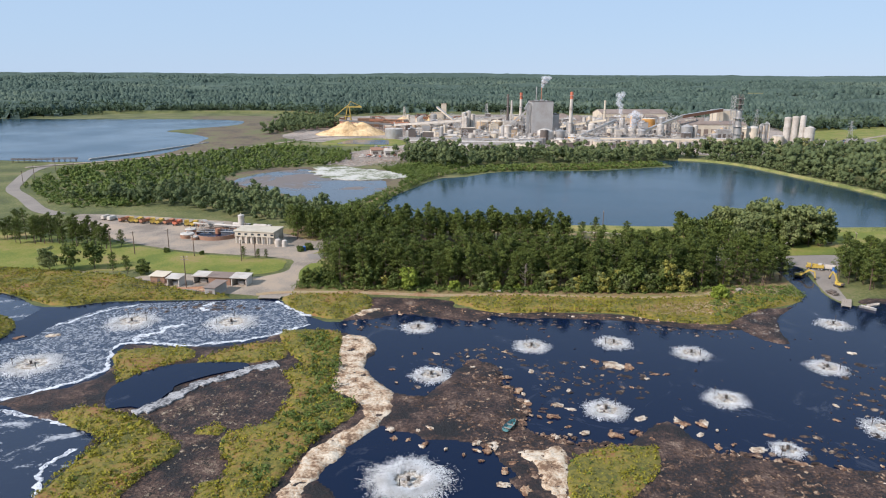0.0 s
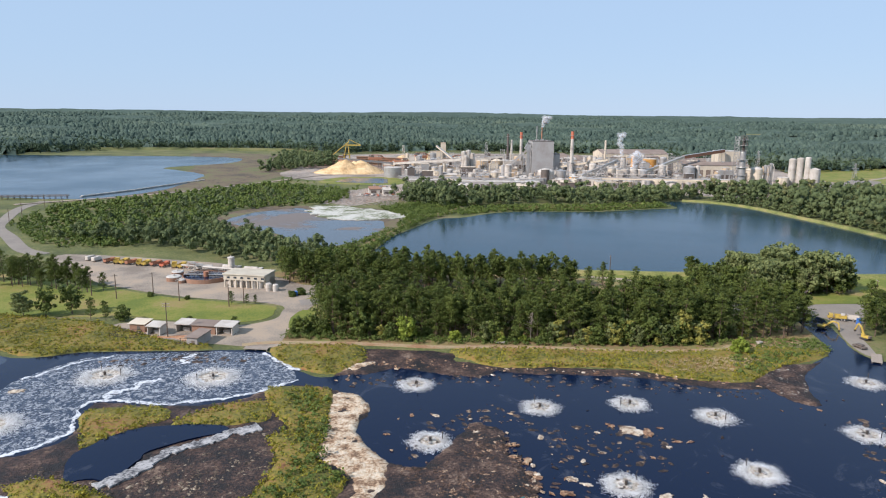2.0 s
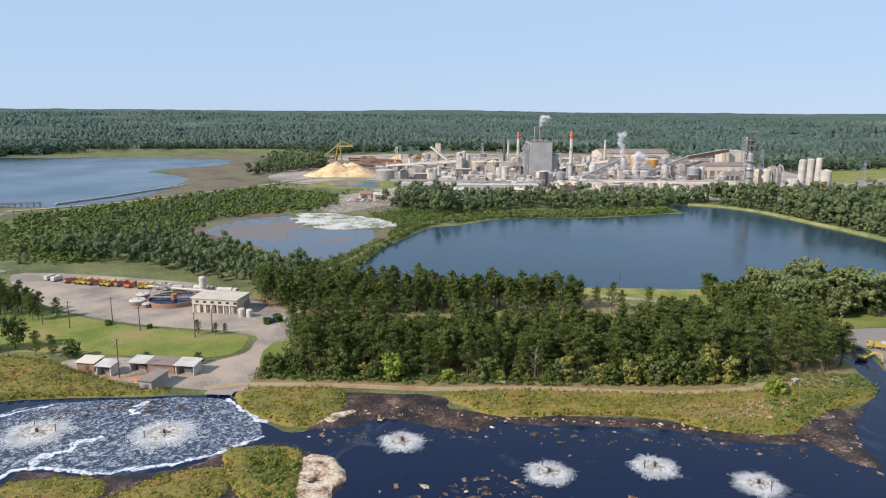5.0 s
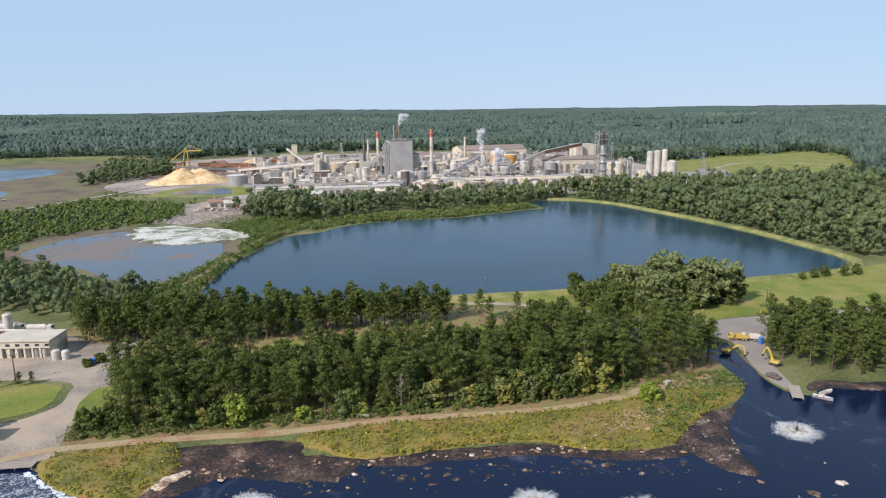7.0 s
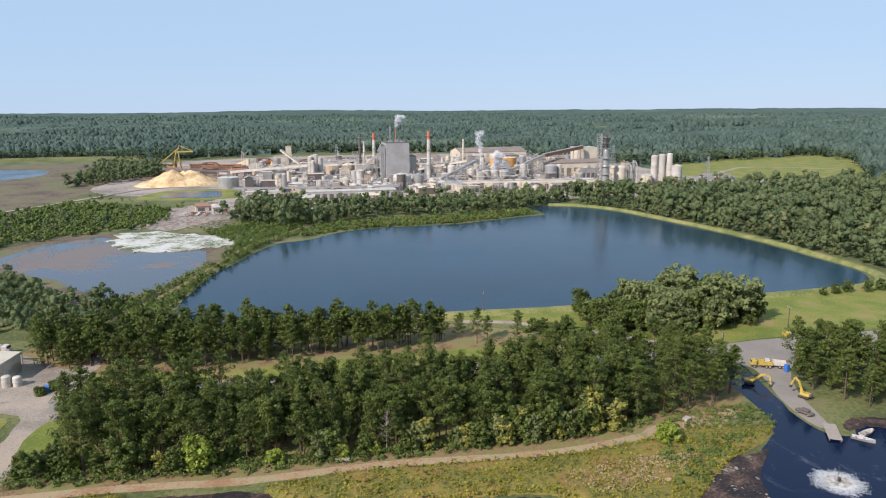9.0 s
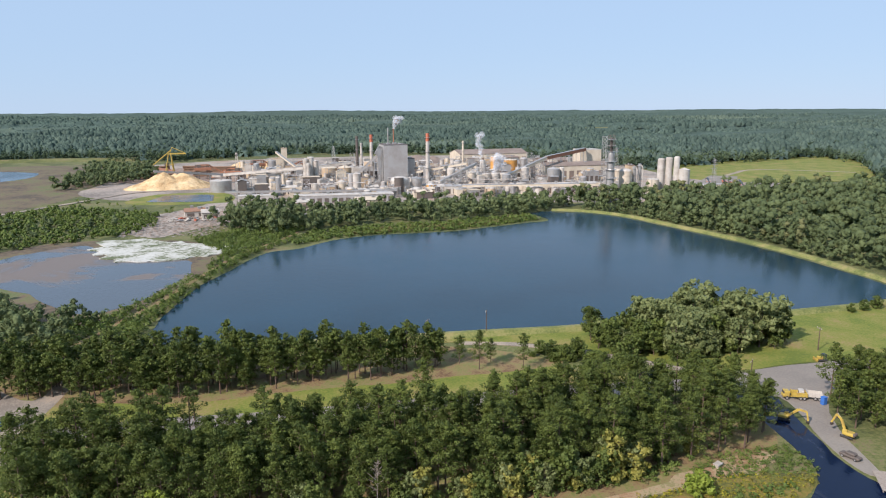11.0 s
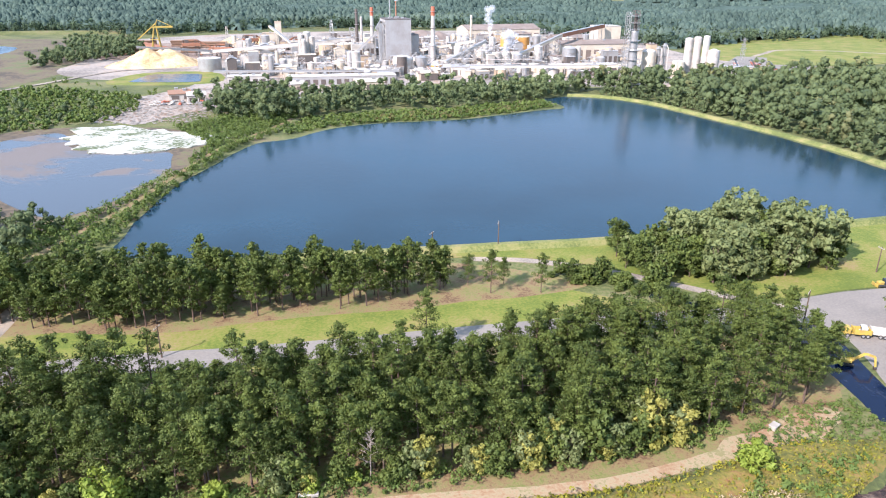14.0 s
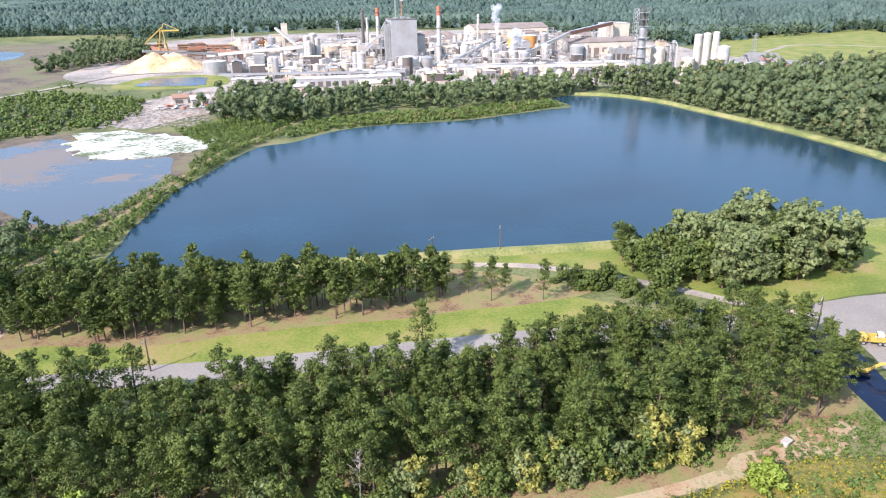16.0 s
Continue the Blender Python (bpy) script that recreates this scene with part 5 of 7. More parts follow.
M["tan"] = worn("tan_tank", (0.5, 0.38, 0.25), (0.3, 0.2, 0.13), 0.7, scale=0.12, amount=0.5)
M["orange"] = worn("orange_tank", (0.6, 0.3, 0.07), (0.35, 0.17, 0.06), 0.6, scale=0.15, amount=0.45)
M["red"] = worn("red_paint", (0.5, 0.14, 0.07), (0.36, 0.13, 0.08), 0.6, scale=0.2, amount=0.4)
M["rusty"] = worn("rusted_steel", (0.36, 0.16, 0.09), (0.2, 0.1, 0.06), 0.85, scale=0.3, amount=0.6)
M["brownroof"] = worn("brown_roof", (0.2, 0.15, 0.12), (0.33, 0.27, 0.22), 0.8, scale=0.08, amount=0.6)
M["yellow"] = worn("machine_yellow", (0.52, 0.37, 0.06), (0.24, 0.14, 0.07), 0.6, scale=0.8, amount=0.7)
M["rubber"] = worn("black_rubber", (0.025, 0.025, 0.025), (0.09, 0.08, 0.07), 0.9, scale=1.5)
M["glass"] = Mat("dark_glass", 0.08).color((0.03, 0.04, 0.05))
M["blue"] = worn("blue_plastic", (0.04, 0.16, 0.5), (0.05, 0.1, 0.25), 0.5, scale=1.0)
M["chips"] = mottled("wood_chips", [(0.34, (0.38, 0.24, 0.11)), (0.48, (0.56, 0.38, 0.19)), (0.62, (0.68, 0.5, 0.28))], 0.08, 0.9, 0.95, 0.25)
M["brick"] = worn("red_brown_brick", (0.3, 0.17, 0.11), (0.2, 0.12, 0.08), 0.9, scale=0.8)


def tank(x, y, r, h, mat, label, roof="flat", roof_mat=None, group="mill tanks", z=0.0, name="storage_tank"):
    ob = thing(name, x, y, z, (x * 7 + y) % 360, label, "tank" if "silo" not in name else "silo", group)
    n = 36
    bm = bmesh.new()
    cyl(bm, 0, 0, 0, r, h, n=n)
    part("shell", bm, mat, ob)
    for k in range(1, max(2, int(h / 4))):
        bm = bmesh.new()
        cyl(bm, 0, 0, h * k / max(2, int(h / 4)), r + 0.12, 0.25, n=n)
        part("hoop", bm, mat, ob)
    bm = bmesh.new()
    if roof == "dome":
        bmesh.ops.create_uvsphere(bm, u_segments=n, v_segments=12, radius=1.0, matrix=Matrix.Translation((0, 0, h)) @ Matrix.Diagonal((r, r, r * 0.42, 1)))
    elif roof == "cone":
        cyl(bm, 0, 0, h, r + 0.15, r * 0.35, r * 0.08, n)
    else:
        cyl(bm, 0, 0, h, r + 0.12, 0.4, r * 0.9, n)
        cyl(bm, 0, 0, h + 0.4, r * 0.12, 0.8, n=10)
    part("roof", bm, roof_mat or mat, ob, "pale roof")
    bm = bmesh.new()
    for k in (-0.35, 0.35):
        rod(bm, (r + 0.35, k, 0), (r + 0.35, k, h + 1.0), 0.07, 6)
    for k in range(int(h / 0.9)):
        rod(bm, (r + 0.35, -0.35, 0.5 + k * 0.9), (r + 0.35, 0.35, 0.5 + k * 0.9), 0.05, 5)
    part("ladder", bm, M["steel"], ob, "steel ladder")
    return ob


def building(x, y, w, d, h, rz, wall, roof, label, pitch=0.0, bays=0, bay_mat=None, group="mill buildings", name="mill_building", z=0.0, vents=2):
    """A shed: walls, an overhanging flat or pitched roof, bays or louvres on its long sides, vents on the roof."""
    ob = thing(name, x, y, z, rz, label, "building", group)
    bm = bmesh.new()
    box(bm, 0, 0, 0, w, d, h)
    if pitch:
        a = [bm.verts.new((sx * w / 2, sy * d / 2, h)) for sx in (-1, 1) for sy in (-1, 1)]
        t = [bm.verts.new((sx * w / 2, 0, h + pitch)) for sx in (-1, 1)]
        bm.faces.new((a[0], a[1], t[0]))
        bm.faces.new((a[2], t[1], a[3]))
    part("wall", bm, wall, ob)
    bm = bmesh.new()
    if pitch:
        for s in (-1, 1):
            beam(bm, (0, s * (d / 2 + 0.5), h - pitch * 0.06), (0, 0, h + pitch), w + 0.8, 0.3)
    else:
        box(bm, 0, 0, h + 0.003, w + 0.5, d + 0.5, 0.45)
    part("roof", bm, roof, ob)
    for k in range(bays):
        bm = bmesh.new()
        bx = -w / 2 + w * (k + 0.5) / bays
        box(bm, bx, -d / 2 - 0.03, h * 0.08, w / bays * 0.62, 0.16, h * 0.6)
        part("bay_door", bm, bay_mat or M["dark"], ob, "dark open bay")
    for k in range(vents):
        bm = bmesh.new()
        vx, vy = w * (0.32 - 0.64 * (k + 0.5) / max(vents, 1)), d * (0.15 if k % 2 else -0.1)
        top = h + pitch * 0.7
        box(bm, vx, vy, top, min(2.4, w * .15), min(2.0, d * .2), 1.6 + 0.5 * (k % 3), bevel=0.1)
        part("roof_vent", bm, M["steel"], ob, "grey roof vent")
    return ob


def chimney(x, y, r, h, label, top=None, top_len=0.0, mat=None):
    ob = thing("chimney", x, y, 0, 0, label, "chimney", "mill chimneys")
    bm = bmesh.new()
    cyl(bm, 0, 0, 0, r * 1.25, h - top_len, r, 24)
    part("shaft", bm, mat or M["white"], ob)
    if top:
        bm = bmesh.new()
        cyl(bm, 0, 0, h - top_len, r * 1.03, top_len, r * 0.98, 24)
        part("painted_top", bm, top, ob, "red painted top")
    for z in (h * 0.35, h * 0.65, h * 0.92):
        bm = bmesh.new()
        cyl(bm, 0, 0, z, r * 1.7, 0.25, n=16)
        part("gallery", bm, M["steel"], ob, "steel gallery ring")
    return ob


def conveyor(a, b, mat, label, w=3.0, h=2.6, legs=4, leg_mat=None):
    """An inclined covered belt on trestles."""
    a, b = Vector(a), Vector(b)
    ob = thing("conveyor", a.x, a.y, 0, 0, label, "conveyor", "mill conveyors")
    o = Vector((a.x, a.y, 0))
    bm = bmesh.new()
    beam(bm, a - o, b - o, w, h)
    part("gallery", bm, mat, ob)
    bm = bmesh.new()
    up = Vector((0, 0, h * 0.55))
    beam(bm, a - o + up, b - o + up, w * 1.1, 0.25)
    part("roof", bm, M["steel"] if mat is not M["steel"] else M["white"], ob)
    side = Vector((-(b - a).y, (b - a).x, 0)).normalized() * w * 0.5
    for k in range(legs):
        t = (k + 0.6) / legs
        p = a.lerp(b, min(t, 0.97)) - o
        if p.z < 3:
            continue
        bm = bmesh.new()
        top = p - Vector((0, 0, h * 0.5))
        for s in (-1, 1):
            rod(bm, Vector((p.x, p.y, 0)) + side * s * 1.5, top + side * s, 0.28, 6)
        for q in (0.33, 0.66):
            rod(bm, Vector((p.x, p.y, top.z * q)) + side * 1.25, Vector((p.x, p.y, top.z * q)) - side * 1.25, 0.18, 6)
        part("trestle", bm, leg_mat or M["steel"], ob, "steel trestle")
    return ob


def lattice(bm, x, y, z, w, h, taper=0.7, step=3.0, r=0.12):
    """A square lattice mast of rods."""
    n = max(2, int(h / step))
    def ring(k):
        s = w / 2 * (1 - (1 - taper) * k / n)
        return [Vector((x + sx * s, y + sy * s, z + h * k / n)) for sx, sy in ((-1, -1), (1, -1), (1, 1), (-1, 1))]
    for k in range(n):
        p, q = ring(k), ring(k + 1)
        for i in range(4):
            rod(bm, p[i], q[i], r, 5)
            rod(bm, p[i], q[(i + 1) % 4], r * 0.6, 4)
            rod(bm, q[i], q[(i + 1) % 4], r * 0.6, 4)


def pile(name, x, y, rx, ry, h, seed, mat, label, peaks):
    """A heap of loose material at its angle of rest, with several peaks and gullies."""
    n = 90
    gx, gy = np.meshgrid(np.linspace(-1.15, 1.15, n), np.linspace(-1.15, 1.15, n))
    z = np.full(gx.shape, -1.0)
    for px, py, pr, ph in peaks:
        z = np.maximum(z, ph * (1 - np.hypot(gx - px, gy - py) / pr))
    z = np.clip(z * h + (vnoise(gx * 9, gy * 9, seed) - 0.5) * h * 0.09 * (z > 0) + (vnoise(gx * 30, gy * 30, seed) - .5) * h * 0.04 * (z > 0), -0.3, None)
    i = (np.arange(n - 1)[:, None] * n + np.arange(n - 1)[None, :]).ravel()
    q = np.c_[i, i + 1, i + n + 1, i + n]
    q = q[(z.ravel() > -0.25)[q].any(1)]
    me = np_mesh(name, np.c_[(gx * rx + x).ravel(), (gy * ry + y).ravel(), z.ravel()], q, mat, True)
    return tagged(new(name, me), label, "pile")


# ---- the mill ----
pile("chip_mound", -127, 872, 42, 40, 17, 3, M["chips"], "large golden heap of wood chips", ((-0.12, 0, 0.75, 0.95), (0.32, 0.1, 0.72, 0.88), (-0.45, -0.1, 0.6, 0.5), (0.1, 0.3, 0.7, 0.75)))
pile("chip_mound", -76, 1090, 20, 16, 9, 4, M["chips"], "small tan chip heap behind the mill", ((0, 0, 1, 1), (0.4, 0, 0.6, 0.7)))
pile("chip_mound", -36, 1085, 18, 16, 13, 5, M["chips"], "tan chip heap beside the screen house", ((0, 0, 1, 1), (-0.4, 0, 0.6, 0.7)))
pile("bark_pile", -170, 1040, 30, 20, 8, 6, M["rusty"], "low red-brown bark heap under the crane", ((0, 0, 1, 1), (0.5, 0, .6, .6)))
pile("sand_pile", 170, 1130, 40, 30, 12, 7, M["brownroof"], "long brown heap behind the mill", ((0, 0, 1, 1), (0.6, 0, .6, .8), (-.6, 0, .6, .7)))


def crane():
    ob = thing("log_crane", -155, 1020, 0, 0, "tall yellow portal crane over the log yard", "crane")
    bm = bmesh.new()
    for sx, sy in ((-5, -4), (5, -4), (5, 4), (-5, 4)):
        rod(bm, (sx + 3, sy, 0), (sx * 0.25 + 4, sy * 0.2, 26), 0.55, 8)
    rod(bm, (-2, -4, 12), (8, -4, 12), 0.35)
    rod(bm, (-2, 4, 12), (8, 4, 12), 0.35)
    part("portal", bm, M["yellow"], ob)
    bm = bmesh.new()
    rod(bm, (4, 0, 25), (7, 0, 33), 0.5)
    rod(bm, (7, 0, 33), (22, 0, 26), 0.35)
    box(bm, 12, 0, 24.6, 22, 2.6, 1.6)
    part("jib", bm, M["yellow"], ob)
    bm = bmesh.new()
    for s in (-1.3, 1.3):
        beam(bm, (6, s, 30), (-16, s, 12), 0.7, 0.9)
    for k in range(9):
        t = k / 8
        rod(bm, (6 - 22 * t, -1.3, 30 - 18 * t), (6 - 22 * min(1, t + .06), 1.3, 30 - 18 * min(1, t + .06)), 0.2, 5)
    part("boom", bm, M["yellow"], ob)
    bm = bmesh.new()
    box(bm, 0, 0, 10, 5, 4, 4, bevel=0.2)
    part("machine_house", bm, M["dark"], ob, "dark machine house")


crane()
tank(-70.5, 822, 10.2, 11, M["steel"], "wide grey steel tank with a pale roof", "flat", M["white"])
tank(-50, 815, 6.7, 9, M["steel"], "squat grey steel tank with a pale roof", "flat", M["white"])
tank(36, 900, 8.6, 14.6, M["tan"], "round tan tank with a pale rim", "cone", M["cream"])
tank(53, 900, 7.6, 14.6, M["tan"], "round tan tank beside its twin", "cone", M["cream"])
tank(98, 780, 9.0, 11.5, M["white"], "white tank with a domed roof", "dome", M["white"])
tank(114, 780, 5.3, 13, M["steel"], "grey steel tank with vertical stains", "cone", M["steel"])
tank(124.5, 760, 4.8, 8.6, M["orange"], "orange tank with a white roof", "cone", M["white"])
tank(134, 762, 5.5, 6.5, M["white"], "low white tank with a domed roof", "dome", M["white"])
tank(242, 960, 6.8, 19, M["orange"], "tall ochre tank behind the conveyors", "flat", M["cream"])
tank(252, 932, 8.2, 17, M["orange"], "wide ochre tank behind the conveyors", "flat", M["cream"])
tank(255, 790, 6.3, 18, M["steel"], "grey ribbed tank beside the long shed", "cone", M["grey"])
tank(80, 905, 5.5, 20, M["tan"], "tall tan tank at the boiler house", "flat", M["cream"])
for k, x in enumerate((186, 195, 204)):
    tank(x, 792, 4.0, 7, M["white"], "white vat on the bleach-plant roof", "flat", M["white"], z=7.5, group="rooftop vats")
building(195, 795, 34, 18, 7.05, -3, M["grey"], M["white"], "low grey bleach plant carrying white vats", vents=0)
for k, (x, y, r, h) in enumerate(((10.5, 850, 2.8, 28), (16, 851, 2.8, 29.5), (21, 850, 2.6, 26), (13, 844, 2.4, 24))):
    tank(x, y, r, h, M["white"], "slim white silo in a cluster", "cone", M["white"], "white silo cluster", name="white_silo")
for x, y, r, h, d in ((307.5, 670, 3.0, 35, "dome"), (313.6, 668, 2.9, 36, "dome"), (318.6, 664, 2.5, 37, "dome"), (323.5, 660, 4.6, 27, "cone"), (280, 680, 5.2, 25, "dome"), (298, 665, 4.9, 19, "flat")):
    tank(x, y, r, h, M["white"] if x > 305 else M["cream"], "tall white silo behind the trees" if x > 305 else "cream tank behind the trees", d, M["white"], "silos by the trees", name="white_silo" if x > 305 else "cream_silo")
building(102, 862, 25, 30, 41, 4, M["grey"], M["dark"], "huge blank grey boiler house with roof vents", vents=5)
building(118, 866, 10, 24, 26, 4, M["steel"], M["dark"], "grey precipitator block with ducts", vents=3)
building(-24, 1000, 17, 14, 19, 2, M["cream"], M["tan"], "tan chip screen house beside a tower", vents=1)
building(-15, 1000, 7, 8, 31, 2, M["cream"], M["tan"], "tall tan stair tower of the screen house", vents=1)
building(336, 900, 26, 22, 30, 3, M["cream"], M["white"], "cream windowless warehouse block", vents=1)
building(300, 850, 78, 30, 17, 3, M["cream"], M["brownroof"], "long cream hall with a brown roof", pitch=3, bays=9, bay_mat=M["brownroof"])
building(265, 1085, 100, 46, 16, 6, M["cream"], M["brownroof"], "very long cream warehouse with a brown roof", pitch=5, bays=10, bay_mat=M["brownroof"])
building(330, 960, 70, 30, 14, 4, M["brownroof"], M["brownroof"], "long brown-roofed paper hall", pitch=3)
building(42, 722, 84, 14, 6.5, 0, M["grey"], M["white"], "long low open-bay store with a white roof", bays=14)
building(-32, 735, 30, 12, 6, 4, M["white"], M["white"], "low white workshop with bay doors", bays=5)
building(5, 690, 14, 10, 5.5, 8, M["cream"], M["white"], "small cream shed with a pale roof", pitch=2, bays=2)
building(-72, 668, 16, 11, 4, 12, M["white"], M["brick"], "white shed with a faded red roof", pitch=2, bays=2)
building(-60, 655, 12, 9, 4.5, 12, M["white"], M["white"], "white shed with a pitched roof", pitch=2, bays=2)
building(60, 690, 22, 12, 6, 3, M["cream"], M["cream"], "tan low shed near the trees", pitch=2, bays=3)
building(250, 740, 60, 12, 9, 2, M["cream"], M["white"], "long pipe gallery hall with a pale roof", bays=8)
building(150, 760, 26, 14, 7, -4, M["white"], M["grey"], "white pump house with a grey roof", bays=4)
building(372, 728, 26, 14, 5, -14, M["white"], M["white"], "long white office block at the car park", bays=6)
building(398, 742, 30, 8, 4, -14, M["cream"], M["grey"], "low grey-roofed gatehouse beside the car park", bays=3)
chimney(71, 960, 1.5, 46, "dark slim steel chimney", mat=M["dark"])
chimney(76, 960, 1.3, 38, "short white steel chimney")
chimney(82.5, 900, 1.7, 50, "white chimney with a red painted top", M["red"], 8)
chimney(132.5, 824, 1.8, 53.5, "tall white chimney with a red painted top", M["red"], 8)
chimney(204.6, 980, 1.3, 38, "slim tan chimney among the tanks", mat=M["cream"])
chimney(98, 872, 0.6, 58, "thin steam pipe on the boiler house", mat=M["steel"])
chimney(104, 872, 0.6, 57, "thin steam pipe on the boiler house", mat=M["rusty"])
conveyor((-88, 905, 8), (9, 853, 19), M["white"], "long white covered conveyor", legs=6)
conveyor((-41, 880, 11), (60, 884, 21), M["white"], "white inclined conveyor above tan tanks", legs=5)
conveyor((-140, 868, 17), (-62, 905, 8), M["grey"], "grey belt conveyor from the chip heap", 2.2, 1.8, 4)
conveyor((-24, 990, 27), (10, 930, 5), M["cream"], "tan conveyor down from the screen house", 2.4, 2.0, 3)
conveyor((199, 800, 7), (262, 832, 26), M["cream"], "cream covered conveyor climbing to a transfer tower", legs=5)
conveyor((262, 832, 26), (327, 884, 31), M["rusty"], "rust-red covered conveyor to the warehouse", 3.6, 3.4, 5)
conveyor((118, 860, 10), (175, 830, 22), M["cream"], "cream conveyor beside the chimney", 2.4, 2.2, 4)
conveyor((60, 870, 6), (86, 866, 30), M["grey"], "steep grey conveyor to the boiler house", 2.6, 2.4, 3)
conveyor((140, 800, 6), (190, 850, 20), M["white"], "pale conveyor across the mill yard", 2.4, 2.2, 4)
conveyor((150, 740, 9), (262, 700, 12), M["cream"], "long cream pipe bridge", 3.0, 1.6, 7)
conveyor((-60, 760, 6.5), (90, 742, 6.5), M["grey"], "long grey pipe bridge along the yard", 2.4, 1.4, 9)


def duct_tower():
    ob = thing("duct_tower", 86, 850, 0, 4, "tall grey duct tower beside the boiler house", "tower")
    bm = bmesh.new()
    box(bm, 0, 0, 0, 3.4, 3.4, 37, bevel=0.2)
    part("duct", bm, M["steel"], ob)
    bm = bmesh.new()
    beam(bm, (-4, 0, 32), (0.5, 0, 39.5), 3, 2.4)
    beam(bm, (-0.5, 0, 39.5), (6, 0, 36), 3, 2.4)
    part("hood", bm, M["steel"], ob, "peaked duct hood")
    bm = bmesh.new()
    lattice(bm, 4.5, 0, 0, 4, 35, 0.95, 4)
    part("stair_frame", bm, M["steel"], ob, "steel stair frame")


def digester():
    ob = thing("digester_tower", 261, 672, 0, 0, "tall grey digester tower with galleries and lattice frame", "tower")
    for z, r, h, n in ((0, 4.4, 14, "lower_vessel"), (14, 3.7, 14, "middle_vessel"), (28, 3.0, 14, "upper_vessel")):
        bm = bmesh.new()
        cyl(bm, 1.5, 0, z, r, h - 1.2, r * 0.95, 24)
        cyl(bm, 1.5, 0, z + h - 1.2, r * 0.95, 1.2, r * 0.8, 24)
        part(n, bm, M["steel"], ob)
    for z in (8, 14, 20, 27, 34, 42, 47, 52):
        bm = bmesh.new()
        cyl(bm, 1.5, 0, z, 5.0 if z < 40 else 3.6, 0.3, n=20)
        for k in range(12):
            a = k * math.tau / 12
            rr = 4.9 if z < 40 else 3.5
            rod(bm, (1.5 + rr * math.cos(a), rr * math.sin(a), z), (1.5 + rr * math.cos(a), rr * math.sin(a), z + 1.3), 0.07, 4)
        part("platform", bm, M["steel"], ob, "round steel platform")
    bm = bmesh.new()
    lattice(bm, -4.6, 0, 0, 3.4, 55, 0.9, 3.2, 0.18)
    part("stair_frame", bm, M["steel"], ob, "lattice stair frame")
    bm = bmesh.new()
    lattice(bm, 1.5, 0, 42, 4.4, 14, 0.9, 2.6, 0.2)
    cyl(bm, 1.5, 0, 42, 1.4, 12, 1.2, 12)
    part("top_frame", bm, M["dark"], ob, "dark machinery at the top")


def columns():
    for x, h in ((288, 29), (293, 31)):
        ob = thing("process_column", x, 680, 0, x, "slim grey process column with ring platforms", "tower", "process columns")
        bm = bmesh.new()
        cyl(bm, 0, 0, 0, 1.5, h, 1.4, 16)
        part("shell", bm, M["steel"], ob)
        for z in (8, 15, 22, h - 2):
            bm = bmesh.new()
            cyl(bm, 0, 0, z, 2.6, 0.35, n=14)
            part("platform", bm, M["grey"], ob)
        bm = bmesh.new()
        rod(bm, (1.9, 0, h - 1), (3.6, 0, h - 4), 0.35)
        rod(bm, (3.6, 0, h - 4), (3.6, 0, 0), 0.35)
        part("pipe", bm, M["white"], ob, "white downpipe")


duct_tower()
digester()
columns()


def mast(x, y, h, w, label, mat="steel", name="lattice_mast", arms=False):
    ob = thing(name, x, y, 0, 20, label, "mast", "lattice masts")
    bm = bmesh.new()
    lattice(bm, 0, 0, 0, w, h, 0.3, 3.5, 0.16)
    part("frame", bm, M[mat], ob)
    if arms:
        for z in (h - 2, h - 6, h - 10):
            bm = bmesh.new()
            beam(bm, (-5, 0, z), (5, 0, z), 0.4, 0.4)
            part("cross_arm", bm, M[mat], ob)


mast(-67.5, 960, 29, 5, "pale lattice radio mast in the wood yard", "white")
mast(440, 800, 24, 4, "grey lattice power pylon", "steel", "power_pylon", True)
mast(420, 1000, 26, 5, "grey lattice power pylon", "steel", "power_pylon", True)
mast(45, 1010, 32, 6, "grey lattice frame behind the mill")

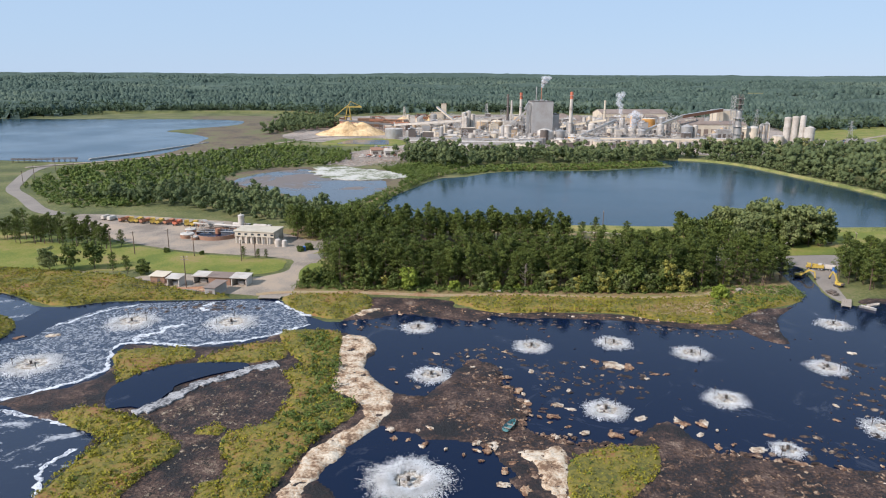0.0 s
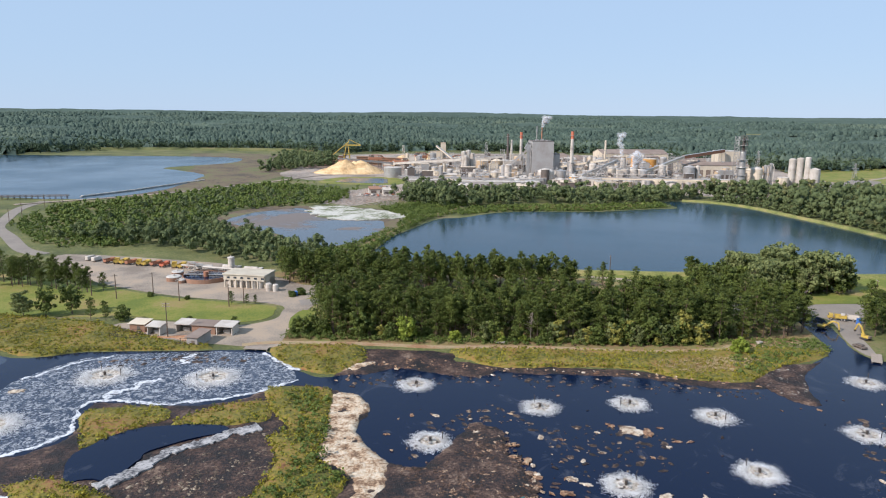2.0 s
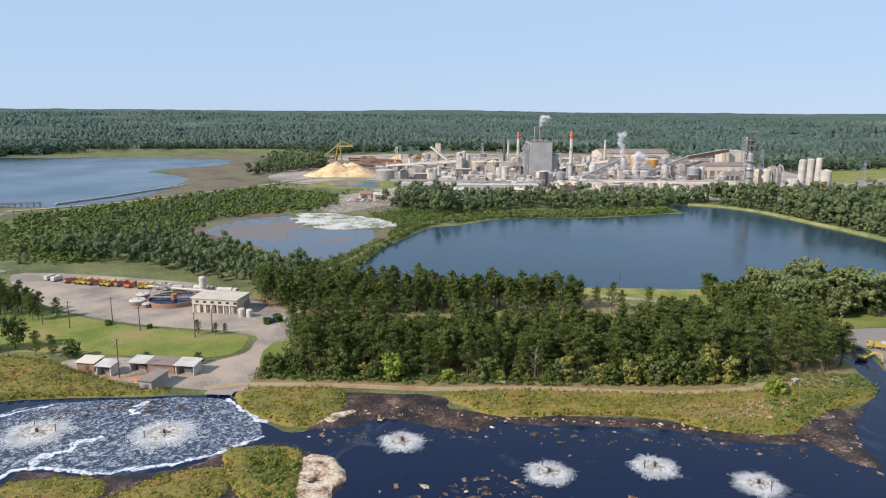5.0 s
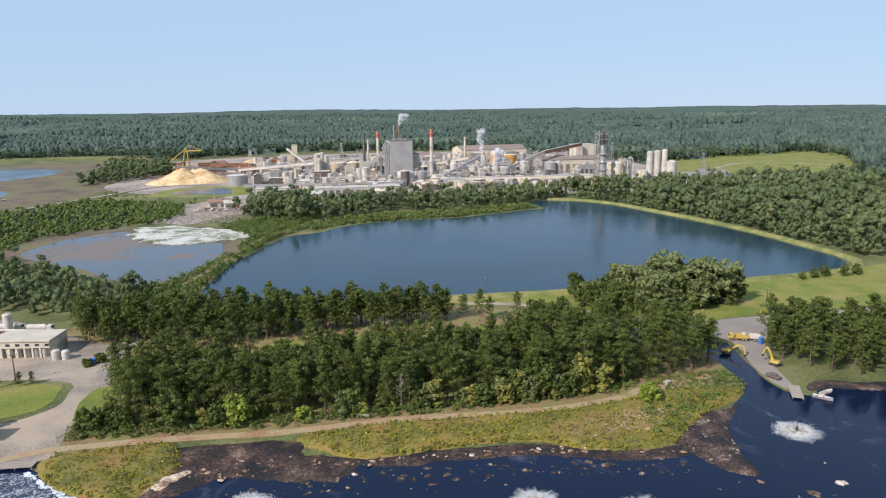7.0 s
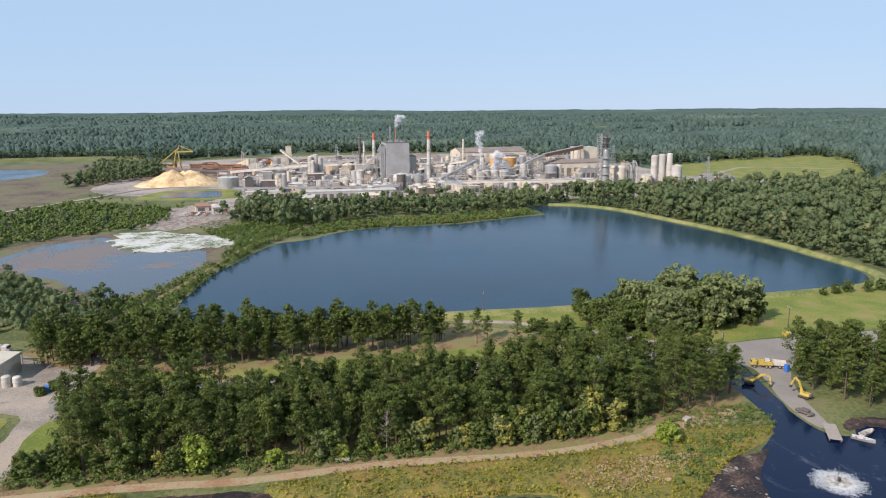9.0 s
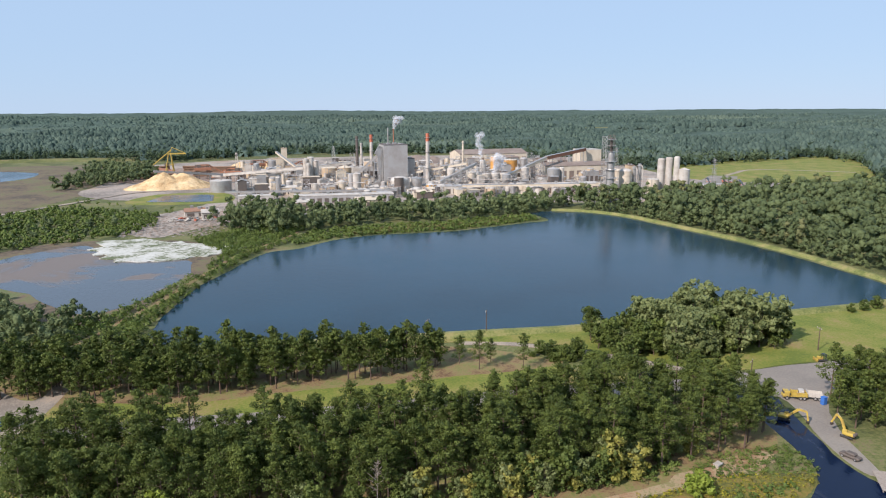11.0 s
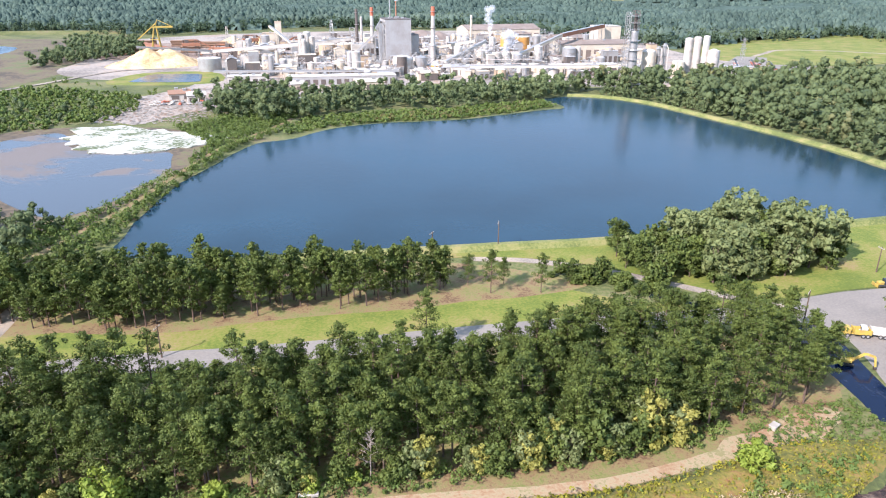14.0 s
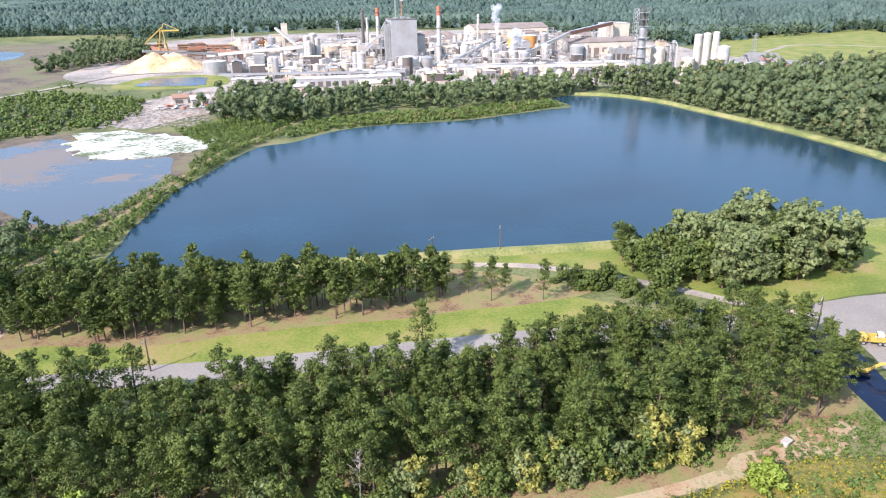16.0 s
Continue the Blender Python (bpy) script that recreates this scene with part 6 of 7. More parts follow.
# dense smaller plant: sheds, vats, pipe racks
rp = random.Random(21)
FILL = [(-60, 770), (0, 760), (80, 735), (170, 725), (240, 715), (340, 770), (370, 860), (350, 980), (250, 1040), (120, 1080), (0, 1060), (-90, 1000), (-50, 900), (-30, 820)]
COLS = ["white", "cream", "grey", "steel", "white", "tan", "cream", "white", "steel", "dark"]
WORD = {"rusty": "rust-brown", "white": "white", "cream": "cream", "grey": "grey", "steel": "grey steel", "tan": "tan", "brownroof": "brown", "dark": "dark"}
for i, (x, y) in enumerate(scatter(FILL, 14.0, 51)):
    x, y = float(x), float(y)
    k, c = rp.random(), rp.choice(COLS)
    tall = rp.uniform(3, 9) + (8 if rp.random() < 0.22 else 0)
    if y < 765:
        tall = min(tall, 6)
    if abs(x - 102) < 20 and abs(y - 862) < 24:
        continue
    if k < 0.42:
        building(x, y, rp.uniform(5, 17), rp.uniform(5, 11), tall, rp.choice((0, 4, 90, 94)), M[c], M[rp.choice(("white", "grey", "white", "cream", "brownroof"))], WORD[c] + " process building among pipes and tanks",
                 pitch=rp.choice((0, 0, 1.5)), bays=rp.choice((0, 2, 3)), vents=rp.choice((0, 1, 2)))
    elif k < 0.74:
        tank(x, y, rp.uniform(1.6, 4.6), tall + 2, M[c], WORD[c] + " process tank among mill buildings", rp.choice(("flat", "cone", "dome")), M[rp.choice(("white", "grey"))])
    else:
        ob = thing("drum_stand", x, y, 0, rp.choice((0, 90)), "open steel frame carrying pipes and a drum", "frame", "pipe frames")
        bm = bmesh.new()
        lattice(bm, 0, 0, 0, 6, tall + 4, 1.0, 3.5, 0.2)
        part("frame", bm, M["steel"], ob)
        bm = bmesh.new()
        rod(bm, (-4, 0, tall * 0.6), (4, 0, tall * 0.6), 1.4, 14)
        part("drum", bm, M[c], ob, WORD[c] + " horizontal drum")
for i in range(34):
    x0, y0 = rp.uniform(-40, 300), rp.uniform(740, 1000)
    ln, rz, z = rp.uniform(25, 70), rp.choice((0, 3, 88, 0)), rp.uniform(5, 11)
    ob = thing("pipe_bridge", x0, y0, 0, rz, "steel pipe rack with parallel white and grey pipes", "pipes", "pipe racks")
    for k, c in enumerate(("white", "steel", "rusty", "white")):
        bm = bmesh.new()
        rod(bm, (-ln / 2, -1.2 + k * 0.8, z + 0.3), (ln / 2, -1.2 + k * 0.8, z + 0.3), 0.3, 8)
        part("pipe", bm, M[c], ob)
    for k in range(int(ln / 9) + 1):
        bm = bmesh.new()
        px = -ln / 2 + 1 + k * 9
        for s in (-1.6, 1.6):
            rod(bm, (px, s, 0), (px, s, z), 0.22, 6)
        rod(bm, (px, -1.8, z - 0.2), (px, 1.8, z - 0.2), 0.2, 6)
        part("rack_post", bm, M["steel"], ob)

sheet("mill_pond", [(-126, 758), (-119, 798), (-112, 802), (-80, 800), (-74, 794), (-70, 752), (-78, 748), (-120, 754)], 0.3, M["pond"], "small rectangular blue process pond", 1, category="water")
sheet("mill_pond_bank", [(-140, 748), (-126, 812), (-66, 810), (-58, 740)], 0.12, M["lawn"], "grass bank round the process pond", 4)


# the wood yard
M["logs"] = worn("stacked_logs", (0.26, 0.16, 0.1), (0.12, 0.07, 0.05), 0.9, scale=0.6)
sheet("log_yard_ground", [(-190, 930), (-120, 925), (-30, 930), (-10, 1060), (-70, 1120), (-190, 1090), (-205, 1000)], 0.45, mottled("bark_strewn_ground", [(0.36, (0.13, 0.085, 0.06)), (0.5, (0.24, 0.17, 0.125)), (0.64, (0.33, 0.26, 0.2))], 0.03, 0.3, bump=0.1),
      "red-brown bark-strewn ground of the wood yard", 5, 5, 20)
for x, y, ln, rz in ((-172, 968, 26, 4), (-140, 962, 24, 2), (-178, 1066, 34, 8), (-128, 1062, 30, 0), (-92, 1040, 30, -4), (-110, 985, 20, 6), (-60, 1010, 22, 0)):
    ob = thing("log_stack", x, y, 0.45, rz, "long stack of brown logs in the wood yard", "logs", "log stacks")
    for k in range(5):
        for j in range(4 - (k % 2)):
            bm = bmesh.new()
            rod(bm, (-ln / 2 + rp.uniform(-1, 1), (j - 1.5 + 0.5 * (k % 2)) * 1.5, 0.75 + k * 1.3), (ln / 2 + rp.uniform(-1, 1), (j - 1.5 + 0.5 * (k % 2)) * 1.5, 0.75 + k * 1.3), 0.78, 7)
            part("log", bm, M["logs"], ob)


def wood_loader(x, y, rz, h):
    """A dark debarking frame: a lattice leg, a machine deck, a cab and a drooping feed arm."""
    ob = thing("wood_loader", x, y, 0.4, rz, "dark steel log handling machine in the wood yard", "machine", "wood yard machines")
    for sx in (-6, 6):
        bm = bmesh.new()
        lattice(bm, sx, 0, 0, 4, h, 0.9, 3.2, 0.28)
        part("lattice_leg", bm, M["dark"], ob)
    bm = bmesh.new()
    box(bm, 0, 0, h * 0.62, 18, 6, 3.2, bevel=0.2)
    part("deck", bm, M["rusty"], ob, "rusty machine deck")
    bm = bmesh.new()
    box(bm, -4, 0, h * 0.62 + 3.2, 4, 4, 3.2, bevel=0.2)
    part("cab", bm, M["dark"], ob)
    bm = bmesh.new()
    beam(bm, (6, 0, h), (24, 0, h * 0.35), 1.6, 1.4)
    beam(bm, (-6, 0, h), (6, 0, h), 1.2, 1.2)
    part("arm", bm, M["rusty"], ob, "rusty feed arm")


for x, y, rz, h in ((-104, 950, 10, 16), (-66, 905, 170, 15), (-46, 990, 20, 17), (8, 1000, 200, 14)):
    wood_loader(x, y, rz, h)

def parked_car(x, y, rz, paint, label):
    ob = thing("parked_car", x, y, 0.4, rz, label, "car", "cars in the car park")
    bm = bmesh.new()
    box(bm, 0, 0, 0.3, 4.5, 1.8, 0.65, bevel=0.15)
    part("body", bm, paint, ob)
    bm = bmesh.new()
    cyl(bm, -0.2, 0, 0.95, 1.5, 0.55, 1.05, 4)
    bmesh.ops.rotate(bm, verts=bm.verts, cent=(-0.2, 0, 0), matrix=Matrix.Rotation(math.pi / 4, 3, "Z"))
    part("cabin", bm, M["glass"], ob, "dark glazed cabin")
    for sx in (-1.4, 1.4):
        for sy in (-0.8, 0.8):
            bm = bmesh.new()
            rod(bm, (sx, sy - 0.12, 0.33), (sx, sy + 0.12, 0.33), 0.33, 10)
            part("wheel", bm, M["rubber"], ob)
    return ob


CAR_KINDS = [parked_car(420 + 9 * i, 748 + 11 * i, 140, M[m], word + " car in the mill car park") for i, (m, word) in enumerate((("white", "white"), ("grey", "grey"), ("dark", "dark"), ("red", "red")))]
for i in range(26):
    row, col = divmod(i, 9)
    copy_thing(rp.choice(CAR_KINDS), pose(412 + row * 13 + col * 4.2, 762 - row * 9 + col * 7.4, 0.4, 0, 0, 140 + rp.uniform(-4, 4)))

# steam
M["steam"] = Mat("white_steam", 1.0)
M["steam"].color((0.85, 0.86, 0.88))
M["steam"].b.inputs["Alpha"].default_value = 0.16


def steam(x, y, z, n, dx, dz, r0, r1, label, seed):
    r = random.Random(seed)
    bm = bmesh.new()
    for k in range(n):
        t = k / (n - 1)
        rad = r0 + (r1 - r0) * t
        bmesh.ops.create_icosphere(bm, subdivisions=2, radius=1.0, matrix=Matrix.Translation((dx * t + r.uniform(-1, 1) * rad * .8, r.uniform(-1, 1) * rad * .6, dz * t + r.uniform(-1, 1) * rad * .5))
                                   @ Matrix.Diagonal((rad * r.uniform(.6, 1.2), rad * r.uniform(.6, 1.1), rad * r.uniform(.5, .9), 1)))
    me = bpy.data.meshes.new("steam_plume")
    bm.to_mesh(me)
    bm.free()
    me.polygons.foreach_set("use_smooth", [True] * len(me.polygons))
    me.materials.append(M["steam"].m)
    ob = tagged(new("steam_plume", me), label, "steam", kind="stuff")
    ob.location = (x, y, z)


steam(104, 872, 57, 34, 6, 11, 1.0, 4.0, "white steam puffing from the boiler house", 1)
steam(208, 900, 16, 26, -3, 34, 1.2, 4.5, "thin white steam rising between tanks", 2)
steam(195, 795, 16, 26, 5, 14, 2.0, 6.0, "low white steam over the bleach plant", 3)


# ---- dikes ----
def berm(name, points, width, height, mat, label):
    """A grass bank with sloping sides along a line."""
    line = cat(points, 6, closed=False)
    bm = bmesh.new()
    rows = []
    for i, q in enumerate(line):
        d = (line[min(i + 1, len(line) - 1)] - line[max(i - 1, 0)]).normalized()
        s = Vector((-d.y, d.x, 0))
        h = height * (1 + 0.12 * noise.noise(q / 9))
        rows.append([bm.verts.new(q + s * (k * width / 2 + 0.25 * noise.noise(q / 3 + Vector((k, 0, 0)))) + Vector((0, 0, z))) for k, z in ((-1, -0.2), (-0.35, h), (0.35, h), (1, -0.2))])
    for a, b in zip(rows, rows[1:]):
        for k in range(3):
            bm.faces.new((a[k], a[k + 1], b[k + 1], b[k]))
    me = bpy.data.meshes.new(name)
    bm.to_mesh(me)
    bm.free()
    me.materials.append(mat.m)
    tagged(new(name, me), label, "dike", kind="structure")


M["dikegrass"] = mottled("dike_grass", [(0.36, (0.1, 0.12, 0.03)), (0.5, (0.17, 0.18, 0.05)), (0.64, (0.24, 0.21, 0.08))], 0.1, 1.2, bump=0.15)
berm("pond_dike", [(8, 354), (52, 353), (112, 351), (192, 352), (262, 365), (272, 420), (268, 478), (256, 535), (242, 592), (222, 622), (198, 635)], 6, 1.5, M["dikegrass"], "grass dike round the pond")
berm("west_dike", [(-68, 364), (-60, 385), (-50, 412), (-43, 442), (-31, 487), (-22, 512), (-4, 546), (8, 576)], 8, 0.8, M["ground"], "overgrown dike beside the shallow pond")
berm("lake_dike", [(-760, 1195), (-600, 1262), (-440, 1290), (-250, 1295)], 40, 4.0, M["ground"], "grass dike at the lake's far side")

# ---- the service yard ----
M["beige"] = worn("beige_wall", (0.56, 0.5, 0.4), (0.36, 0.3, 0.23), 0.8, scale=0.3)
M["beigeroof"] = worn("beige_roof", (0.5, 0.45, 0.35), (0.34, 0.29, 0.22), 0.8, scale=0.25)


def filter_house():
    """The pale two-storey building with an open ground floor."""
    ob = thing("filter_house", -91.5, 320.5, 0, -9, "beige two-storey filter building with an open colonnade", "building")
    w, d, h = 18.5, 11.0, 5.6
    bm = bmesh.new()
    box(bm, 0, 0, 3.4, w, d, h - 3.4)
    box(bm, 0, d / 2 - 2.5, 0, w, 5, 3.4)
    box(bm, w / 2 - 1.5, 0.8, 0, 3, d - 1.6, 3.4)
    part("wall", bm, M["beige"], ob)
    bm = bmesh.new()
    box(bm, 0, 0, h + 0.003, w + 0.8, d + 0.8, 0.5, bevel=0.08)
    part("roof", bm, M["beigeroof"], ob, "flat beige roof with a rim")
    for k in range(7):
        bm = bmesh.new()
        box(bm, -w / 2 + 0.4 + k * (w - 3.6) / 6, -d / 2 + 0.4, 0, 0.6, 0.6, 3.4)
        part("pillar", bm, M["beige"], ob)
    for k in range(6):
        bm = bmesh.new()
        box(bm, -w / 2 + 2.2 + k * 3.1, -d / 2 - 0.02, 4.1, 1.3, 0.1, 0.8)
        part("window", bm, M["glass"], ob, "dark window")
    bm = bmesh.new()
    box(bm, w / 2 + 0.02, -1.5, 0, 0.12, 2.4, 2.8)
    part("door", bm, M["grey"], ob, "grey steel door")
    for k in range(6):
        t = tank(-99 + k * 2.7, 317.6 - k * 0.43, 1.05, 2.9, M["white"], "white filter vessel under the colonnade", "dome", M["white"], "filter vessels", name="filter_vessel")
    tank(-80.8, 311.5, 1.3, 3.0, M["white"], "white upright vessel beside the filter building", "dome", M["white"], "filter vessels", name="filter_vessel")
    tank(-78, 311.5, 1.2, 2.6, M["white"], "small white vessel beside the filter building", "dome", M["white"], "filter vessels", name="filter_vessel")


def clarifier():
    ob = thing("clarifier", -114, 331, 0, 0, "round rust-stained clarifier with a walkway bridge", "tank")
    bm = bmesh.new()
    n = 48
    for r0, r1, z in ((10.2, 9.8, 1.9),):
        vs = [[bm.verts.new((r * math.cos(k * math.tau / n), r * math.sin(k * math.tau / n), zz)) for k in range(n)] for r, zz in ((r0, 0), (r0, z), (r1, z), (r1, 0.8))]
        for a, b in zip(vs, vs[1:]):
            for k in range(n):
                bm.faces.new((a[k], a[(k + 1) % n], b[(k + 1) % n], b[k]))
    part("wall", bm, M["brick"], ob, "rust-brown ring wall")
    bm = bmesh.new()
    cyl(bm, 0, 0, 0, 9.75, 1.2, n=48)
    part("water", bm, M["lagoon"], ob, "dark water surface")
    bm = bmesh.new()
    box(bm, 0, 0, 1.95, 20.2, 1.4, 0.25)
    for k in range(14):
        for s in (-0.65, 0.65):
            rod(bm, (-9.1 + k * 1.4, s, 2.2), (-9.1 + k * 1.4, s, 3.1), 0.05, 5)
    for s in (-0.65, 0.65):
        rod(bm, (-9.6, s, 3.1), (9.6, s, 3.1), 0.06, 6)
    part("bridge", bm, M["steel"], ob, "steel walkway with rails")
    bm = bmesh.new()
    cyl(bm, 0, 0, 0, 1.2, 3.4, n=16)
    part("centre_column", bm, M["rusty"], ob)
    for x, y, r, h in ((-127, 327, 3.2, 1.8), (-128, 334, 2.6, 2.4), (-122, 323, 1.6, 1.4)):
        tank(x, y, r, h, M["brick"], "low rust-brown basin beside the clarifier", "flat", M["concrete"], "yard basins", name="low_basin")
    ob = thing("yard_pipe", -118, 344, 0, 0, "long white overhead pipe on posts", "pipe")
    bm = bmesh.new()
    rod(bm, (-12, 0, 3.2), (34, -12, 3.2), 0.5, 12)
    part("pipe", bm, M["white"], ob)
    for k in range(6):
        bm = bmesh.new()
        rod(bm, (-11 + k * 9, -0.3 - k * 2.35, 0), (-11 + k * 9, -0.3 - k * 2.35, 3), 0.2, 6)
        part("post", bm, M["steel"], ob)
    ob = thing("loading_gantry", -124, 340, 0, 8, "white steel gantry with a sloping chute", "gantry")
    bm = bmesh.new()
    lattice(bm, 0, 0, 0, 3, 5.5, 1, 2.7, 0.12)
    part("frame", bm, M["white"], ob)
    bm = bmesh.new()
    beam(bm, (0, 0, 5.5), (9, 1, 2.2), 1.2, 0.8)
    part("chute", bm, M["white"], ob)
    tank(-106, 342, 1.5, 7.5, M["white"], "white road tanker barrel on stands", "flat", M["white"], "yard basins", name="white_vessel")


filter_house()
clarifier()


def wheels(bm_list, ob, xs, y, r, w):
    for x in xs:
        for s in (-1, 1):
            bm = bmesh.new()
            rod(bm, (x, s * (y - w / 2), r), (x, s * (y + w / 2), r), r, 14)
            wheel = part("wheel", bm, M["rubber"], ob, "black tyre")
            bm = bmesh.new()
            rod(bm, (x, s * (y + w / 2), r), (x, s * (y + w / 2 + 0.03), r), r * 0.55, 10)
            part("rim", bm, M["steel"], wheel)


def truck(x, y, rz, paint, label, kind, group=""):
    """A truck, dumper, van or car with cab, body, glass and wheels."""
    name = {"dump": "dump_truck", "van": "van", "car": "car", "tanker": "tank_truck", "pickup": "pickup_truck"}[kind]
    ob = thing(name, x, y, 0.06, rz, label, "truck" if kind in ("dump", "tanker") else ("van" if kind == "van" else "car"), group)
    L, W = {"dump": (7.6, 2.7), "van": (5.6, 2.1), "car": (4.5, 1.8), "tanker": (9.5, 2.5), "pickup": (5.4, 1.9)}[kind]
    r = 0.62 if kind in ("dump", "tanker") else 0.36
    bm = bmesh.new()
    if kind in ("dump", "tanker"):
        box(bm, 0, 0, 0.7, L * 0.95, 0.9, 0.35)
        box(bm, L * 0.36, 0, 0.9, L * 0.22, W * 0.94, 1.9, bevel=0.15)
        box(bm, L * 0.48, 0, 0.8, L * 0.08, W * 0.8, 0.9, bevel=0.1)
    elif kind == "van":
        box(bm, -0.3, 0, 0.4, L * 0.86, W, 1.9, bevel=0.18)
        box(bm, L * 0.42, 0, 0.4, L * 0.16, W * 0.95, 0.9, bevel=0.15)
    else:
        box(bm, 0, 0, 0.35, L, W, 0.6, bevel=0.15)
        box(bm, -0.1 if kind == "car" else 0.5, 0, 0.93, L * (0.5 if kind == "car" else 0.34), W * 0.86, 0.6, bevel=0.2)
    part("body", bm, paint, ob)
    bm = bmesh.new()
    if kind in ("dump", "tanker"):
        box(bm, L * 0.475, 0, 1.85, 0.06, W * 0.8, 0.7)
    elif kind == "van":
        box(bm, L * 0.36, 0, 1.35, 0.12, W * 0.84, 0.7)
    else:
        box(bm, L * 0.16 if kind == "car" else L * 0.27, 0, 1.0, 0.1, W * 0.76, 0.42)
    part("windscreen", bm, M["glass"], ob, "dark windscreen")
    if kind == "dump":
        bm = bmesh.new()
        box(bm, -L * 0.16, 0, 1.1, L * 0.6, W, 0.2)
        for s in (-1, 1):
            box(bm, -L * 0.16, s * (W / 2 - 0.06), 1.3, L * 0.6, 0.12, 1.2)
        box(bm, -L * 0.45, 0, 1.3, 0.12, W, 1.0)
        box(bm, L * 0.15, 0, 1.3, 0.12, W, 1.5)
        part("tipper", bm, paint, ob, "open tipper body")
    if kind == "tanker":
        bm = bmesh.new()
        rod(bm, (-L * 0.47, 0, 2.0), (L * 0.22, 0, 2.0), 1.1, 20)
        part("barrel", bm, M["white"], ob, "white barrel")
    wheels(None, ob, (-L * 0.34, -L * 0.18, L * 0.36) if kind in ("dump", "tanker") else (-L * 0.32, L * 0.32), W / 2 - 0.1, r, 0.3)
    if kind == "dump":
        ob.scale = (0.85, 0.85, 0.85)
    return ob


for i, (x, y) in enumerate(((-172, 361), (-168, 360), (-164, 359.5), (-160, 358), (-156, 357.5), (-152, 356.5), (-147, 356), (-137, 353), (-133, 352.5), (-128, 351.5))):
    truck(x, y, 60 + (i * 47) % 70, M["yellow"] if i % 3 else M["rusty"], ("faded yellow" if i % 3 else "rusty brown") + " dump truck parked in a row", "dump", "parked dump trucks")
truck(-142, 354, 80, M["red"], "red dump truck parked in the yard row", "dump")
for x, y, rz in ((-184, 366, 70), (-180, 364, 75), (-124, 350, 80), (-119, 348.5, 10), (-64, 337, 60)):
    truck(x, y, rz, M["white"], "white van parked on gravel", "van", "parked vans")
truck(-96, 343, -10, M["white"], "white tank truck behind the filter building", "tanker")
truck(-107, 346, -12, M["white"], "white tank truck beside the clarifier", "tanker")
for i in range(26):
    c = ("white", "grey", "dark", "red", "steel")[i % 5]
    truck(392 + (i % 13) * 4.2, 760 + (i // 13) * 16 - (i % 13) * 1.0, 80, M[c], WORD.get(c, c) + " car in the mill car park", "car", "mill car park")
for i in range(12):
    truck(-85 + (i % 6) * 5.5, 640 + (i // 6) * 10 + (i % 3), i * 31, M[("white", "grey", "white", "red")[i % 4]], "pickup truck on the mill's back lot", "pickup", "back lot pickups")
sheet("car_park", [(352, 700), (350, 745), (385, 780), (460, 775), (480, 800), (620, 830), (640, 815), (500, 765), (440, 715)], 0.09, M["asphalt"], "pale asphalt car park and mill drive", 3, 1, 10, "road")


def hut(x, y, w, d, h, rz, wall, roof, label, opening=True, slope=0.5):
    ob = thing("shed", x, y, 0, rz, label, "shed", "pump sheds")
    bm = bmesh.new()
    t = 0.15
    box(bm, 0, d / 2 - t, 0, w, t * 2, h)
    for s in (-1, 1):
        box(bm, s * (w / 2 - t), -t, 0, t * 2, d - 2 * t, h)
    if not opening:
        box(bm, 0, -d / 2 + t, 0, w - 4 * t, t * 2, h)
    part("wall", bm, wall, ob)
    bm = bmesh.new()
    beam(bm, (0, -d / 2 - 0.5, h + 0.1), (0, d / 2 + 0.5, h + 0.1 + slope), w + 0.9, 0.18)
    part("roof", bm, roof, ob)
    bm = bmesh.new()
    if opening:
        box(bm, 0, 0.2, 0.02, w * 0.45, d * 0.4, h * 0.5, bevel=0.1)
        part("pump", bm, M["steel"], ob, "grey pump inside")
    else:
        box(bm, w * 0.1, -d / 2 - 0.04, 0, 1.1, 0.1, 2.1)
        part("door", bm, M["dark"], ob, "dark door")
    return ob


hut(-104, 253.5, 4.6, 4.2, 3.0, -8, M["white"], M["white"], "small white open-fronted pump shed", True)
hut(-111, 257, 5.5, 4.5, 2.8, -8, M["brick"], M["cream"], "brick shed with a tan roof", False)
hut(-95, 257, 6.0, 4.6, 2.9, -8, M["white"], M["white"], "open white canopy shed on posts", True)
hut(-86.5, 244.5, 3.8, 8.0, 3.1, -12, M["grey"], M["brownroof"], "narrow grey shed with a dark roof", False, 0.3)
hut(-80.5, 255, 5.8, 5.0, 3.0, -8, M["white"], M["white"], "white flat-roofed open shed", True)
hut(-88, 256, 8.5, 4.6, 2.9, -8, M["brick"], M["brownroof"], "brick pump house with a brown roof", False)


def fence(x, y, w, d, rz, label):
    ob = thing("fence", x, y, 0, rz, label, "fence", "yard fences")
    pts = [(-w / 2, -d / 2), (w / 2, -d / 2), (w / 2, d / 2), (-w / 2, d / 2)]
    for (ax, ay), (bx, by) in zip(pts, pts[1:] + pts[:1]):
        n = max(2, int(math.hypot(bx - ax, by - ay) / 1.5))
        for k in range(n):
            bm = bmesh.new()
            rod(bm, (ax + (bx - ax) * k / n, ay + (by - ay) * k / n, -0.1), (ax + (bx - ax) * k / n, ay + (by - ay) * k / n, 2.0), 0.06, 6)
            part("post", bm, M["metal_dark"], ob)
        for z in (0.5, 1.2, 1.9):
            bm = bmesh.new()
            rod(bm, (ax, ay, z), (bx, by, z), 0.05, 5)
            part("rail", bm, M["metal_dark"], ob)


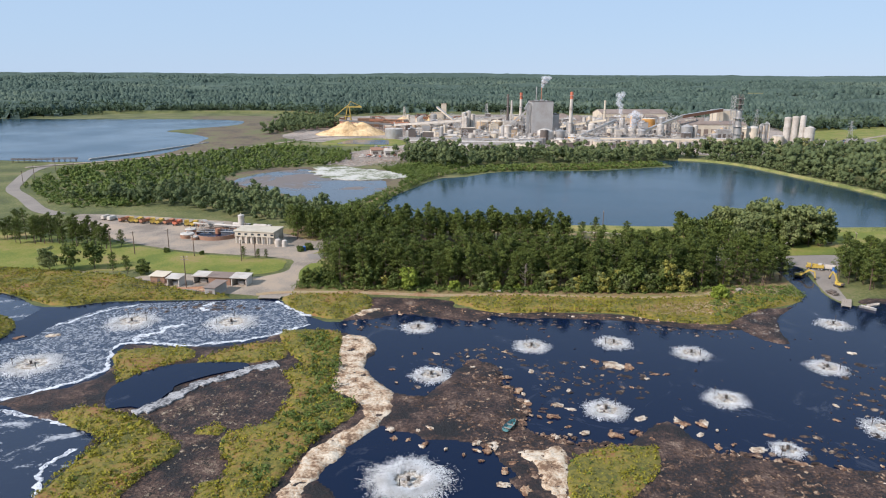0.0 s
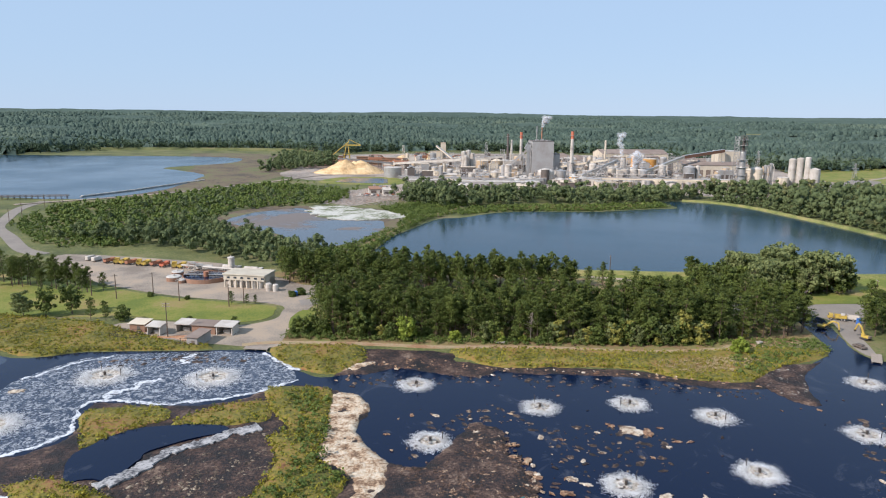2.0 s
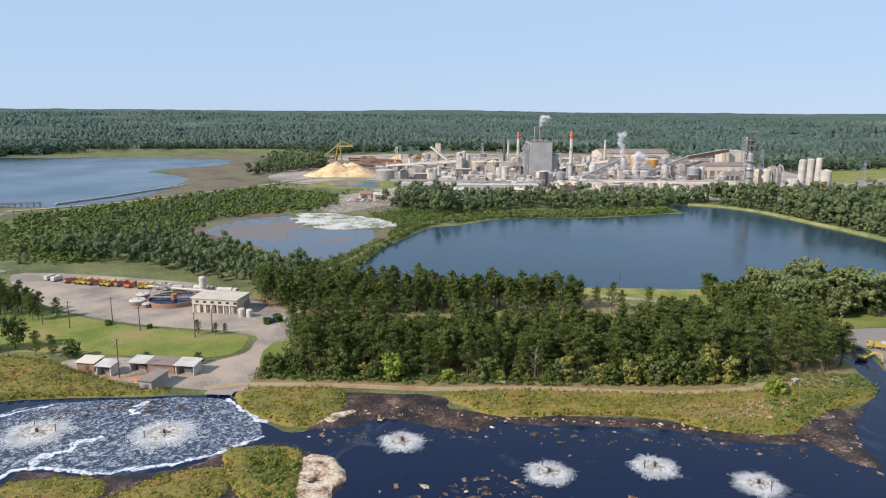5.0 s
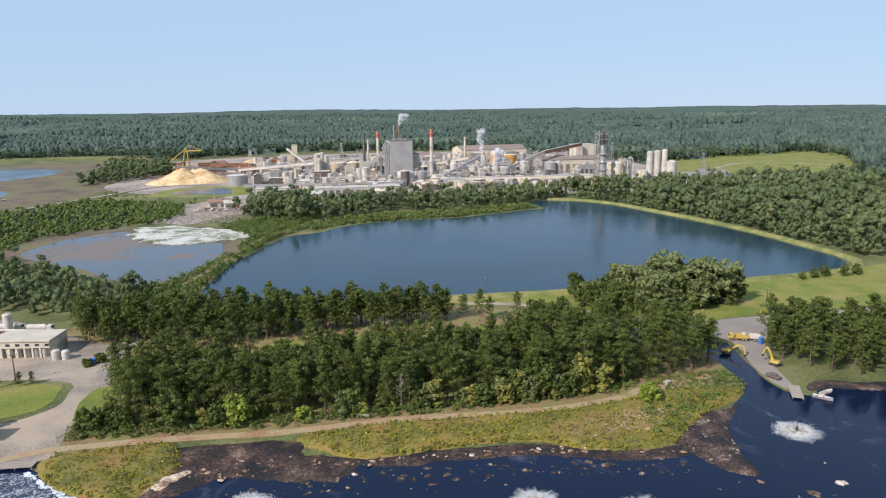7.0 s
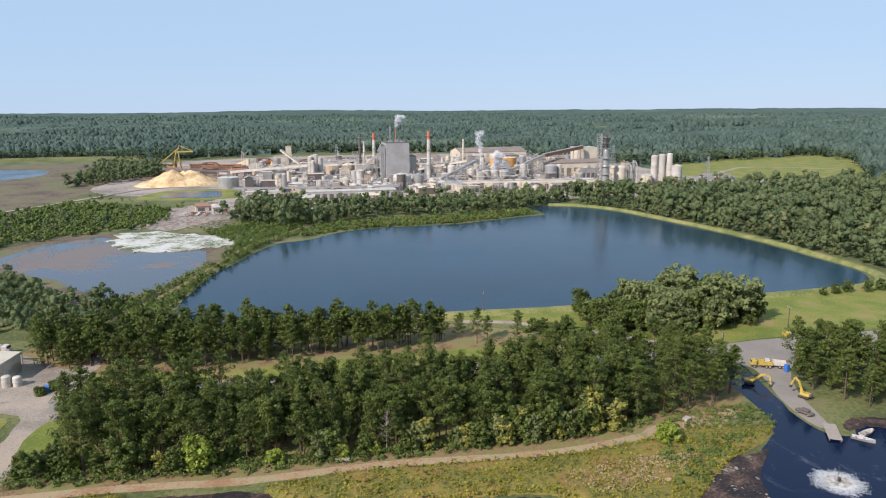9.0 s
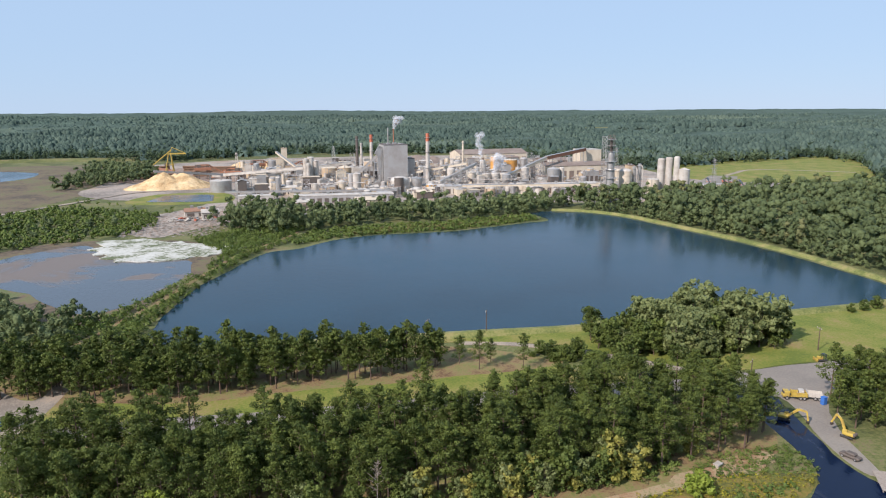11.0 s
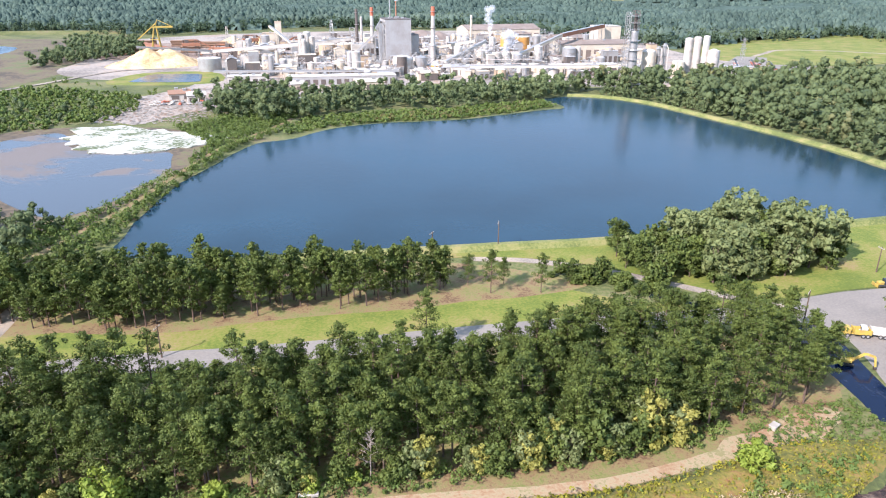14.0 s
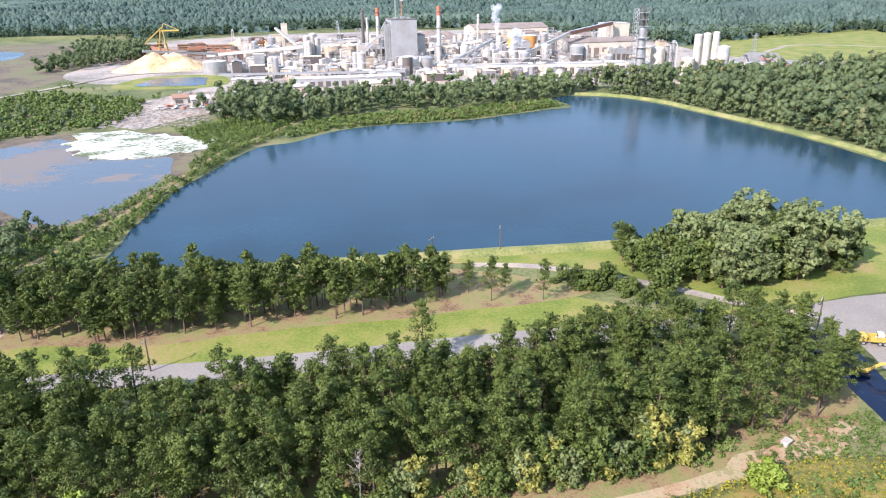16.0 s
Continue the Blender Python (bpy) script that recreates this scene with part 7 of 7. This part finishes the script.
fence(-112, 249, 9, 6, -10, "dark wire fence round a bare plot")
fence(-90, 241.5, 5, 3, -12, "dark wire fence beside a grey shed")
sheet("red_soil", [(-117, 246), (-107, 246), (-98, 249), (-92, 246), (-92, 252), (-104, 250), (-116, 253)], 0.075, mottled("red_soil", [(0.36, (0.28, 0.12, 0.06)), (0.5, (0.4, 0.2, 0.1)), (0.64, (0.42, 0.28, 0.17))], 0.2, 1.5), "bare orange soil between the sheds", 4, 0.6, 3)


def dock(x, y, w, d, rz, label):
    ob = thing("wooden_dock", x, y, 0, rz, label, "dock")
    for k in range(int(w / 0.6)):
        bm = bmesh.new()
        box(bm, -w / 2 + 0.3 + k * 0.6, 0, 0.55, 0.52, d, 0.12)
        part("plank", bm, M["deadwood"], ob)
    for sx in (-1, 0, 1):
        for sy in (-1, 1):
            bm = bmesh.new()
            rod(bm, (sx * w * 0.45, sy * d * 0.42, -0.5), (sx * w * 0.45, sy * d * 0.42, 0.54), 0.14, 8)
            part("pile", bm, M["deadwood"], ob)


dock(-66, 239, 8, 3, -4, "pale wooden landing at the lagoon's edge")
dock(130, 238, 9, 3, 60, "wooden landing beside the channel mouth")


def pole(x, y, h, rz, label, arms=1, group="utility poles"):
    ob = thing("utility_pole", x, y, 0, rz, label, "pole", group)
    bm = bmesh.new()
    cyl(bm, 0, 0, -0.3, 0.2, h + 0.3, 0.13, 10)
    part("shaft", bm, M["bark"], ob)
    for k in range(arms):
        bm = bmesh.new()
        box(bm, 0, 0.16, h - 0.6 - k * 0.9, 2.6, 0.14, 0.16)
        arm = part("cross_arm", bm, M["deadwood"], ob)
        for sx in (-1.1, 0, 1.1):
            bm = bmesh.new()
            cyl(bm, sx, 0.16, h - 0.44 - k * 0.9, 0.07, 0.22, n=8)
            part("insulator", bm, M["white"], arm)


for x, y, h in ((-138, 296, 10), (-127, 305, 9), (-112, 294, 9), (-90, 287, 9), (-86, 293, 9), (-150, 300, 9), (132, 288, 9.5), (175, 314, 8), (71.5, 352, 9), (50, 349, 8), (-20, 300, 8), (-300, 500, 10), (-290, 470, 10), (-282, 520, 10), (-310, 545, 10)):
    pole(x, y, h, x % 90, "weathered wooden utility pole with cross-arm")
pole(-99, 250, 12, 0, "tall dark wooden pole beside the sheds", 2)


# ---- machines by the channel ----
def excavator(x, y, rz, label, boom_up):
    ob = thing("excavator", x, y, 0.08, rz, label, "excavator", "excavators")
    for s in (-1, 1):
        bm = bmesh.new()
        box(bm, 0, s * 1.15, 0.0, 4.0, 0.6, 0.85, bevel=0.25)
        part("track", bm, M["rubber"], ob, "black crawler track")
    bm = bmesh.new()
    cyl(bm, 0, 0, 0.7, 0.9, 0.4, n=18)
    box(bm, -0.5, 0, 1.05, 3.4, 2.5, 1.0, bevel=0.15)
    part("upper_body", bm, M["yellow"], ob)
    bm = bmesh.new()
    box(bm, -2.2, 0, 1.05, 0.9, 2.5, 1.2, bevel=0.3)
    part("counterweight", bm, M["dark"], ob, "dark counterweight")
    bm = bmesh.new()
    box(bm, 0.7, 0.75, 1.1, 1.4, 0.95, 1.7, bevel=0.12)
    cab = part("cab", bm, M["yellow"], ob)
    bm = bmesh.new()
    box(bm, 1.41, 0.75, 1.6, 0.05, 0.8, 1.0)
    part("window", bm, M["glass"], cab, "dark window")
    a, b, c = ((1.0, -0.3, 1.7), (4.2, -0.3, 4.6), (6.8, -0.3, 4.1)) if not boom_up else ((1.0, -0.3, 1.7), (2.6, -0.3, 5.4), (4.2, -0.3, 6.6))
    tip = (7.4, -0.3, 0.9) if not boom_up else (5.6, -0.3, 3.2)
    bm = bmesh.new()
    beam(bm, a, b, 0.5, 0.75)
    beam(bm, b, c, 0.48, 0.65)
    part("boom", bm, M["yellow"], ob)
    bm = bmesh.new()
    beam(bm, c, tip, 0.4, 0.55)
    part("stick", bm, M["yellow"], ob)
    bm = bmesh.new()
    rod(bm, (a[0] + 0.6, -0.3, a[2] - 0.1), (b[0] - 0.2, -0.3, b[2] - 0.6), 0.09, 8)
    rod(bm, (b[0] + 0.2, -0.3, b[2] + 0.6), (c[0] - 0.2, -0.3, c[2] + 0.5), 0.08, 8)
    part("ram", bm, M["steel"], ob, "bright hydraulic ram")
    bm = bmesh.new()
    box(bm, tip[0] - 0.1, -0.3, tip[2] - 0.85, 0.9, 1.1, 0.9, bevel=0.2)
    part("bucket", bm, M["metal_dark"], ob, "dark bucket")
    ob.scale = (0.74, 0.74, 0.74)


excavator(129.5, 270, -35, "yellow excavator working at the channel bank", False)
excavator(138, 258, 115, "yellow excavator with its boom raised", True)


def dozer(x, y, rz):
    ob = thing("bulldozer", x, y, 0.08, rz, "small yellow bulldozer parked on grass", "bulldozer")
    for s in (-1, 1):
        bm = bmesh.new()
        box(bm, 0, s * 0.95, 0, 2.8, 0.5, 0.8, bevel=0.25)
        part("track", bm, M["rubber"], ob, "black crawler track")
    bm = bmesh.new()
    box(bm, 0.5, 0, 0.6, 1.8, 1.2, 0.9, bevel=0.12)
    part("hood", bm, M["yellow"], ob)
    bm = bmesh.new()
    box(bm, -0.7, 0, 0.7, 1.2, 1.3, 1.6, bevel=0.1)
    part("cab", bm, M["glass"], ob, "dark glazed cab")
    bm = bmesh.new()
    box(bm, 2.0, 0, 0.1, 0.2, 2.8, 0.95, bevel=0.05)
    for s in (-0.8, 0.8):
        beam(bm, (0.6, s, 0.4), (2.0, s, 0.4), 0.14, 0.2)
    part("blade", bm, M["yellow"], ob)


dozer(169, 305, 170)
truck(145, 280, 150, M["white"], "white dump truck with a yellow cab front", "dump")
truck(141, 281, 160, M["yellow"], "yellow dump truck beside a white one", "dump")
truck(127, 281, 70, M["dark"], "dark pickup truck at the channel head", "pickup")
truck(131, 249, 110, M["dark"], "dark car parked on the bank", "car")


def crate(x, y, w, d, h, rz, mat, label, name, cat_):
    ob = thing(name, x, y, 0.07, rz, label, cat_)
    bm = bmesh.new()
    box(bm, 0, 0, 0, w, d, h, bevel=0.08)
    part("body", bm, mat, ob)
    bm = bmesh.new()
    box(bm, 0, 0, h, w + 0.12, d + 0.12, 0.12, bevel=0.04)
    part("lid", bm, mat, ob)


crate(146, 276, 1.2, 1.2, 2.1, 10, M["blue"], "blue portable toilet beside parked trucks", "portable_toilet", "toilet")
crate(125.5, 301, 1.4, 1.1, 2.4, 20, M["white"], "white upright cabinet beside the gravel path", "control_cabinet", "cabinet")
crate(99, 251.5, 2.0, 1.3, 0.8, 30, M["white"], "white low box on bare dirt", "storage_box", "box")
crate(-68, 305, 1.6, 1.6, 1.6, 0, M["blue"], "blue crate on grass beside the road", "plastic_crate", "crate")
crate(12, 248.5, 3.2, 0.9, 0.5, 3, M["white"], "long white box beside the dirt track", "storage_box", "box")


def boat(x, y, rz, mat, label, z=0.15):
    ob = thing("work_boat", x, y, z, rz, label, "boat", "work boats")
    bm = bmesh.new()
    secs = []
    for t, wd, hh in ((-2.4, 0.85, 0.55), (-0.8, 0.95, 0.55), (0.9, 0.85, 0.6), (2.0, 0.5, 0.7), (2.7, 0.06, 0.8)):
        secs.append([bm.verts.new((t, s * wd * k, z2)) for s, k, z2 in ((-1, 1, hh), (-1, 0.6, -0.1), (1, 0.6, -0.1), (1, 1, hh))])
    for a, b in zip(secs, secs[1:]):
        for k in range(3):
            bm.faces.new((a[k], b[k], b[k + 1], a[k + 1]))
    bm.faces.new(secs[0])
    part("hull", bm, mat, ob)
    for k in (-1.4, 0.3):
        bm = bmesh.new()
        box(bm, k, 0, 0.3, 0.35, 1.6, 0.06)
        part("thwart", bm, M["deadwood"], ob)


boat(138, 236, 20, M["white"], "white work boat moored by the landing")
boat(134.5, 233.5, -50, M["grey"], "grey work boat at the landing")
for k in range(4):
    boat(-58 + k * 1.3, 262 + k * 0.4, 70, M["steel"], "grey boat stored on the bank", 0.2)
boat(9, 151, 60, mottled("teal_paint", [(0.35, (0.05, 0.14, 0.15)), (0.6, (0.1, 0.24, 0.25))], 0.5, 2.0), "teal work boat stranded on mud", 0.5)


# ---- on the lake ----
ob = thing("floating_pipe", -300, 640, 0, 0, "pale floating pipeline along the lake shore", "pipe")
bm = bmesh.new()
rod(bm, (-16, -30, 0.5), (6, 20, 0.5), 0.8, 10)
rod(bm, (6, 20, 0.5), (36, 118, 0.5), 0.8, 10)
part("pipe", bm, M["white"], ob)
for k in range(9):
    bm = bmesh.new()
    cyl(bm, -16 + k * 6.2, -30 + k * 17, -0.2, 1.5, 0.9, n=12)
    part("float", bm, M["grey"], ob, "grey float")
ob = thing("lake_jetty", -345, 592, 0, 10, "dark steel jetty with railings in the lake", "jetty")
bm = bmesh.new()
box(bm, 0, 0, 2.2, 52, 2.4, 0.5)
part("deck", bm, M["dark"], ob)
for k in range(12):
    for sy in (-1, 1):
        bm = bmesh.new()
        rod(bm, (-25 + k * 4.5, sy, -0.5), (-25 + k * 4.5, sy, 3.4), 0.2, 6)
        part("post", bm, M["dark"], ob)
for sy in (-1, 1):
    bm = bmesh.new()
    rod(bm, (-26, sy, 3.4), (26, sy, 3.4), 0.12, 6)
    part("rail", bm, M["dark"], ob)
